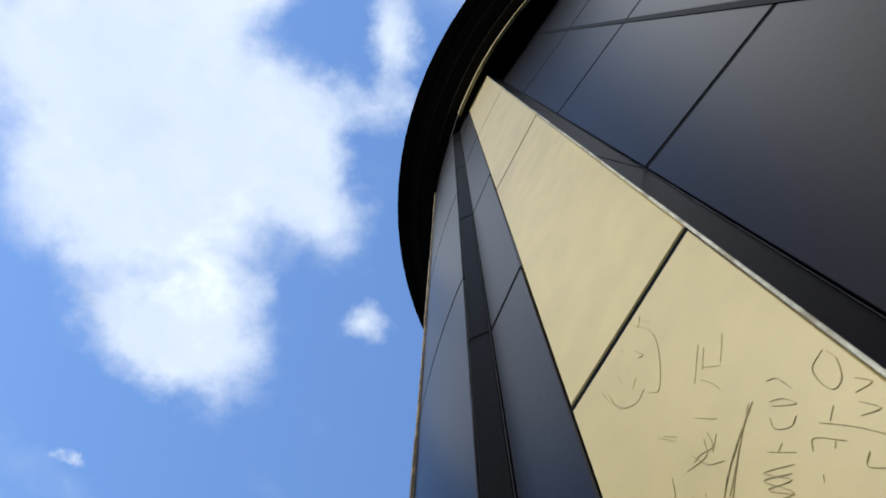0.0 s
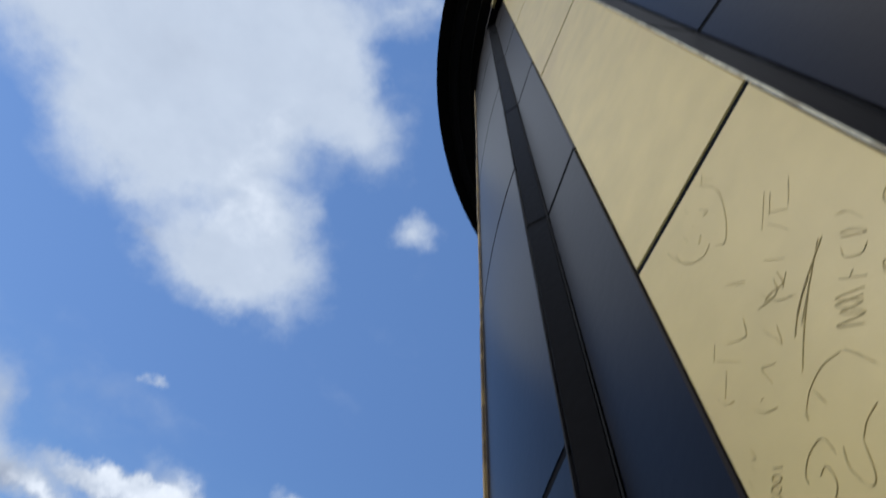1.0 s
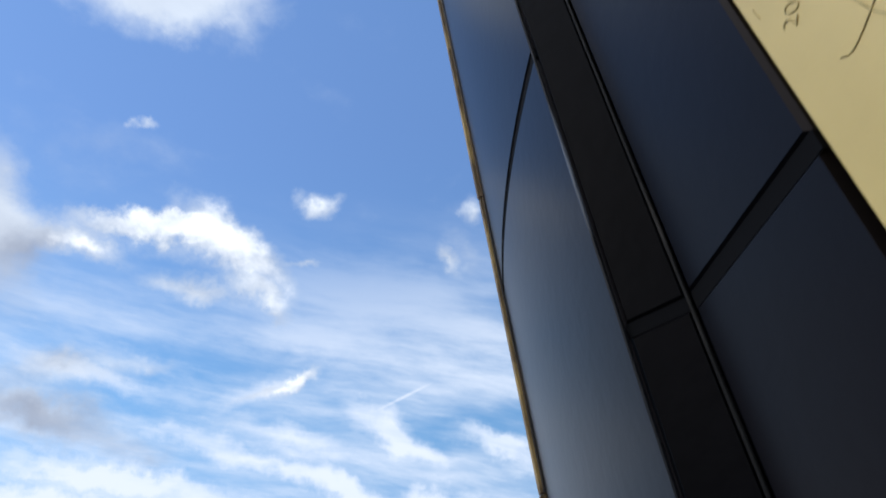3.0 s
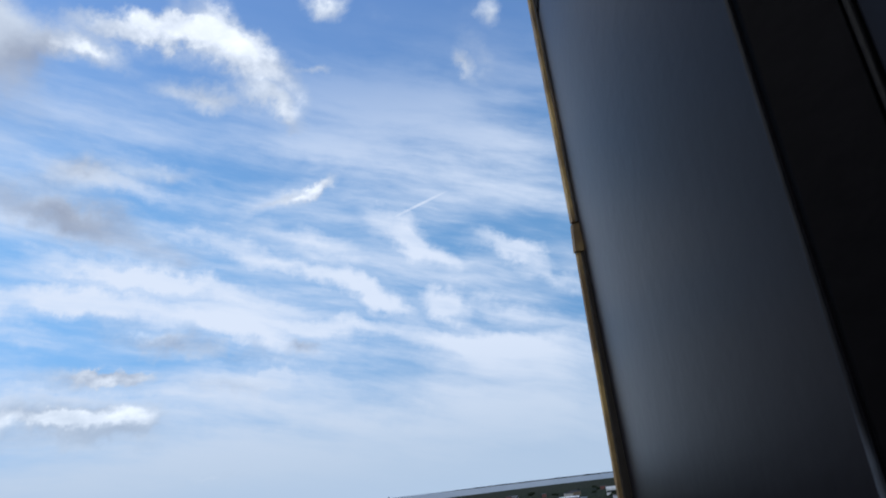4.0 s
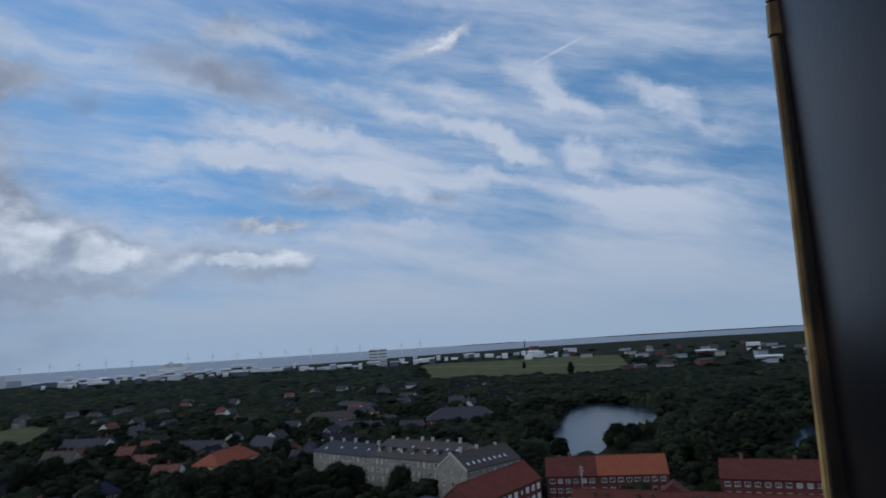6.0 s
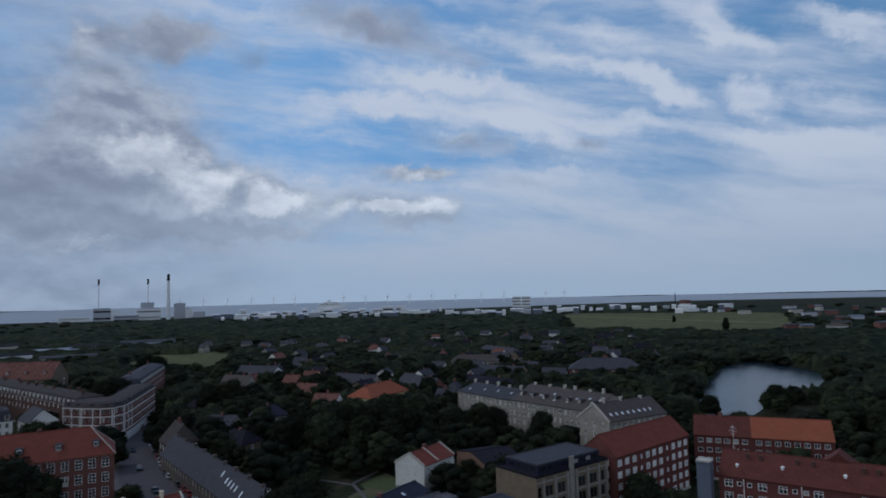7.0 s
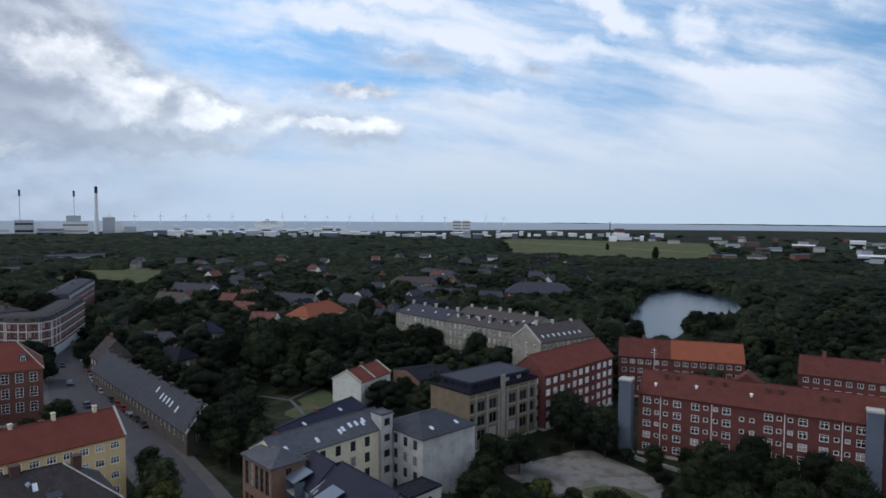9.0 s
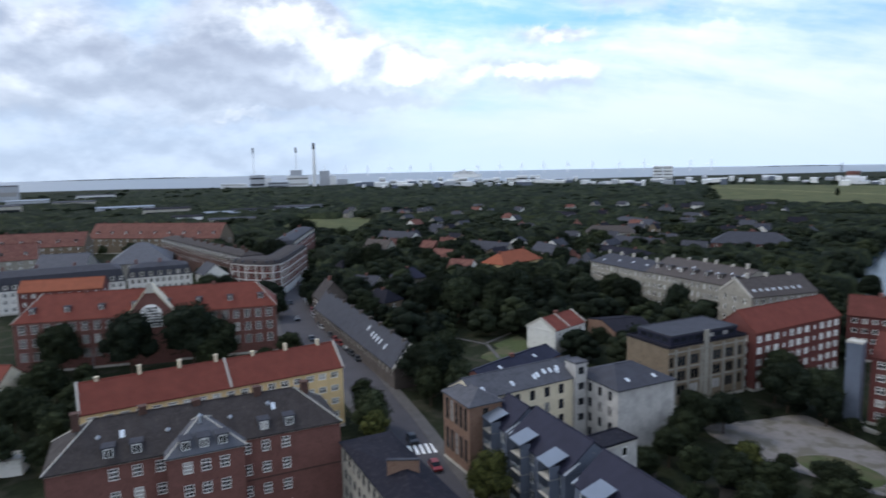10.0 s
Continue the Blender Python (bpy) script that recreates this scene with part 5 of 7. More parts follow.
sheet("garden_lawn", [(-165.5, 119.5), (-152, 115), (-149, 122), (-158, 130), (-170, 133)], 0.17, "grass", "trimmed green lawn between garden paths", "lawn")
for i in range(7):
    g = Geo()
    m = Matrix.Translation((-111.2, 62.3, 0.07)) @ Matrix.Rotation(radians(-18), 4, "Z")
    g.box((-2.3, -4.0 + i * 1.2, 0), (2.3, -3.4 + i * 1.2, 0.012))
    solid("crossing_stripe", g, "white_paint", "white painted zebra crossing bar on the asphalt", "road marking", group="zebra crossing", at=m)

# ---- the town, near to far ----
bb = house("brick_building", "long dark red brick block with grey hipped roof and white windows", (-104.9, -2.9), (-99.9, 40.1), 13, 15, 19.8, "hip", "brick", "slate_charcoal",
      rows=4, win=(1.3, 1.9), side=3, storey=3.65, sill_top=0.8, hip=6.2, chimneys=5, stack="brick_dark", band=True, dormer_at=(8.3, 12.1, 30.9, 35.0), cheek="slate_blue",
      skylight_at=((10.2, 0.55), (33.0, 0.6)), plan=columns(43.3, *((u, 1.3, 1.9, "six") for u in (8.8, 12.0, 15.2, 27.9, 30.9, 34.1))))
house("brick_bay", "projecting brick centre bay with a grey hipped roof", (-100.4, 12.8), (-99.2, 23.9), 11, 15.2, 18.7, "hip", "brick", "slate_blue",
      rows=4, win=(1.35, 1.9), side=0, storey=3.65, sill_top=1.1, hip=5.3, band=True, dormer_at=(2.7, 5.4, 8.1), cheek="slate_blue", plan=columns(11.2, *((u, 1.35, 1.9, "six") for u in (2.8, 5.4, 8.15))))
bd = Vector((5.0, 43.0)).normalized()
bn = Vector((bd.y, -bd.x))
g = Geo()
for u0, u1 in ((0.0, 14.9), (27.2, 43.2)):
    k4 = ((u0, -0.10), (u1, -0.10), (u1, 0.03), (u0, 0.03))
    g.hull([place((0, 0), bn, dd, u, bd, 7.75) for u, dd in k4], [place((0, 0), bn, dd, u, bd, 8.0) for u, dd in k4])
part("string_course", g, "brick_dark", bb)
for u, dist, z in ((6.9, 3.6, 17.4), (21.3, 1.6, 18.9), (32.2, 4.3, 18.1), (16.6, 3.0, 17.0), (26.0, 3.3, 17.2)):
    q = Vector((-104.9, -2.9)) + bd * u - bn * dist
    g = Geo()
    g.tube((0, 0, -0.6), (0, 0, 0.6), 0.24, 0.24, 8), g.tube((0, 0, 0.6), (0, 0, 0.95), 0.42, 0.12, 8)
    solid("roof_cowl", g, "metal_grey", "pale metal vent cowl on a dark slate roof", "vent", group="roof cowls", at=Matrix.Translation((q.x, q.y, z)))
house("yellow_building", "yellow rendered block with a red tiled roof and cream chimneys", (-132.4, 2.6), (-131.6, 53.9), 11, 13.7, 18.0, "gable", "yellow_render", "tile_red",
      rows=4, cols=18, win=(1.7, 1.4), style="three", side=2, storey=3.0, chimneys=7, stack="cream_render", parapets=(0.0, 0.53, 1.0))
house("school_building", "large red brick school with red tiled roof and white windows", (-219.3, -10.2), (-199.5, 60.0), 16, 15, 21.5, "hip", "brick", "tile_red",
      rows=3, cols=22, win=(1.8, 2.6), style="six", side=4, storey=4.0, hip=6, dormers=8, chimneys=2, band=True)
house("row_building", "white walled terrace with dark steep roof and pale dormers", (-316, -24), (-313, 28), 14, 10, 17.5, "mansard", "white_render", "slate",
      rows=3, cols=18, win=(1.4, 1.8), side=2, storey=3.0, dormers=16, chimneys=4)
house("row_building", "white fronted terrace with dark mansard roof and dormers", (-312, 29), (-309.5, 55), 13, 11, 16.8, "mansard", "white_render", "slate",
      rows=3, cols=10, win=(1.2, 1.8), side=2, storey=3.2, dormers=7, chimneys=3, frame_mat="stone")
house("slate_row", "long low terrace with a dark slate roof along the street", (-229, 83.4), (-146, 73.9), 9.6, 5.6, 11.4, "gable", "brick_grey", "slate",
      rows=2, cols=26, win=(1.2, 1.5), side=2, storey=2.9, chimneys=9, stack="brick_grey", parapets=(1.0,), frame_mat="stone", plinth=False, skylight_at=((54.5, 0.64), (59.2, 0.52), (61.8, 0.50), (64.4, 0.48), (67.0, 0.46), (71.5, 0.40)))
house("courtyard_building", "cream walled factory range with a low grey roof and skylights", (-97.9, 66.6), (-97.2, 93.5), 9.5, 13.6, 16.4, "gable", "cream_render", "roof_grey",
      rows=4, cols=7, win=(1.3, 2.0), style="six", side=0, storey=3.2, back=8, frame_mat="slate", skylight_at=((1.6, 0.3), (2.6, 0.3), (9.5, 0.28), (15.2, 0.35), (16.2, 0.42), (18.2, 0.5), (19.8, 0.5), (21.2, 0.42), (21.8, 0.55), (26.0, 0.75)))
house("courtyard_end", "brown brick street end of a factory with tall windows", (-105.8, 64.3), (-95.6, 63.6), 7.0, 13.6, 15.6, "hip", "brick_brown", "roof_grey",
      rows=2, cols=5, win=(1.25, 4.4), style="six", side=1, storey=6.0, hip=2.6, frame_mat="brick_grey")
house("courtyard_wing", "pale weathered wing with a low dark roof", (-87.0, 92.8), (-85.6, 107.5), 14, 13.2, 15.8, "hip", "old_plaster", "slate",
      rows=4, cols=0, win=(1.2, 1.9), style="six", side=4, storey=3.2, hip=5, skylights=2, frame_mat="slate")
house("stair_tower", "pale stair tower with dark square openings", (-96.4, 90.4), (-96.2, 93.4), 3.4, 16.6, 17, "flat", "old_plaster", "roof_grey",
      rows=4, cols=1, win=(1.5, 1.5), style="plain", side=0, storey=3.3, frame_mat="slate")
house("corner_building", "dark roofed street corner block with rows of windows", (-62, 36.0), (-61.2, 44.6), 36, 12, 13.8, "hip", "grey_render", "roof_felt",
      rows=4, cols=3, win=(1.1, 1.7), side=15, storey=3.0, hip=4, frame_mat="slate", skylight_at=((3, 0.4), (5, 0.5), (8, 0.3)))
g = Geo()
g.hull([(-81.2, 39.6, 11.5), (-78.8, 43.6, 11.5), (-79.2, 43.9, 11.5), (-81.6, 39.9, 11.5)], [(-81.2, 39.6, 15.4), (-78.8, 43.6, 15.4), (-79.2, 43.9, 15.4), (-81.6, 39.9, 15.4)])
fw = thing("fire_wall", "orange-brown brick fire wall standing out of a dark roof", "wall")
part("wall", g, "brick_brown", fw)
g = Geo()
g.hull([(-81.2, 39.5, 15.4), (-78.7, 43.6, 15.4), (-79.2, 44.0, 15.4), (-81.7, 39.9, 15.4)], [(-81.2, 39.5, 15.55), (-78.7, 43.6, 15.55), (-79.2, 44.0, 15.55), (-81.7, 39.9, 15.55)])
part("coping", g, "slate", fw)
house("white_house", "small white house with a red tiled roof and stepped gables", (-146, 128.4), (-149.6, 144), 10.6, 7.2, 10.2, "gable", "white_render", "tile_red",
      rows=2, cols=4, win=(1.1, 1.3), side=0, storey=3.0, chimneys=1, parapets=(0.0, 0.45, 1.0), category="house")
house("blue_roof_hall", "low hall with a dark blue-grey roof", (-119.0, 84.5), (-126.5, 113), 9, 7.5, 9.4, "gable", "brick", "zinc_dark", rows=2, cols=6, side=1, storey=3.2, skylights=2, chimneys=1)
yb = house("yellow_brick_building", "yellow-brown brick block with large dark windows", (-97.6, 120.3), (-95, 145.6), 14, 14.4, 15.0, "flat", "brick_yellow", "roof_felt",
           rows=4, win=(2.6, 2.5), style="two", side=0, storey=3.55, sill_top=2.1, frame_mat="brick_yellow",
           plan=columns(25.4, (0.95, 1.3, 2.5, "plain"), (4.1, 2.7, 2.5, "two"), (8.3, 2.7, 2.5, "two"), (15.6, 2.7, 2.5, "two"), (19.8, 2.7, 2.5, "two"), (23.4, 1.4, 2.5, "plain")))
yd = Vector((2.6, 25.3)).normalized()
yn = Vector((yd.y, -yd.x))
for u, w, top in ((2.2, 0.7, 14.0), (6.2, 0.7, 14.0), (10.4, 0.7, 14.0), (11.9, 1.5, 17.6), (13.6, 0.7, 14.0), (17.7, 0.7, 14.0), (21.8, 0.7, 14.0), (24.9, 0.7, 14.0)):
    g = Geo()
    g.hull([place((0, 0), yn, dd, u + s, yd, 0.72) for s, dd in ((-w / 2, -0.22), (w / 2, -0.22), (w / 2, 0.05), (-w / 2, 0.05))],
           [place((0, 0), yn, dd, u + s, yd, top) for s, dd in ((-w / 2, -0.22), (w / 2, -0.22), (w / 2, 0.05), (-w / 2, 0.05))])
    part("pilaster", g, "grey_render", yb, "pale grey-brown pilaster")
for z in (13.1, 9.3, 5.8):
    g = Geo()
    g.hull([place((0, 0), yn, dd, u, yd, z) for u, dd in ((0, -0.12), (25.3, -0.12), (25.3, 0.04), (0, 0.04))], [place((0, 0), yn, dd, u, yd, z + 0.35) for u, dd in ((0, -0.12), (25.3, -0.12), (25.3, 0.04), (0, 0.04))])
    part("band", g, "grey_render", yb)
house("attic_storey", "dark glazed attic storey with a flat grey roof slab", (-98.6, 122.2), (-96.4, 143.9), 11, 16.7, 17.1, "flat", "zinc_dark", "slate",
      rows=1, cols=9, win=(1.8, 1.2), style="two", side=4, storey=3.0, sill_top=0.4, frame_mat="zinc_dark", plinth=False)
L3 = (1.9, 1.7, "cross")
house("red_brick_block", "red brick apartment block with red tiled roof and white windows", (-93.4, 147.0), (-91.7, 182.5), 11, 15, 19.6, "gable", "brick_red", "tile_red",
      rows=5, win=(1.9, 1.7), style="two", side=2, storey=2.93, sill_top=0.95, pane_mat="pale_glazing",
      plan=columns(35.6, *((u, *L3) if big else (u, 1.0, 1.1, "plain", 0.3) for u, big in ((1.65, 1), (4.95, 1), (8.3, 1), (11.5, 0), (14.5, 1), (17.6, 1), (20.9, 1), (24.2, 0), (27.4, 1), (30.7, 1), (33.9, 1)))))
house("red_brick_block", "red brick apartment block with a dull red roof", (-94.9, 192.7), (-80.5, 199.3), 11, 13, 17.8, "gable", "brick_red", "tile_maroon",
      rows=4, cols=6, win=(1.5, 1.4), style="two", side=2, storey=2.8, chimneys=1)
house("red_brick_block", "red brick apartment block with a bright orange roof", (-80.5, 199.3), (-61.1, 208.1), 11, 13, 17.8, "gable", "brick_red", "tile_orange",
      rows=4, cols=8, win=(1.5, 1.4), style="two", side=2, storey=2.8)
house("red_brick_block", "large red brick apartment block with rows of white windows", (-67.9, 148.9), (-8, 161.2), 11, 15, 19.5, "gable", "brick_red", "tile_maroon",
      rows=5, win=(1.35, 1.45), style="cross", side=2, storey=2.8, chimneys=0,
      plan=columns(61.2, *((u, 1.75, 1.6, "cross") if k == 2 else (u, 1.0, 1.0, "plain", 0.25) if k == 1 else (u, 1.0, 1.0, "plain", 1.6) for u, k in (
          (2.0, 2), (4.3, 1), (6.35, 1), (8.95, 2), (13.0, 2), (15.3, 1), (17.4, 1), (19.7, 2), (22.9, 0), (25.0, 0), (28.3, 2), (30.4, 1), (32.6, 1), (35.0, 2),
          (39.0, 2), (41.3, 1), (43.3, 1), (45.7, 2), (49.0, 0), (51.1, 0), (54.4, 2), (56.6, 1), (58.7, 1)))))
# small dark vents on the red roof
pd = Vector((59.9, 12.3)).normalized()
for u, f in ((5.5, 0.72), (8.2, 0.7), (15.5, 0.7), (18.6, 0.68), (27.8, 0.66), (30.4, 0.66), (38.4, 0.62), (41.0, 0.62)):
    q = Vector((-67.9, 148.9)) + pd * u - Vector((pd.y, -pd.x)) * 5.5 * f
    g = Geo()
    z = 15 + 4.5 * f
    g.box((-0.3, -0.3, -0.2), (0.3, 0.3, 1.1)), g.box((-0.38, -0.38, 1.1), (0.38, 0.38, 1.25))
    solid("roof_vent", g, "brick_dark", "small brown vent stack on a red tiled roof", "vent", group="roof vents", at=Matrix.Translation((q.x, q.y, z)))
for u, f in ((3.6, 0.35), (12.8, 0.45), (24.6, 0.42)):
    q = Vector((-67.9, 148.9)) + pd * u - Vector((pd.y, -pd.x)) * 5.5 * f
    g = Geo()
    g.tube((0, 0, -0.3), (0, 0, 0.7), 0.28, 0.28, 8), g.tube((0, 0, 0.7), (0, 0, 0.95), 0.5, 0.1, 8)
    solid("roof_cowl", g, "white_paint", "white metal vent cowl on a red tiled roof", "vent", group="roof cowls", at=Matrix.Translation((q.x, q.y, 15 + 4.5 * f)))
# antenna mast and a cross gable on the red roof
mast = thing("antenna_mast", "thin white antenna mast on a red tiled roof", "antenna", Matrix.Translation((-66.9, 155.2, 17.6)))
g = Geo()
g.tube((0, 0, 0), (0, 0, 7.6), 0.07, 0.045, 6)
part("pole", g, "white_paint", mast)
for z, w in ((7.0, 0.7), (6.3, 0.9), (5.6, 0.6)):
    g = Geo()
    g.tube((-w, 0, z), (w, 0, z), 0.03, 0.03, 5)
    part("rod", g, "white_paint", mast)
g = Geo()
g.box((-0.5, -0.4, 0.2), (0.5, 0.4, 1.5))
part("box", g, "white_paint", mast)
g = Geo()
gd2, gn2 = Vector((59.9, 12.3)).normalized(), Vector((-12.3, 59.9)).normalized()
c = Vector((-67.9, 148.9)) + gd2 * 23.2 + gn2 * 5.2
lo = [(*(c + gd2 * s), z) for s, z in ((-3.6, 18.6), (3.6, 18.6), (0, 21.4))]
g.hull(lo[::-1], [(*(c + gd2 * s + gn2 * 5.5), z) for s, z in ((-3.6, 18.6), (3.6, 18.6), (0, 21.4))][::-1])
solid("cross_gable", g, "tile_maroon", "small red tiled cross gable on the roof ridge", "roof gable")
# white downpipes on the red block
pd = Vector((59.9, 12.3)).normalized()
for u in (5.2, 16.6, 31.5, 42.3):
    g = Geo()
    q = Vector((-67.9, 148.9)) + pd * u + Vector((pd.y, -pd.x)) * 0.12
    g.tube((q.x, q.y, 0.4), (q.x, q.y, 14.7), 0.09, 0.09, 6)
    solid("downpipe", g, "white_paint", "white downpipe on a red brick wall", "downpipe", group="downpipes")
g = Geo()
g.prism([(-68.5, 147.4), (-66.3, 144.3), (-53.6, 143.6), (-53.5, 143.9), (-66.1, 144.7), (-68.2, 147.6)], 0, 0.9)
solid("garden_wall", g, "stone", "low pale garden wall before a brick block", "wall")
house("red_brick_block", "red brick apartment block with a dark red roof", (-46, 205.8), (-6, 213.2), 11, 13, 17.4, "gable", "brick_red", "tile_maroon",
      rows=4, cols=15, win=(1.4, 1.4), style="two", side=2, storey=2.8, chimneys=3)
house("stone_building", "grey stone block with slate roof and many chimneys", (-176, 202.0), (-135, 199.0), 24, 14, 18.8, "gable", "grey_render", "slate_brown",
      rows=4, cols=15, win=(1.15, 1.75), style="pair", side=3, storey=3.3, stack="stone", chimneys=6, skylights=9, dormers=7)
house("stone_building", "grey stone wing with slate roof", (-121.4, 188), (-115, 214), 14.5, 14, 18.8, "gable", "grey_render", "slate_brown",
      rows=4, cols=9, win=(1.15, 1.75), style="pair", side=3, storey=3.3, stack="stone", chimneys=3, skylight_at=[(3 + 2.6 * k, 0.3) for k in range(8)], parapets=(0.0,))
house("stone_building", "set back grey stone wing with a low roof and chimneys", (-214, 209.5), (-177, 205), 15, 13, 16.5, "hip", "grey_render", "slate",
      rows=3, cols=12, win=(1.15, 1.75), style="pair", side=2, storey=3.3, stack="stone", chimneys=5, skylights=4, hip=4)
house("villa", "large villa with yellow walls and an orange hipped roof", (-259, 194), (-266, 224), 15, 7, 12.2, "hip", "yellow_render", "tile_orange",
      rows=2, cols=8, side=4, storey=3.1, hip=6, chimneys=3, category="house")
house("school_hall", "low hall with a broad dark hipped roof among trees", (-246, 338), (-209, 362), 20, 8, 14, "hip", "brick", "slate", rows=2, cols=9, side=4, storey=3.2, hip=9)



def zinc_house(x0, x1, y0, y1, bays, eave=10.3, ridge=14.5, depth=10.6):
    h = house("zinc_terrace", "modern terrace house clad in dark zinc with steep roof", (x0, y0), (x1, y1), depth, eave, ridge, "gable", "metal_blue", "zinc_dark",
              rows=3, cols=len(bays) * 3, win=(1.3, 1.9), style="two", side=2, storey=3.1, group="zinc terrace", category="house")
    d = Vector((x1 - x0, y1 - y0))
    length, d = d.length, d.normalized()
    n = Vector((d.y, -d.x))
    for u in bays:
        g = Geo()
        lo = [place((0, 0), n, dd, u + s, d, 0) for s, dd in ((-1.7, -1.9), (1.7, -1.9), (1.7, 0.1), (-1.7, 0.1))]
        for s in (-1.7, 1.6):
            q = [place((0, 0), n, dd, u + s + k, d, 0) for k, dd in ((0, -1.9), (0.1, -1.9), (0.1, 0.0), (0, 0.0))]
            g.prism([p[:2] for p in q], 0, 11.3)
        bay = part("balcony_bay", g, "metal_blue", h)
        for z in (3.0, 6.1, 9.2):
            g = Geo()
            g.prism([p[:2] for p in lo], z - 0.18, z)
            part("balcony_floor", g, "stone", bay)
        g = Geo()
        k4 = ((-1.85, -2.1), (1.85, -2.1), (1.85, 1.6), (-1.85, 1.6))
        g.hull([place((0, 0), n, dd, u + s, d, 11.3 + (dd + 2.1) * 0.32) for s, dd in k4], [place((0, 0), n, dd, u + s, d, 11.45 + (dd + 2.1) * 0.32) for s, dd in k4])
        part("bay_roof", g, "zinc_light", bay, "pale zinc lid")
        for z in (0.4, 3.4, 6.5):
            g = Geo()
            for k in range(18):
                p = place((0, 0), n, -1.88, u - 1.6 + k * 0.188, d, 0)
                g.box((p[0] - 0.02, p[1] - 0.02, z), (p[0] + 0.02, p[1] + 0.02, z + 0.9))
            p, q = place((0, 0), n, -1.88, u - 1.65, d, z + 0.92), place((0, 0), n, -1.88, u + 1.65, d, z + 0.92)
            g.tube(p, q, 0.04, 0.04, 6)
            tagged(part("railing", g, "metal_grey", bay), kind="stuff")
    # pale gutter strips on the gables
    for u in (-0.25, length + 0.1):
        g = Geo()
        k4 = ((u, -0.45), (u + 0.5, -0.45), (u + 0.5, 2.4), (u, 2.4))
        z = [eave - 0.1, eave - 0.1, eave + 1.4, eave + 1.4]
        g.hull([place((0, 0), n, dd, s, d, zz) for (s, dd), zz in zip(k4, z)], [place((0, 0), n, dd, s, d, zz + 0.3) for (s, dd), zz in zip(k4, z)])
        part("verge", g, "zinc_light", h)


zinc_house(-97.0, -89.2, 68.6, 67.4, (3.6,), 10.2, 14.0, 9.0)
zinc_house(-87.8, -71.2, 67.1, 64.8, (4.9, 13.6))
zinc_house(-68.4, -50.5, 64.2, 61.9, (5.9, 13.4))
house("white_annex", "pale rendered end block with a banded parapet and dark roof", (-70.6, 70.2), (-70.2, 79.4), 4.6, 12.9, 13.3, "flat", "old_plaster", "roof_felt", rows=2, cols=2, side=1, storey=3.2, style="plain", band=True)
house("lift_tower", "plain blue-grey lift tower with a pale flat cap", (-71.5, 145.6), (-68.6, 146.2), 3, 18.0, 18.4, "flat", "metal_blue", "stone", rows=1, cols=0, side=0, plinth=False, category="lift tower")
house("lift_tower", "plain blue-grey lift tower with a pale flat cap", (-22.0, 156.4), (-19.2, 157.0), 3, 18.0, 18.4, "flat", "metal_blue", "stone", rows=1, cols=0, side=0, plinth=False, category="lift tower")
house("garden_shed", "low outbuilding with a broad dark felted roof", (-142, 150), (-137.5, 163.5), 20, 4.2, 6.0, "gable", "brick_brown", "roof_felt", rows=1, cols=3, win=(1.0, 1.2), side=1, storey=3, plinth=False)



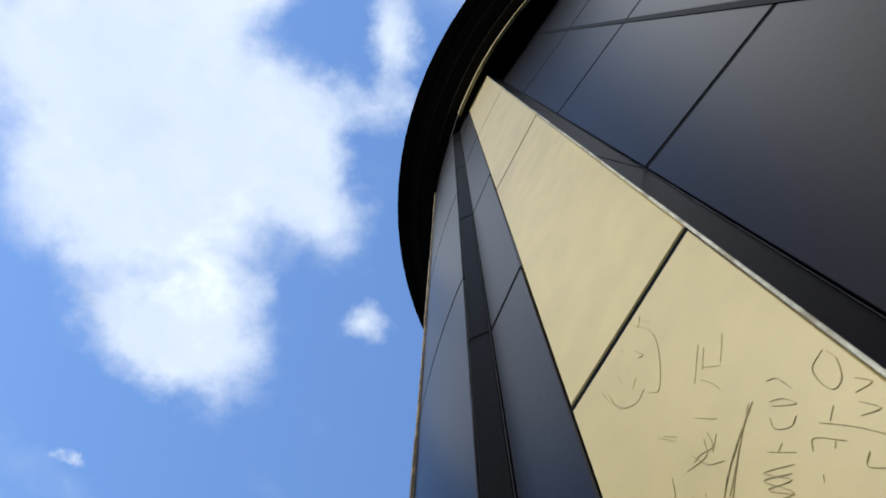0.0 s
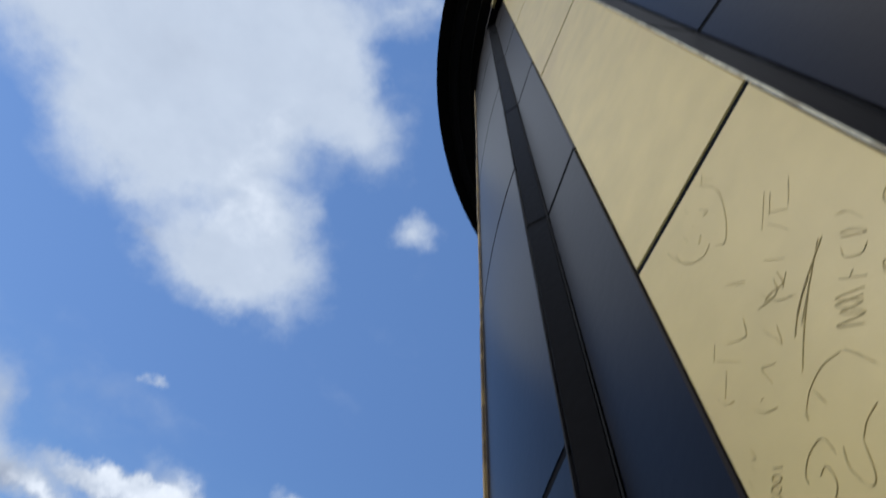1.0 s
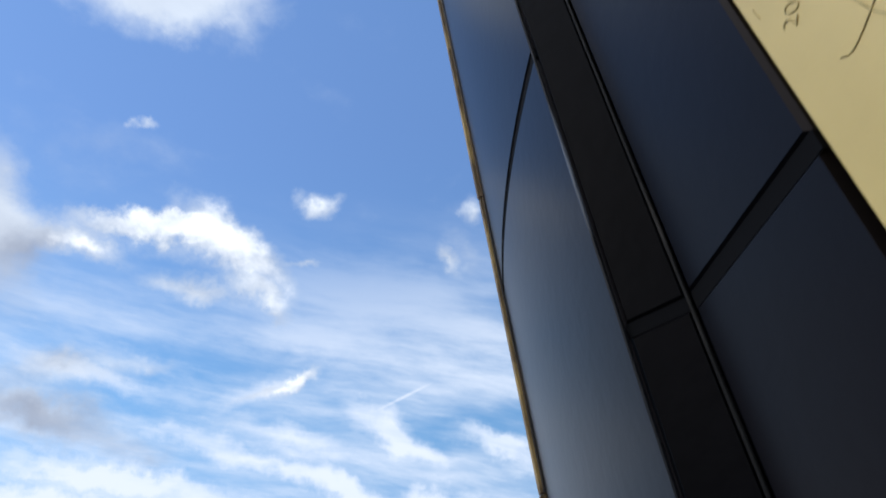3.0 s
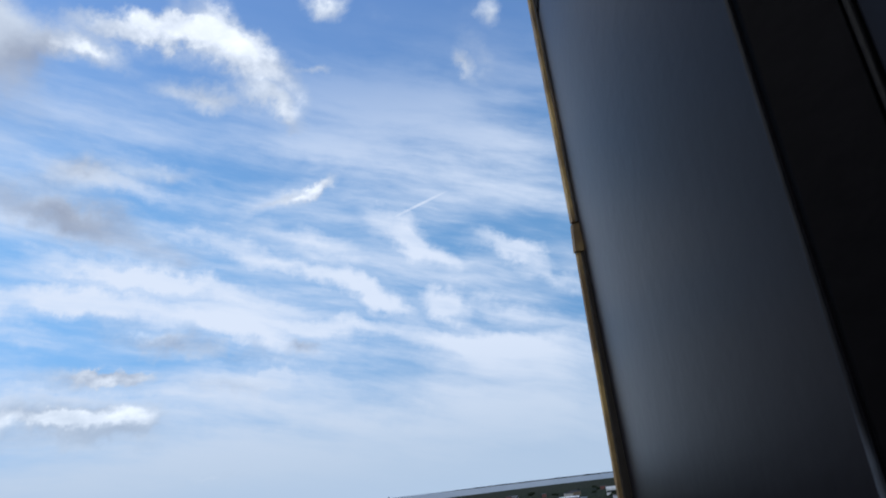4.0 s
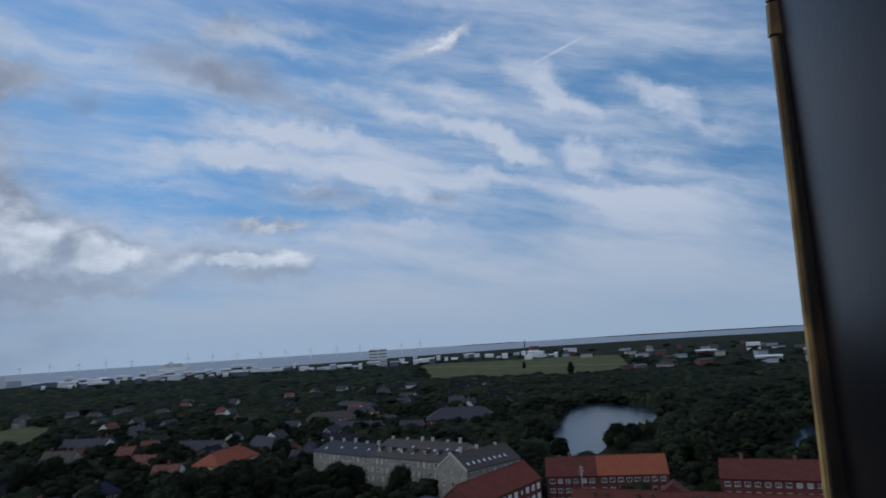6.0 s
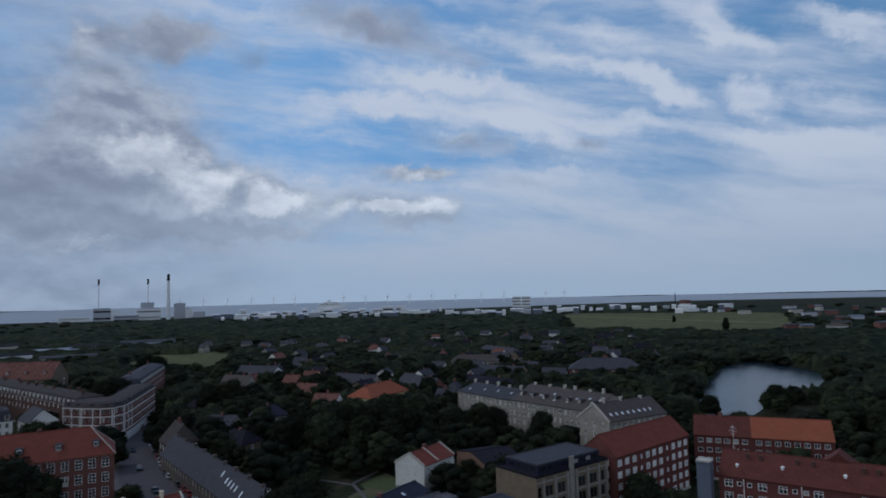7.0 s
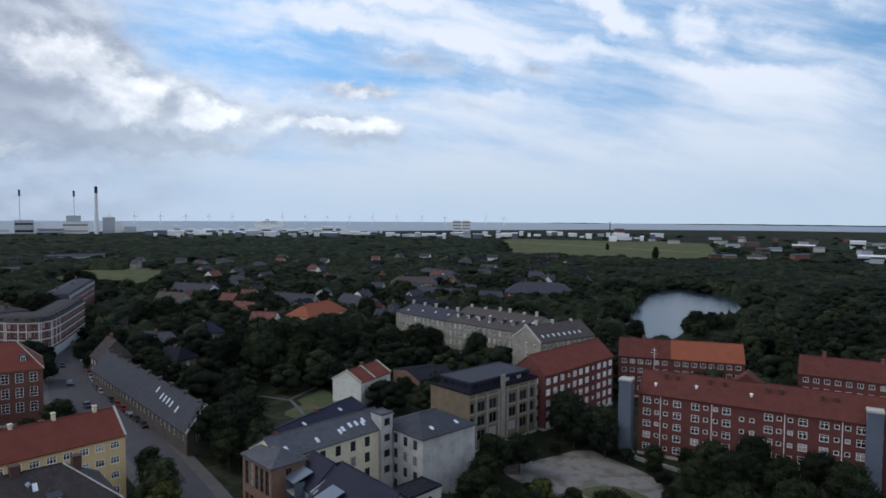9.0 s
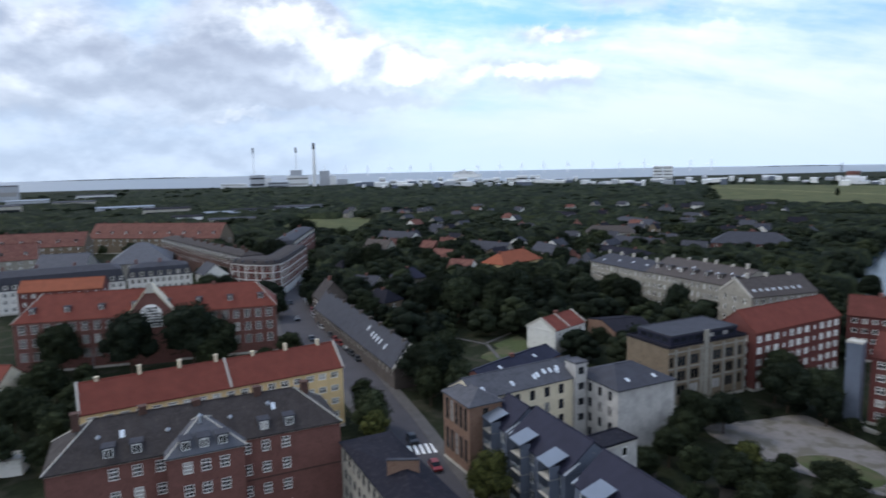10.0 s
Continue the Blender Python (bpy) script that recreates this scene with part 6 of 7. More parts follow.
def ring_house(name, label, ring, eave, ridge, rows, storey, wall, top):
    """A building on any ring of corners, with a mansard roof and white bands."""
    o = ring[0]
    h = thing(name, label, "building", Matrix.Translation((o[0], o[1], 0)))
    pts = [(x - o[0], y - o[1]) for x, y in ring]
    g, seen = Geo(), []
    for i, a in enumerate(pts):
        b = pts[(i + 1) % len(pts)]
        length = (Vector(b) - Vector(a)).length
        FOOT.append((Vector(ring[i]), (Vector(b) - Vector(a)).normalized(), Vector(((Vector(b) - Vector(a)).normalized().y, -(Vector(b) - Vector(a)).normalized().x)), length, 11))
        rr = [(eave - 2.6 - storey * k, eave - 0.8 - storey * k) for k in range(rows)][::-1]
        seen += facade(g, a, b, 0, eave, spread(length, max(1, int(length / 2.4)), 1.15, 0.4), rr)
    part("wall", g, wall, h)
    for i, a in enumerate(pts):
        a, b = Vector(a), Vector(pts[(i + 1) % len(pts)])
        d, k = (b - a).normalized(), max(1, int((b - a).length / 2.4))
        nn = Vector((d.y, -d.x))
        for j in range(0, k + 1 if (b - a).length < 14 else 0, 2):
            c = a + d * (0.4 + ((b - a).length - 0.8) * j / k)
            g = Geo()
            q = [c - d * 0.2 + nn * 0.1, c + d * 0.2 + nn * 0.1, c + d * 0.2 - nn * 0.05, c - d * 0.2 - nn * 0.05]
            g.hull([(*p, 4.2) for p in q], [(*p, eave - 0.2) for p in q])
            part("pilaster", g, "white_render", h)
    for z in [eave - storey * k - 0.15 for k in range(rows)]:
        g = Geo()
        g.prism(inset(pts, -0.12), z - 0.4, z)
        part("band", g, "white_render", h)
    g = Geo()
    g.prism(inset(pts, -0.05), 0, 3.4)
    part("ground_floor", g, "white_render", h)
    g = Geo()
    r0, r1, r2 = inset(pts, -0.3), inset(pts, 1.3), inset(pts, 3.0)
    brk = eave + (ridge - eave) * 0.75
    g.hull([(*p, eave) for p in r0], [(*p, brk) for p in r1])
    g.hull([(*p, brk) for p in r1], [(*p, ridge) for p in r2])
    rf = part("roof", g, top, h)
    for i, a in enumerate(pts):
        b = pts[(i + 1) % len(pts)]
        d = Vector(b) - Vector(a)
        for k in range(max(1, int(d.length / 4.5))):
            p = Vector(a) + d * ((k + 0.5) / max(1, int(d.length / 4.5)))
            nn = Vector((-d.y, d.x)).normalized()
            m = Matrix.Translation((*(p + nn * 0.3), eave)) @ Matrix.Rotation(math.atan2(d.y, d.x), 4, "Z")
            g = Geo()
            g.box((-0.55, 0, 0.2), (0.55, 1.6, 1.5)), g.box((-0.65, -0.1, 1.5), (0.65, 1.6, 1.62))
            part("dormer", g, "slate", rf, at=m)
    for m, w, hh in seen:
        f, pn = window_meshes(w, hh, "pair", "stone")
        part("pane", pn, "", part("window", f, "", h, at=m))
    return h


ring_house("corner_palace", "curved brick corner building with white bands and dark mansard roof",
           [(-303, 71), (-294, 75.5), (-287.5, 80.5), (-285, 85), (-287.5, 90), (-298, 97), (-335, 119), (-341, 109), (-306, 89), (-310, 80)], 14.9, 16.9, 4, 3.3, "brick_red", "slate_charcoal")
house("palace_wing", "long terrace wing with dark mansard and pale dormers", (-432, 60), (-312, 78), 13, 13.2, 17.6, "mansard", "brick_dark", "slate_charcoal", rows=2, cols=25, side=3, storey=3.2, band=True, dormers=26, chimneys=12, stack="brick_dark")
house("terrace_block", "banded terrace with dark mansard roof", (-352, 118), (-420, 155), 13, 14, 18.5, "mansard", "brick", "slate", rows=2, cols=15, side=3, storey=3.2, dormers=12, chimneys=3)
house("white_gable_house", "white rendered house with plain gable wall", (-311, 57), (-297.5, 58), 10.5, 11, 15.5, "gable", "white_render", "slate", rows=3, cols=4, side=0, storey=3.2)
house("perimeter_block", "long apartment block with a red tiled roof", (-500, -70), (-470, 20), 20, 11, 19.0, "gable", "brick_yellow", "tile_old", rows=2, cols=18, side=2, storey=3.2, chimneys=7, dormers=9)
house("perimeter_block", "apartment block with a red tiled roof and tan walls", (-520, 25), (-455, 100), 20, 11, 20.5, "gable", "brick_yellow", "tile_old", rows=2, cols=18, side=2, storey=3.2, chimneys=8, dormers=9)
house("perimeter_block", "apartment block with a weathered red tiled roof", (-430, -75), (-425, -5), 20, 10, 18, "gable", "grey_render", "tile_old", rows=2, cols=13, side=2, storey=3.2, chimneys=5, dormers=6)
house("glass_hall", "hall with a steep blue-grey roof", (-362, -8), (-356, 14), 34, 9, 17, "gable", "grey_render", "roof_grey", rows=1, cols=5, side=6)
house("grey_hall", "market hall with a broad grey hipped roof", (-378, 26), (-372, 56), 40, 9, 18, "hip", "grey_render", "slate_blue", rows=1, cols=8, side=6, hip=13)
house("orange_annex", "low school annex with a bright orange roof", (-289, -11), (-281, 17), 11, 13, 16.6, "gable", "brick_red", "tile_orange", rows=3, cols=9, side=2, storey=3.2)
house("end_house", "dark roofed end house with a steep gable", (-240.5, 87.0), (-229.5, 85.8), 11, 8.0, 14.2, "gable", "brick_grey", "slate_charcoal", rows=2, cols=3, side=3, storey=2.9, chimneys=1)
house("grey_roof_villa", "house with a dark blue-grey hipped roof among trees", (-262, 134), (-258, 149), 11, 6, 10, "hip", "grey_render", "zinc_dark", rows=2, cols=4, side=3, hip=5, chimneys=1, category="house")

for p, q, dep, ea, ri, rf, wl, tp, lab in (
        ((-333, 221), (-306, 230), 10, 6, 10.5, "gable", "grey_render", "slate", "long grey house with a slate roof among trees"),
        ((-303, 247), (-266, 240), 10, 6, 10.5, "gable", "brick", "slate", "long brick house with a slate roof among trees"),
        ((-352, 338), (-326, 362), 12, 6, 10.5, "hip", "grey_render", "slate_brown", "broad house with a brown-grey hipped roof"),
        ((-287, 275), (-240, 273), 12, 6, 8.5, "hip", "white_render", "roof_felt", "low white block with a flat grey roof"),
        ((-429, 206), (-398, 217), 11, 6, 10.5, "gable", "white_render", "slate", "white house with a slate roof by the meadow"),
        ((-410, 428), (-357, 414), 11, 6, 9.5, "hip", "grey_render", "slate", "grey row of houses in the woods"),
        ((-372, 168), (-355, 176), 12, 6, 12, "gable", "grey_render", "slate_brown", "steep roofed house standing among trees"),
        ((-300, 312), (-268, 318), 10, 6, 9.5, "gable", "brick_yellow", "slate", "yellow brick row with a slate roof")):
    house("suburb_house", lab, p, q, dep, ea, ri, rf, wl, tp, rows=1, cols=7, win=(1.3, 1.5), side=2, hip=5, chimneys=2, category="house", group="suburb houses", plinth=False)

house("low_shed", "low shed with a dark flat roof among bushes", (-80.5, 84.5), (-74.5, 88.5), 5, 2.9, 3.2, "flat", "brick_grey", "roof_felt", rows=1, cols=0, side=0, plinth=False, category="shed")
house("low_shed", "low dark garden shed with a flat roof", (-65, 94), (-59, 97.5), 5, 2.7, 3.0, "flat", "brick_grey", "roof_felt", rows=1, cols=0, side=0, plinth=False, category="shed")
house("cream_block", "cream rendered house end with a red tiled roof", (-189, -26), (-178, -12.2), 9, 9, 12.5, "gable", "cream_render", "tile_red", rows=3, cols=5, side=0, storey=2.9)
house("garden_house", "small white garden house with a dark roof", (-184, -11.2), (-181.6, -6.6), 4, 2.9, 4.4, "gable", "white_render", "roof_felt", rows=1, cols=1, win=(1.0, 1.2), side=1, plinth=False, category="shed")
house("yard_shed", "flat roofed shed with white walls", (-146.5, -15), (-144.5, -7.5), 4, 3.2, 3.5, "flat", "white_render", "stone", rows=1, cols=0, side=0, plinth=False, category="shed")

# the arched centre gable of the school
c0 = Vector((-210.3, 19.8))
gd = (Vector((-199.5, 60.0)) - Vector((-219.3, -10.2))).normalized()
gn = Vector((gd.y, -gd.x))
gm = Matrix.Translation((*(c0 + gn * 0.5), 0)) @ Matrix.Rotation(math.atan2(gd.y, gd.x), 4, "Z")
gable = thing("school_gable", "brick centre gable with a large white arched window", "gable", gm)
g = Geo()
g.hull([(-1.5, 0, 0), (12.5, 0, 0), (12.5, 0, 14.6), (5.5, 0, 23.3), (-1.5, 0, 14.6)], [(-1.5, 6, 0), (12.5, 6, 0), (12.5, 6, 14.6), (5.5, 6, 23.3), (-1.5, 6, 14.6)])
part("wall", g, "brick", gable)
for sx in (-1, 1):
    g = Geo()
    a, b = (5.5 + sx * 7.4, 14.1), (5.5, 23.7)
    g.hull([(a[0], -0.3, a[1]), (a[0], 6, a[1]), (b[0], 6, b[1]), (b[0], -0.3, b[1])], [(a[0], -0.3, a[1] + 0.45), (a[0], 6, a[1] + 0.45), (b[0], 6, b[1] + 0.45), (b[0], -0.3, b[1] + 0.45)])
    part("verge", g, "cream_render", gable)
g = Geo()
arch = [(5.5 + 3.0 * math.cos(radians(t)), 15.2 + 3.0 * math.sin(radians(t))) for t in range(0, 181, 12)]
ring = [(8.5, 11.2)] + arch + [(2.5, 11.2)]
g.hull([(x, -0.12, z) for x, z in ring], [(x, 0.05, z) for x, z in ring])
aw = part("arched_window", g, "trim", gable)
for i in range(6):
    for j in range(8):
        g = Geo()
        x, z = 2.72 + i * 0.95, 11.45 + j * 0.86
        if max(math.hypot(x - 5.5, z + 0.70 - 15.2), math.hypot(x + 0.80 - 5.5, z + 0.70 - 15.2)) > 2.85 and z > 14.2:
            continue
        g.box((x, -0.15, z), (x + 0.80, -0.1, z + 0.70))
        part("pane", g, "glass", aw)
g = Geo()
g.hull([(4.3, -0.35, 21.6), (6.7, -0.35, 21.6), (6.7, 1.0, 21.6), (4.3, 1.0, 21.6)], [(4.9, -0.35, 24.6), (6.1, -0.35, 24.6), (6.1, 1.0, 24.6), (4.9, 1.0, 24.6)])
part("finial", g, "stone", gable, "pale stone gable top")
# ---- trees ----
def ico(level):
    bm = bmesh.new()
    bmesh.ops.create_icosphere(bm, subdivisions=level, radius=1)
    v = np.array([p.co for p in bm.verts])
    f = [tuple(p.index for p in q.verts) for q in bm.faces]
    bm.free()
    return v, f


ICO1, ICO0 = ico(2), ico(1)


def crown_geo(seed, h, r, lobes, cards):
    """A crown: uneven lobes under many small leaf clumps. Its trunk stands at the origin."""
    rng = np.random.RandomState(seed)
    g = Geo()
    base = h * 0.28
    v0, f0 = ICO0
    for k in range(lobes):
        t = (k + 0.5) / lobes
        z = base + (h - base) * (0.18 + 0.70 * t)
        wide = r * math.sin(math.pi * min(0.97, 0.22 + 0.70 * t)) ** 0.8
        a = k * 2.4 + rng.uniform(-0.5, 0.5)
        q = rng.uniform(0.30, 0.66) * wide
        c = np.array([math.cos(a) * q, math.sin(a) * q, z])
        s = rng.uniform(0.32, 0.47) * r * (1.15 - 0.35 * t) * (1.25 if lobes < 10 else 1.0)
        bump = 1 + rng.uniform(-0.22, 0.22, (len(v0), 1))
        pts = v0 * bump * s * np.array([1, 1, 0.8]) * 0.86 + c
        n = len(g.v)
        g.v += [tuple(p) for p in pts]
        g.f += [tuple(n + i for i in f) for f in f0]
        g.s += [0] * len(f0)
        for _ in range(cards):
            d = rng.normal(size=3)
            d[2] = d[2] * 0.8 + 0.25
            d /= np.linalg.norm(d)
            p = c + d * s * rng.uniform(0.82, 1.22) * np.array([1, 1, 0.85])
            size = rng.uniform(0.15, 0.33) * 1.35 if lobes < 10 else rng.uniform(0.10, 0.25)
            u = np.cross(d, rng.normal(size=3))
            u /= np.linalg.norm(u) + 1e-6
            w = np.cross(d, u) + d * rng.uniform(-0.6, 0.6)
            g.poly([p - u * size, p + w * size * 0.7 + d * 0.1, p + u * size * 1.1, p - w * size * 0.6], rng.randint(2))
    return g


def trunk_geo(seed, h):
    rng = random.Random(seed)
    g = Geo()
    g.tube((0, 0, -0.2), (0.1, 0.05, h * 0.45), h * 0.022, h * 0.014, 7)
    for k in range(4):
        a = k * 1.7 + rng.uniform(-0.4, 0.4)
        z = h * rng.uniform(0.22, 0.36)
        g.tube((0.05, 0.02, z), (math.cos(a) * h * 0.16, math.sin(a) * h * 0.16, z + h * 0.26), h * 0.010, h * 0.004, 5)
    return g


LOOK = (("leaf0 leaf1", "dark green broadleaf tree with a dense crown"), ("leaf1 leaf0", "mid green broadleaf tree with a rounded crown"),
        ("leaf2 leaf0", "blackish green tree with a heavy crown"), ("leaf3 leaf1", "fresh yellow-green tree with a loose crown"))
KINDS = {}
for i, (mats, lab) in enumerate(LOOK):
    for j in range(2):
        seed = 10 * i + j
        KINDS[i, j] = (crown_geo(seed, 10, 4.4, 24, 125).mesh("crown", *mats.split()), trunk_geo(seed, 10).mesh("trunk", "bark"), lab)
STANDING = []


def tree(x, y, h, look_no, wide=1.0):
    rng = random.Random(round(x * 7 + y * 13))
    cm, tm, lab = KINDS[look_no, rng.randint(0, 1)]
    s = h / 10
    m = Matrix.Translation((x, y, 0)) @ Matrix.Rotation(rng.uniform(0, 6.28), 4, "Z") @ Matrix.Diagonal((s * wide * rng.uniform(0.9, 1.15), s * wide * rng.uniform(0.9, 1.15), s, 1))
    t = thing("tree", lab, "tree", m, group="trees of the town")
    part("trunk", tm, "", t), part("crown", cm, "", t)
    STANDING.append((x, y, h * 0.38))


def on_road(x, y, margin=8.5):
    for line in (ROAD_MID, SIDE_ROAD):
        for a, b in zip(line, line[1:]):
            a, b, p = Vector(a), Vector(b), Vector((x, y))
            t = max(0, min(1, (p - a).dot(b - a) / (b - a).length_squared))
            if (a + (b - a) * t - p).length < margin:
                return True
    return False


MEADOW = [(-545, 150), (-705, 240), (-650, 310), (-495, 230)]
LAKE_NEAR = [(-150, 258), (-96, 258), (-94, 350), (-112, 352), (-126, 300)]
EAST = [(-44, 326), (-46, 404), (10, 426), (34, 336)]
GARDEN = [(-172, 92), (-118, 80), (-112, 122), (-150, 134), (-178, 118)]


def in_ring(x, y, ring):
    inside = False
    for (x0, y0), (x1, y1) in zip(ring, ring[1:] + ring[:1]):
        if (y0 > y) != (y1 > y) and x < (x1 - x0) * (y - y0) / (y1 - y0) + x0:
            inside = not inside
    return inside


# trees by the school and the yellow block
for x, y, h, k in ((-193.5, 33.5, 20, 2), (-190, 40, 15, 0), (-196, 17.5, 19, 2), (-207, 1.0, 16, 0), (-186, 37, 11, 0), (-180, -3, 13, 0), (-170, 6, 10, 1), (-165, -9, 12, 2), (-160, 20, 9, 1),
                   (-186, 60, 9, 0), (-178, 50, 8, 1), (-158, -2, 9, 2), (-150, 16, 8, 0), (-146, -12, 11, 2), (-128, 58, 9, 1), (-122, 56, 10.5, 1), (-118, 55, 8, 3), (-140, 62, 7, 0), (-185, -1, 9, 1), (-168, 3.5, 10, 0), (-162, -5, 10, 2), (-152, -1, 9, 0), (-172, -6, 9, 2), (-158, 4, 9, 2), (-148, 4, 8, 0), (-186, 6, 9, 0), (-142, -4, 8, 2)):
    tree(x, y, h, {2: 0, 0: 1}.get(k, k) if x > -189 else k, 1.05)
# along the street and round the halls
for x, y, h, k in ((-136, 80, 15, 2), (-141, 86, 15, 0), (-131, 76, 10, 1), (-128, 82, 11, 0), (-150, 92, 10, 2), (-84, 60, 10.5, 3), (-281, 104, 10, 2), (-274, 101, 9, 0), (-256, 91.4, 10.5, 2), (-249, 90.2, 8, 0), (-266, 93.6, 9, 2), (-345.8, 104, 20, 2), (-352, 100, 18, 0), (-298, 141, 19, 0), (-306, 134, 17, 2), (-279, 56.0, 14.5, 0), (-278, 62.5, 13.5, 2), (-491, 168, 19, 2), (-488, 174, 17, 2),
                   (-256, 110, 8, 2), (-140, 141, 8, 0), (-133, 143, 8, 2), (-81, 141, 12, 2), (-76, 145, 11, 0), (-72, 140, 9, 2), (-86, 144, 10, 0), (-84, 112, 10, 0),
                   (-80, 104, 9, 1), (-78, 97, 8, 0), (-82, 119, 9, 2), (-89, 117, 8, 0)):
    tree(x, y, h, k)
# round the gravel yard and before the red block
for x, y, h, k in ((-70, 94, 8, 0), (-64, 96, 9, 2), (-66, 103, 8, 3), (-58, 98, 9, 0), (-52, 106, 9, 2), (-57, 91, 8, 2), (-48, 99, 10, 0), (-42, 108, 10, 2), (-46, 128, 10, 0),
                   (-40, 135, 11, 2), (-47, 141, 10, 0), (-40, 144, 12, 2), (-33, 138, 11, 0), (-28, 146, 11, 2), (-22, 140, 12, 0), (-60, 141, 6, 1), (-54, 144, 6, 2), (-36, 122, 10, 1),
                   (-28, 128, 11, 0), (-18, 132, 11, 2), (-12, 144, 11, 0), (-76, 88, 7, 2), (-64, 86, 6, 0)):
    tree(x, y, h, {2: 0, 0: 1}.get(k, k) if x < -45 else k)
# the dark grove before the stone block, and by the lake
for x, y, h, k in ((-205, 118, 16, 2), (-196, 126, 17, 0), (-203, 138, 18, 2), (-192, 140, 15, 0), (-198, 152, 18, 2), (-206, 160, 17, 0), (-190, 160, 15, 2), (-200, 170, 16, 0),
                   (-186, 148, 13, 2), (-212, 148, 17, 0), (-216, 132, 15, 2), (-184, 132, 12, 1), (-214, 172, 15, 2), (-181, 189, 14, 0), (-171, 186, 14, 2), (-151, 190, 14, 2), (-160, 182, 9, 2), (-153, 179, 9, 0), (-146, 176, 9, 2), (-167, 178, 8, 0), (-140.5, 78.5, 13, 2), (-145, 88, 11, 0), (-257, 230, 14, 2),
                   (-115, 314, 12.5, 2), (-117.5, 310, 9, 0), (-111, 317, 10, 0)):
    tree(x, y, h, k)


# villas among the trees
def villa(x, y, turn, wall, top, label, big=1.0):
    d = Vector((math.cos(turn), math.sin(turn)))
    w, dep = 10 * big, 8.5 * big
    p0 = Vector((x, y)) - d * w / 2
    p1 = p0 + d * w
    house("villa_small", label, tuple(p0), tuple(p1), dep, 5.4, 9.4, random.Random(round(x)).choice(("gable", "hip", "gable")), wall, top, rows=1, cols=2, win=(1.3, 1.4),
          side=1, hip=3.2, chimneys=1, category="house", group="villas", plinth=False, back=0)


rng = random.Random(5)
STYLES = (("white_render", "slate", "small white house with a dark roof"), ("yellow_render", "tile_old", "small yellow house with a weathered red roof"),
          ("brick", "tile_old", "small brick house with a red tiled roof"), ("grey_render", "slate", "small grey house with a slate roof"),
          ("white_render", "tile_old", "small white house with a red roof"), ("brick_yellow", "roof_felt", "small yellow brick house with a felt roof"))
VILLAS = 0
while VILLAS < 44:
    a, r = radians(rng.uniform(28, 68)), rng.uniform(235, 760)
    x, y = -math.sin(a) * r, math.cos(a) * r
    if not free(x, y, 9) or in_ring(x, y, MEADOW) or on_road(x, y, 14) or in_ring(x, y, LAKE) or (x > -225 and y > 225):
        continue
    wall, top, lab = STYLES[rng.choice((0, 0, 3, 2, 3, 3, 5, 5, 3, 0, 5, 1, 4))]
    villa(x, y, rng.choice((0.3, 1.87, 0.6)) + rng.uniform(-0.1, 0.1), wall, top, lab, rng.uniform(0.8, 1.3))
    VILLAS += 1

# plainer cottages further out, half sunk in the trees
rng = random.Random(29)
count = 0
while count < 42:
    a, r = radians(rng.uniform(30, 70)), rng.uniform(360, 820)
    x, y = -math.sin(a) * r, math.cos(a) * r
    if not free(x, y, 9) or in_ring(x, y, MEADOW) or on_road(x, y, 14) or in_ring(x, y, LAKE) or (x > -225 and y > 225):
        continue
    turn = rng.choice((0.3, 1.87, 0.6)) + rng.uniform(-0.1, 0.1)
    w, dep, eave = rng.uniform(8, 15), rng.uniform(7, 9), rng.uniform(5.0, 7.0)
    ridge = eave + rng.uniform(2.6, 4.0)
    wall, top, lab = STYLES[rng.choice((0, 3, 3, 5, 3, 5, 0, 4))]
    t = thing("cottage", lab + " sunk among trees", "house", Matrix.Translation((x, y, 0)) @ Matrix.Rotation(turn, 4, "Z"), "cottages")
    FOOT.append((Vector((x, y)), Vector((math.cos(turn), math.sin(turn))), Vector((math.sin(turn), -math.cos(turn))), w, dep))
    g = Geo()
    g.box((0, 0, 0), (w, dep, eave))
    g.hull([(0, 0, eave), (w, 0, eave), (w, dep, eave), (0, dep, eave)], [(0, dep / 2 - 0.05, ridge - 0.2), (w, dep / 2 - 0.05, ridge - 0.2), (w, dep / 2 + 0.05, ridge - 0.2), (0, dep / 2 + 0.05, ridge - 0.2)])
    part("wall", g, wall, t)
    g = Geo()
    drop = (ridge - eave) / (dep / 2) * 0.4
    for y0, z0, y1, z1 in ((-0.4, eave - drop, dep / 2, ridge), (dep / 2, ridge, dep + 0.4, eave - drop)):
        k4 = [(-0.35, y0, z0), (w + 0.35, y0, z0), (w + 0.35, y1, z1), (-0.35, y1, z1)]
        g.hull(k4, [(px, py, pz + 0.22) for px, py, pz in k4])
    cx = rng.uniform(0.2, 0.8) * w
    g.box((cx - 0.4, dep / 2 - 0.4, ridge - 0.8), (cx + 0.4, dep / 2 + 0.4, ridge + 1.0))
    part("roof", g, top, t)
    count += 1

# more single trees between the villas, then the woods as one mass
rng = random.Random(11)
count, tries = 0, 0
while count < 95 and tries < 20000:
    tries += 1
    a, r = radians(rng.uniform(8, 82)), rng.uniform(150, 420)
    x, y = -math.sin(a) * r, math.cos(a) * r
    if not free(x, y, 3.5) or on_road(x, y) or in_ring(x, y, LAKE) or in_ring(x, y, GARDEN) or in_ring(x, y, EAST) or in_ring(x, y, FIELD) or any((x - p) ** 2 + (y - q) ** 2 < 30 for p, q, _ in STANDING):
        continue
    if x > -88 and y < 200:
        continue
    tree(x, y, rng.uniform(7, 12.5), rng.choice((0, 0, 2, 1, 2)))
    count += 1

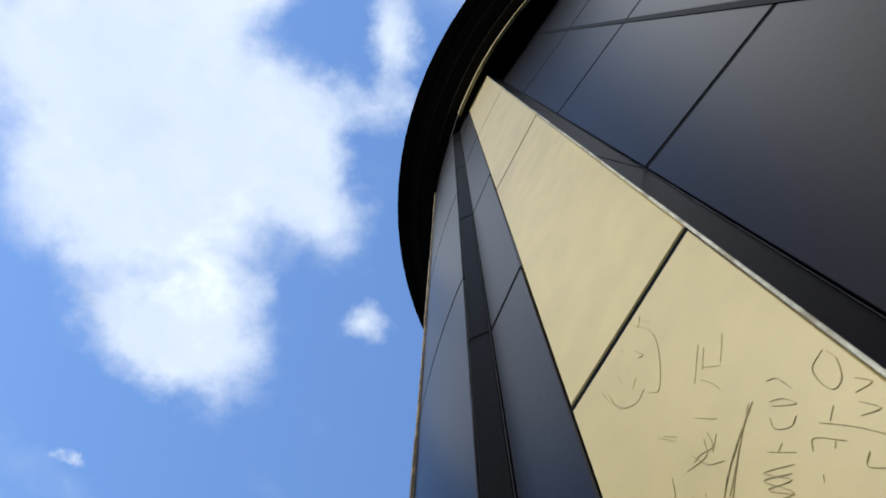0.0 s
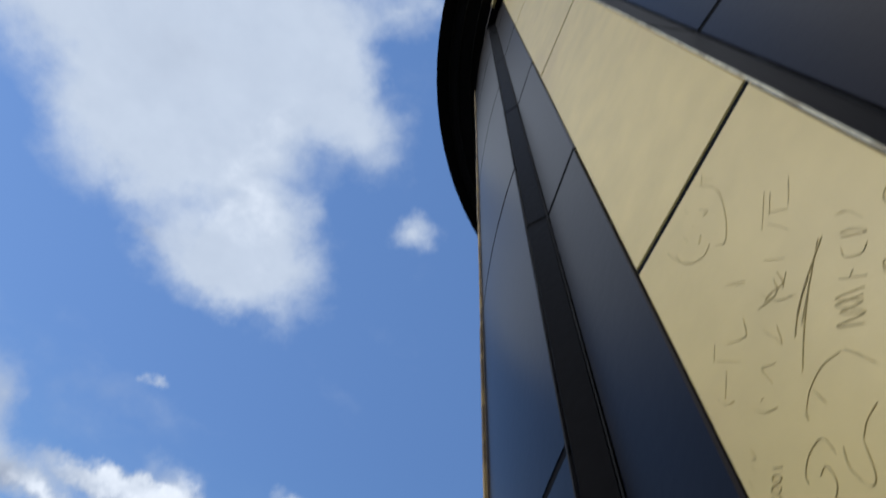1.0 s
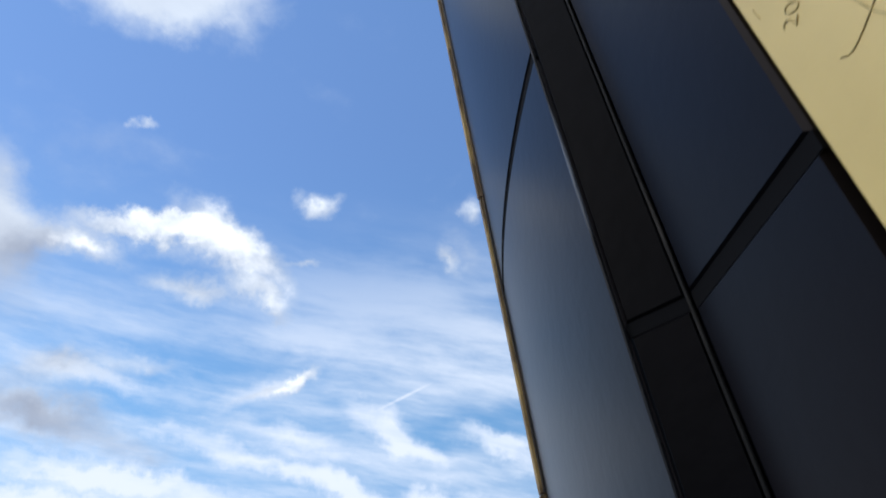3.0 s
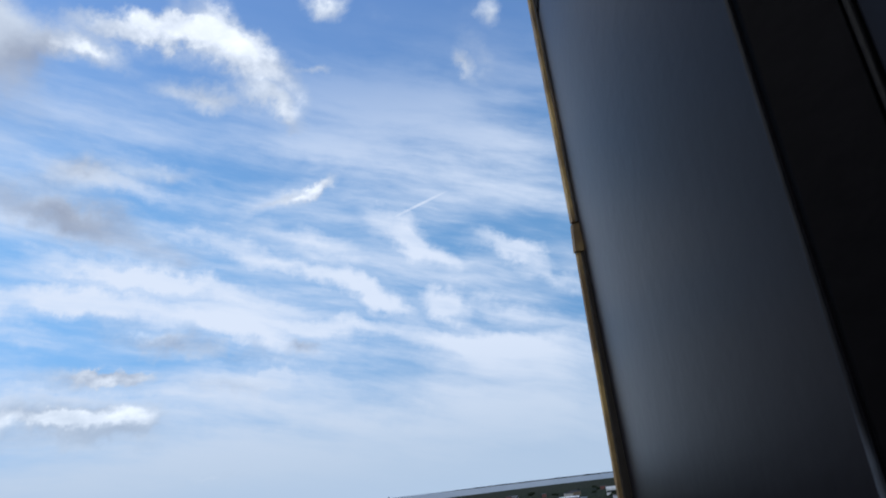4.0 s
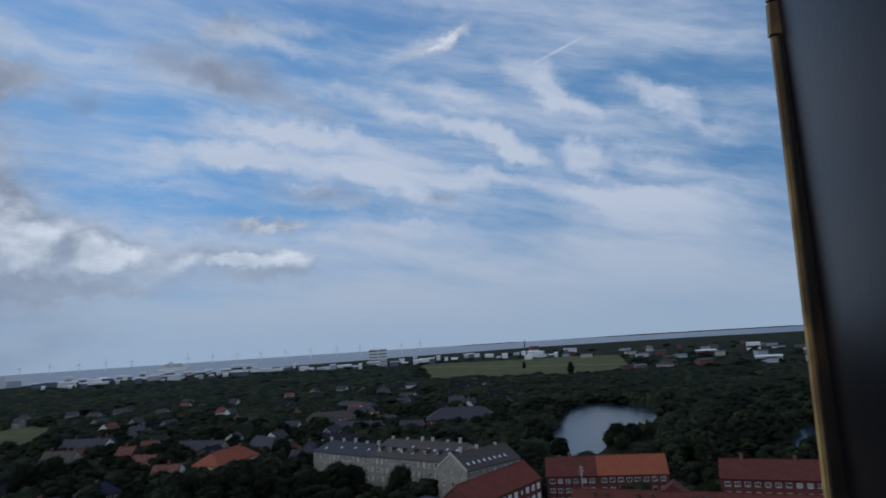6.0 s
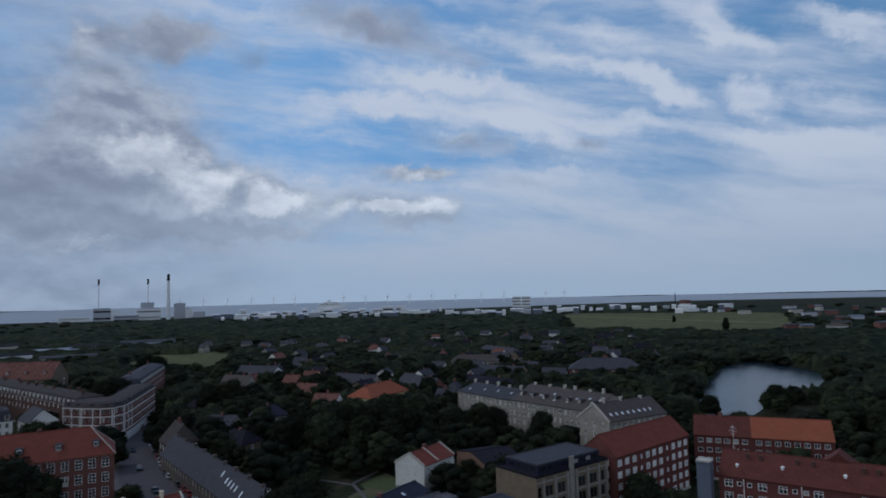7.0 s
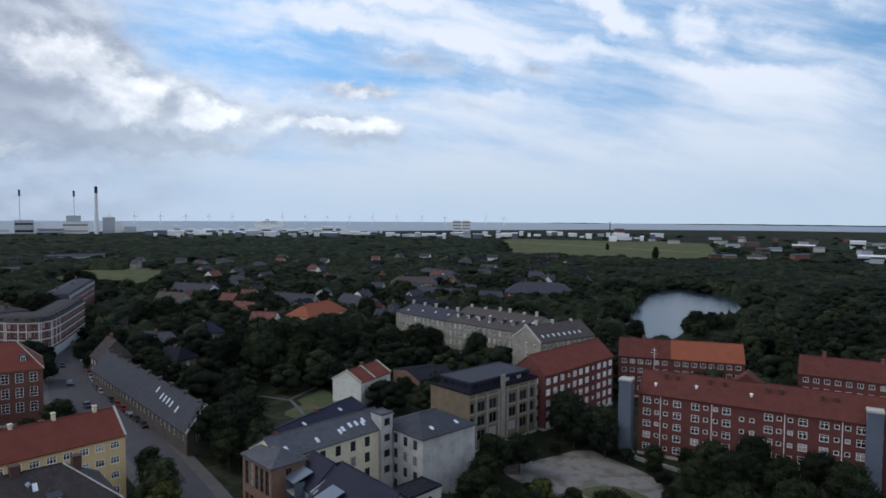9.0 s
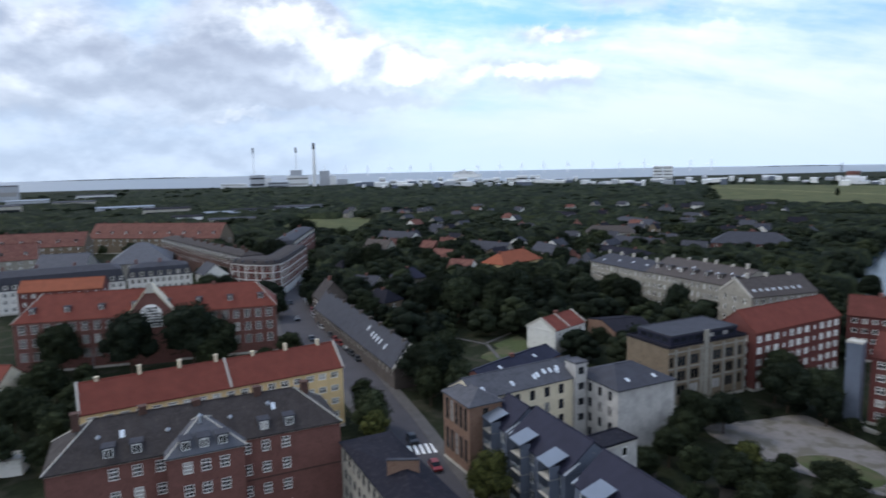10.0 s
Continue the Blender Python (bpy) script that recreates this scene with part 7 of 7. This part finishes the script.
variants = []
for k in range(5):
    gg = crown_geo(100 + k, 10, 4.8, 9, 18)
    variants.append((np.array(gg.v), gg.f))


light_variants = []
for k in range(5):
    gg = crown_geo(200 + k, 10, 5.4, 6, 2)
    light_variants.append((np.array(gg.v), gg.f))


def woods(name, label, spots, mats, shapes, wide, tall):
    """Many crowns in one mesh."""
    vs, fs, ss, n = [], [], [], 0
    r = np.random.RandomState(len(spots))
    for x, y, h in spots:
        v, f = shapes[r.randint(5)]
        a, s = r.uniform(0, 6.28), h / 10
        c, q = math.cos(a) * s * wide * r.uniform(0.85, 1.35), math.sin(a) * s * wide
        vs.append(np.stack([x + v[:, 0] * c - v[:, 1] * q, y + v[:, 0] * q + v[:, 1] * c, v[:, 2] * s * tall - 0.12 * h], 1))
        fs += [tuple(n + i for i in g) for g in f]
        ss += [int(r.randint(len(mats)))] * len(f)
        n += len(v)
    me = bpy.data.meshes.new(name)
    me.from_pydata(np.concatenate(vs).tolist(), [], fs)
    for m in mats:
        me.materials.append(M[m])
    me.polygons.foreach_set("material_index", ss)
    me.polygons.foreach_set("use_smooth", [True] * len(fs))
    me.update()
    tagged(new(name, me), label, "woods", kind="stuff")


spots_near, spots_far = [], []
r = 150.0
rng = random.Random(3)
COAST_RING = COAST + far_rim
while r < 1950:
    step = max(8.4, r * 0.0155) if r < 700 else r * 0.0200
    n = int(radians(100) * r / step)
    for i in range(n):
        a = radians(2) + radians(100) * (i + rng.uniform(0, 1)) / n
        rr = r + rng.uniform(-0.5, 0.5) * step
        x, y = -math.sin(a) * rr, math.cos(a) * rr
        if x > -92 and y < 200 or (x < -100 and y < 70 and x > -480) or in_ring(x, y, LAKE) or in_ring(x, y, GARDEN) or in_ring(x, y, EAST) or in_ring(x, y, FIELD) or in_ring(x, y, MEADOW) or in_ring(x, y, COAST_RING):
            continue
        if not free(x, y, 3.0) or on_road(x, y, 9) or any((x - p) ** 2 + (y - q) ** 2 < 22 for p, q, _ in STANDING):
            continue
        if in_ring(x, y, LAKE_NEAR):
            continue
        open_ground = noise.noise(Vector((x * 0.012, y * 0.012, 0))) * 0.5 + 0.5
        if rng.random() > 0.97 - (0.5 if open_ground > 0.55 and 230 < r < 750 else 0.0):
            continue
        if r > 1380 and rng.random() < 0.65 or r > 840 and math.degrees(a) < 24.5 and rng.random() < 0.55:
            continue
        h = rng.uniform(6.5, 10.5) * rng.choice((0.85, 1.0, 1.0, 1.35)) * (1.0 if r < 700 else 0.95)
        (spots_near if r < 520 else spots_far).append((x, y, h))
    r += step * (0.95 if r < 600 else 1.6)
woods("town_trees", "dense dark green trees between the houses", spots_near, ("leaf0", "leaf2", "leaf2", "leaf0", "leaf1"), variants, 1.12, 1.0)
woods("far_woods", "dark woodland belt reaching to the harbour", spots_far, ("leaf0", "leaf2", "leaf0"), light_variants, 1.75, 0.8)



def canopy(name, label, r0, r1, az0, az1, mats, low, high):
    """The closed roof of a wood: a sheet of crowns of uneven height, that sinks to the ground at open places."""
    rnd = np.random.RandomState(4)
    rs, r = [], r0
    while r < r1:
        rs.append(r)
        r += max(3.2, r * 0.0085)
    cols = int(radians(az1 - az0) / 0.0078)
    rr = np.repeat(np.array(rs), cols + 1).reshape(len(rs), cols + 1)
    aa = np.tile(np.radians(np.linspace(az0, az1, cols + 1)), (len(rs), 1))
    aa = aa + rnd.uniform(-0.0035, 0.0035, aa.shape)
    rr = rr * (1 + rnd.uniform(-0.0035, 0.0035, rr.shape))
    x, y = -np.sin(aa) * rr, np.cos(aa) * rr

    def ringed(ring):
        hit = np.zeros(x.shape, bool)
        for (xa, ya), (xb, yb) in zip(ring, list(ring[1:]) + [ring[0]]):
            if ya != yb:
                hit ^= ((ya > y) != (yb > y)) & (x < (xb - xa) * (y - ya) / (yb - ya) + xa)
        return hit

    open_land = (x < -100) & (y < 74) & (x > -520)
    for ring in (FIELD_WIDE, MEADOW, LAKE, LAKE_NEAR, EAST, COAST_RING, GARDEN):
        open_land |= ringed(ring)
    for p, d, n, length, depth in FOOT:
        u, v = (x - p[0]) * d.x + (y - p[1]) * d.y, -((x - p[0]) * n.x + (y - p[1]) * n.y)
        open_land |= (u > -5) & (u < length + 5) & (v > -9) & (v < depth + 5)
    tall = np.array([noise.noise(Vector((px * 0.011, py * 0.011, 3.0))) for px, py in zip(x.ravel(), y.ravel())]).reshape(x.shape)
    z = low + (high - low) * np.clip(0.5 + tall * 0.9, 0, 1) + rnd.uniform(-2.2, 2.6, x.shape)
    z = np.where((tall < -0.28) & (rr < 800), -0.5, z)
    z = np.where(rr > 1380, z * 0.45, z)
    z = np.where((np.degrees(aa) < 24.5) & (rr > 840), np.where(tall > -0.12, z * 0.5, -0.5), z)
    z = np.where(open_land, -0.5, z)
    v = np.stack([x, y, z], -1).reshape(-1, 3)
    faces, slots, w = [], [], cols + 1
    for i in range(len(rs) - 1):
        for j in range(cols):
            q = (i * w + j, i * w + j + 1, (i + 1) * w + j + 1, (i + 1) * w + j)
            if max(v[k][2] for k in q) > 0:
                faces.append(q[::-1])
                slots.append(int(rnd.randint(len(mats))))
    me = bpy.data.meshes.new(name)
    me.from_pydata(v.tolist(), [], faces)
    for m in mats:
        me.materials.append(M[m])
    me.polygons.foreach_set("material_index", slots)
    me.polygons.foreach_set("use_smooth", [True] * len(faces))
    me.update()
    tagged(new(name, me), label, "woods", kind="stuff")


FIELD_WIDE = [(-560, 748), (-950, 1300), (-495, 1415), (-290, 900), (-335, 750)]
canopy("wood_canopy", "closed dark green canopy of the woodland", 300, 1960, 2, 102, ("leaf0", "leaf2", "leaf2", "leaf0", "leaf1"), 2.6, 9.0)
# slender poplars at the meadows
for x, y, h in ((-333.6, 770.9, 20), (-337, 776, 16), (-478, 925, 15)):
    tree(x, y, h, 2, 0.55)
# low bushes round the gravel yard
rng = random.Random(17)
for x, y in ((-86, 121), (-84, 127), (-81, 135), (-79, 141), (-72, 142), (-66, 140), (-60, 138.5), (-54, 133), (-50, 127), (-49, 121), (-54, 117), (-60, 115), (-66, 113.5), (-71, 112), (-76, 113)):
    tree(x + rng.uniform(-1, 1), y + rng.uniform(-1, 1), rng.uniform(1.8, 3.8), rng.choice((0, 1, 2)), 1.5)
# ---- harbour, industry and the far shore ----
def at_bearing(az, r):
    a = radians(az)
    return (-math.sin(a) * r, math.cos(a) * r)


def hall(name, label, az, r, w, dep, h, mat="hall_white", roof="hall_grey", bands=0, turn=None, group=""):
    """A shed or works building seen from far off."""
    x, y = at_bearing(az, r)
    t = thing(name, label, "building", Matrix.Translation((x, y, 0)) @ Matrix.Rotation(radians(az if turn is None else turn), 4, "Z"), group)
    g = Geo()
    g.box((-w / 2, 0, 0), (w / 2, dep, h))
    part("wall", g, mat, t)
    g = Geo()
    g.hull([(-w / 2 - 0.5, -0.5, h), (w / 2 + 0.5, -0.5, h), (w / 2 + 0.5, dep + 0.5, h), (-w / 2 - 0.5, dep + 0.5, h)],
           [(-w / 2 - 0.5, -0.5, h + 0.6), (w / 2 + 0.5, -0.5, h + 0.6), (w / 2 + 0.5, dep * 0.5, h + 1.8), (-w / 2 - 0.5, dep * 0.5, h + 1.8)])
    part("roof", g, roof, t)
    for i in range(bands):
        g = Geo()
        z = h * (i + 0.4) / bands
        g.box((-w * 0.46, -0.25, z), (w * 0.46, 0.02, z + h * 0.25 / bands))
        part("window_band", g, "glass", t)
    return t


def chimney_stack(az, r, h, r0, label):
    x, y = at_bearing(az, r)
    t = thing("power_chimney", label, "chimney", Matrix.Translation((x, y, 0)), group="power station chimneys")
    g = Geo()
    g.tube((0, 0, 0), (0, 0, h * 0.86), r0, r0 * 0.62, 16)
    part("shaft", g, "hall_white", t)
    g = Geo()
    g.tube((0, 0, h * 0.86), (0, 0, h), max(r0 * 0.72, 2.8), max(r0 * 0.66, 2.6), 16)
    part("top", g, "black", t, "soot-black chimney top")


chimney_stack(69.55, 1950, 126, 5.6, "tall white power station chimney with a black top")
chimney_stack(71.05, 2100, 118, 1.5, "slender pale chimney with a black top")
chimney_stack(74.55, 2100, 118, 1.5, "slender pale chimney with a black top")
for az, r, w, dep, h, mat in ((74.3, 1960, 42, 40, 36, "hall_grey"), (71.0, 1960, 62, 40, 32, "hall_white"), (71.1, 1975, 34, 30, 48, "hall_grey"), (68.7, 1970, 30, 40, 44, "hall_grey"),
                              (68.0, 1955, 20, 30, 30, "hall_white"), (76.2, 1930, 70, 30, 14, "hall_white"), (72.6, 1940, 60, 30, 16, "hall_grey"), (73.4, 1950, 18, 20, 28, "hall_white"),
                              (67.2, 1940, 30, 30, 20, "hall_grey")):
    hall("power_station_hall", "pale power station building by the water", az, r, w, dep, h, mat, group="power station", bands=2 if w > 40 else 0)
rng = random.Random(21)
for i in range(70):
    az = 66 - i * 0.62 + rng.uniform(-0.3, 0.3)
    r = rng.uniform(1560, 1900) if az > 45 else rng.uniform(1500, 1800)
    # mostly white roofs: sunlight on the harbour is put into their colour
    hall("warehouse", "pale flat-roofed harbour warehouse by the water", az, r, rng.choice((9, 14, 20, 34)) * rng.uniform(0.8, 1.2), rng.uniform(14, 26), rng.uniform(5, 15), rng.choice(("hall_white", "hall_white", "hall_grey", "white_paint", "metal_blue")),
         rng.choice(("hall_white", "white_paint", "hall_white", "hall_grey")), bands=0, group="harbour sheds")
for k in range(14):
    hall("warehouse", "pale harbour warehouse on the quay", 63.6 - k * 1.0 + rng.uniform(-0.3, 0.3), rng.uniform(2000, 2040), rng.uniform(14, 36), 24, rng.uniform(8, 20),
         rng.choice(("hall_white", "white_paint", "hall_grey")), "hall_white", bands=1, group="harbour sheds")
for az in (40.3, 39.5):
    hall("silo_tower", "tall grey-white twin tower block", az, 2040, 26, 24, 38, "hall_white", "hall_white", bands=4, group="twin towers")
# works on the east edge, flat sheds and a brick-red factory
for i in range(46):
    az, r = rng.uniform(1, 24), rng.uniform(860, 1750)
    if az > 19 and r > 800 and r < 1350:
        continue
    hall("works_shed", "low industrial building on the far edge of town", az, r, rng.uniform(9, 24), rng.uniform(9, 18), rng.uniform(6, 9.5), rng.choice(("hall_grey", "hall_grey", "brick", "stone", "stone", "brick_yellow")),
         rng.choice(("metal_blue", "slate", "slate_brown", "slate", "roof_grey")), bands=0, turn=az + rng.uniform(-25, 25), group="works sheds")
for az, r, w, dep, h, mat in ((12.5, 1250, 34, 30, 9, "brick"), (8.0, 1000, 34, 30, 7, "hall_grey"), (9.0, 1380, 24, 20, 14, "hall_white"), (4.0, 1100, 60, 40, 10, "metal_blue")):
    hall("works_shed", "low industrial shed on the far edge of town", az, r, w, dep, h, mat, rng.choice(("hall_grey", "hall_white")), bands=1, group="works sheds")
# long grey roofs and white sheds in the west
for az, r, w, dep, h, mat in ((77.5, 800, 60, 40, 6, "stone"), (74.5, 830, 60, 30, 7, "metal_grey"), (71.0, 860, 60, 30, 7, "metal_grey"), (81.5, 880, 55, 40, 9, "stone"), (84.5, 960, 70, 30, 9, "hall_grey"),
                              (80.0, 720, 30, 20, 9, "hall_white"), (88.0, 1200, 60, 40, 9, "stone"), (91.0, 1250, 60, 40, 12, "hall_grey"), (93.0, 1500, 80, 50, 32, "hall_grey"), (86.5, 1500, 70, 30, 9, "hall_white"),
                              (92.5, 1050, 40, 30, 13, "stone"), (76.5, 700, 46, 18, 6, "stone")):
    hall("works_shed", "long pale shed beyond the town roofs", az, r, w, dep, h, mat, rng.choice(("roof_felt", "slate", "zinc_light")), bands=1, group="works sheds")

# gas holder with its guide frame
x, y = at_bearing(26.4, 1750)
t = thing("gas_holder", "pale round gas holder with a thin guide mast", "gas holder", Matrix.Translation((x, y, 0)))
g = Geo()
g.prism([(13 * math.cos(radians(a)), 13 * math.sin(radians(a))) for a in range(0, 360, 12)], 0, 15)
part("tank", g, "hall_white", t)
g = Geo()
g.prism([(13.4 * math.cos(radians(a)), 13.4 * math.sin(radians(a))) for a in range(0, 360, 12)], 15, 24)
part("rim", g, "brick", t)
g = Geo()
g.tube((-26, 0, 0), (-26, 0, 42), 1.6, 1.0, 8)
part("mast", g, "black", t)

# ferry
x, y = at_bearing(56.5, 2750)
t = thing("ferry", "large white passenger ferry out on the water", "ship", Matrix.Translation((x, y, 0.4)) @ Matrix.Rotation(radians(57), 4, "Z"))
g = Geo()
g.hull([(-52, 0, -2), (50, 0, -2), (62, 9, -2), (50, 18, -2), (-52, 18, -2)], [(-56, 0, 12), (52, 0, 12), (72, 9, 14), (52, 18, 12), (-56, 18, 12)])
part("hull", g, "white_paint", t)
for z, l0, l1 in ((12, -52, 48), (17, -46, 40), (22, -30, 34)):
    g = Geo()
    g.box((l0, 1.5, z), (l1, 16.5, z + 5))
    dk = part("deck", g, "white_paint", t)
    g = Geo()
    g.box((l0 + 3, 1.3, z + 1.5), (l1 - 3, 1.55, z + 3))
    part("window_band", g, "glass", dk)
g = Geo()
g.box((-14, 6, 27), (0, 12, 35))
part("funnel", g, "hall_white", t)

# wind farm in the sound
g = Geo()
g.tube((0, 0, 0), (0, 0, 44), 1.7, 1.1, 10)
tower_me = g.mesh("mast", "white_paint")
g = Geo()
g.box((-1.2, -3.2, 43.2), (1.2, 3.0, 45.8))
nac_me = g.mesh("nacelle", "white_paint")
blades = []
for k in range(3):
    g = Geo()
    a = radians(90 + 120 * k)
    g.tube((0, -3.6, 44.5), (math.cos(a) * 25, -3.6, 44.5 + math.sin(a) * 25), 1.3, 0.35, 6)
    blades.append(g.mesh("blade", "white_paint"))
first = None
for k, az in enumerate((66.9, 65.0, 63.1, 61.3, 59.5, 55.4, 53.5, 51.6, 49.7, 47.7, 45.6, 43.4, 41.4, 37.8, 36.2, 68.7)):
    x, y = at_bearing(az, 3700 - k * 20)
    m = Matrix.Translation((x, y, 0.4)) @ Matrix.Rotation(radians(az + 10), 4, "Z")
    if first is None:
        first = thing("wind_turbine", "white three-bladed wind turbine standing in the sea", "wind turbine", m, "wind farm")
        part("mast", tower_me, "", first), part("nacelle", nac_me, "", first)
        for b in blades:
            part("blade", b, "", first)
    else:
        copy_thing(first, m)

# low far shore on the horizon
for az0, az1, r, h in ((2, 24, 4700, 9), (27, 33, 4700, 6), (95, 104, 4300, 14), (78, 90, 4700, 8)):
    g = Geo()
    n = 30
    lo, hi = [], []
    for i in range(n + 1):
        az = az0 + (az1 - az0) * i / n
        z = h * (0.55 + 0.45 * abs(noise.noise(Vector((az * 0.9, r * 0.01, 0))))) * min(1, 4 * min(i, n - i) / n + 0.05)
        a, b = at_bearing(az, r), at_bearing(az, r + 60)
        lo.append((*a, 0.2)), hi.append((*b, z + 0.5))
    for i in range(n):
        g.poly([lo[i + 1], lo[i], hi[i], hi[i + 1]])
        g.poly([hi[i + 1], hi[i], (hi[i][0], hi[i][1], 0.2), (hi[i + 1][0], hi[i + 1][1], 0.2)])
    solid("far_shore", g, "leaf2", "low dark line of far coast on the horizon", "coast", kind="structure")

# ---- cars ----
def car_at(m, paint, label):
    c = thing("car", label, "car", m, group="cars in the street")
    g = Geo()
    side = [(-2.1, 0.35), (2.1, 0.35), (2.15, 0.75), (1.2, 0.88), (-2.0, 0.92), (-2.15, 0.7)]
    g.hull([(x, -0.85, z) for x, z in side], [(x, 0.85, z) for x, z in side])
    part("body", g, paint, c)
    g = Geo()
    top = [(-1.9, 0.90), (1.15, 0.87), (0.45, 1.42), (-1.35, 1.45)]
    g.hull([(x, -0.72 if z > 1 else -0.8, z) for x, z in top], [(x, 0.72 if z > 1 else 0.8, z) for x, z in top])
    cab = part("cabin", g, "glass", c)
    g = Geo()
    g.box((-1.3, -0.7, 1.43), (0.42, 0.7, 1.49))
    part("roof", g, paint, cab)
    for x in (-1.3, 1.35):
        for y in (-0.86, 0.72):
            g = Geo()
            g.tube((x, y, 0.32), (x, y + 0.16, 0.32), 0.32, 0.32, 12)
            w = part("wheel", g, "black", c)
            g = Geo()
            g.tube((x, y - 0.01, 0.32), (x, y + 0.17, 0.32), 0.18, 0.18, 10)
            part("rim", g, "metal_grey", w)
    return c


CARS = [car_at(Matrix.Translation((0, 0, 0.06)), p, l) for p, l in (("car_dark", "dark car in the street"), ("car_red", "dark red car in the street"), ("car_silver", "silver car parked at the kerb"))]
rng = random.Random(8)


def road_pose(s, off):
    """A pose on the street: metres from its far end, metres to the side."""
    for a, b in zip(ROAD_MID, ROAD_MID[1:]):
        a, b = Vector(a), Vector(b)
        if s <= (b - a).length:
            d = (b - a).normalized()
            p = a + d * s + Vector((-d.y, d.x)) * off
            return Matrix.Translation((p.x, p.y, 0.06)) @ Matrix.Rotation(math.atan2(d.y, d.x), 4, "Z")
        s -= (b - a).length
    return Matrix()


used = [False] * 3
for s, off, k in [(311.5, 1.2, 0), (325, 2.0, 1)] + [(110 + i * 6.1 + rng.uniform(-0.5, 0.5), 3.6, rng.choice((0, 0, 0, 2, 0, 1))) for i in range(24) if i % 7 != 3] + [(128 + i * 31, -3.6, 0) for i in range(4)]:
    if used[k]:
        copy_thing(CARS[k], road_pose(s, off))
    else:
        CARS[k].matrix_basis = road_pose(s, off)
        used[k] = True


# lamp post in the school garden
post = thing("lamp_post", "slender pale lamp post among trees", "lamp post", Matrix.Translation((-205.0, 8.6, 0)))
g = Geo()
g.tube((0, 0, 0), (0, 0, 6.0), 0.12, 0.08, 8)
part("pole", g, "metal_grey", post)
g = Geo()
g.tube((0, 0, 6.0), (0, 0, 6.4), 0.2, 0.28, 8)
part("head", g, "stone", post)
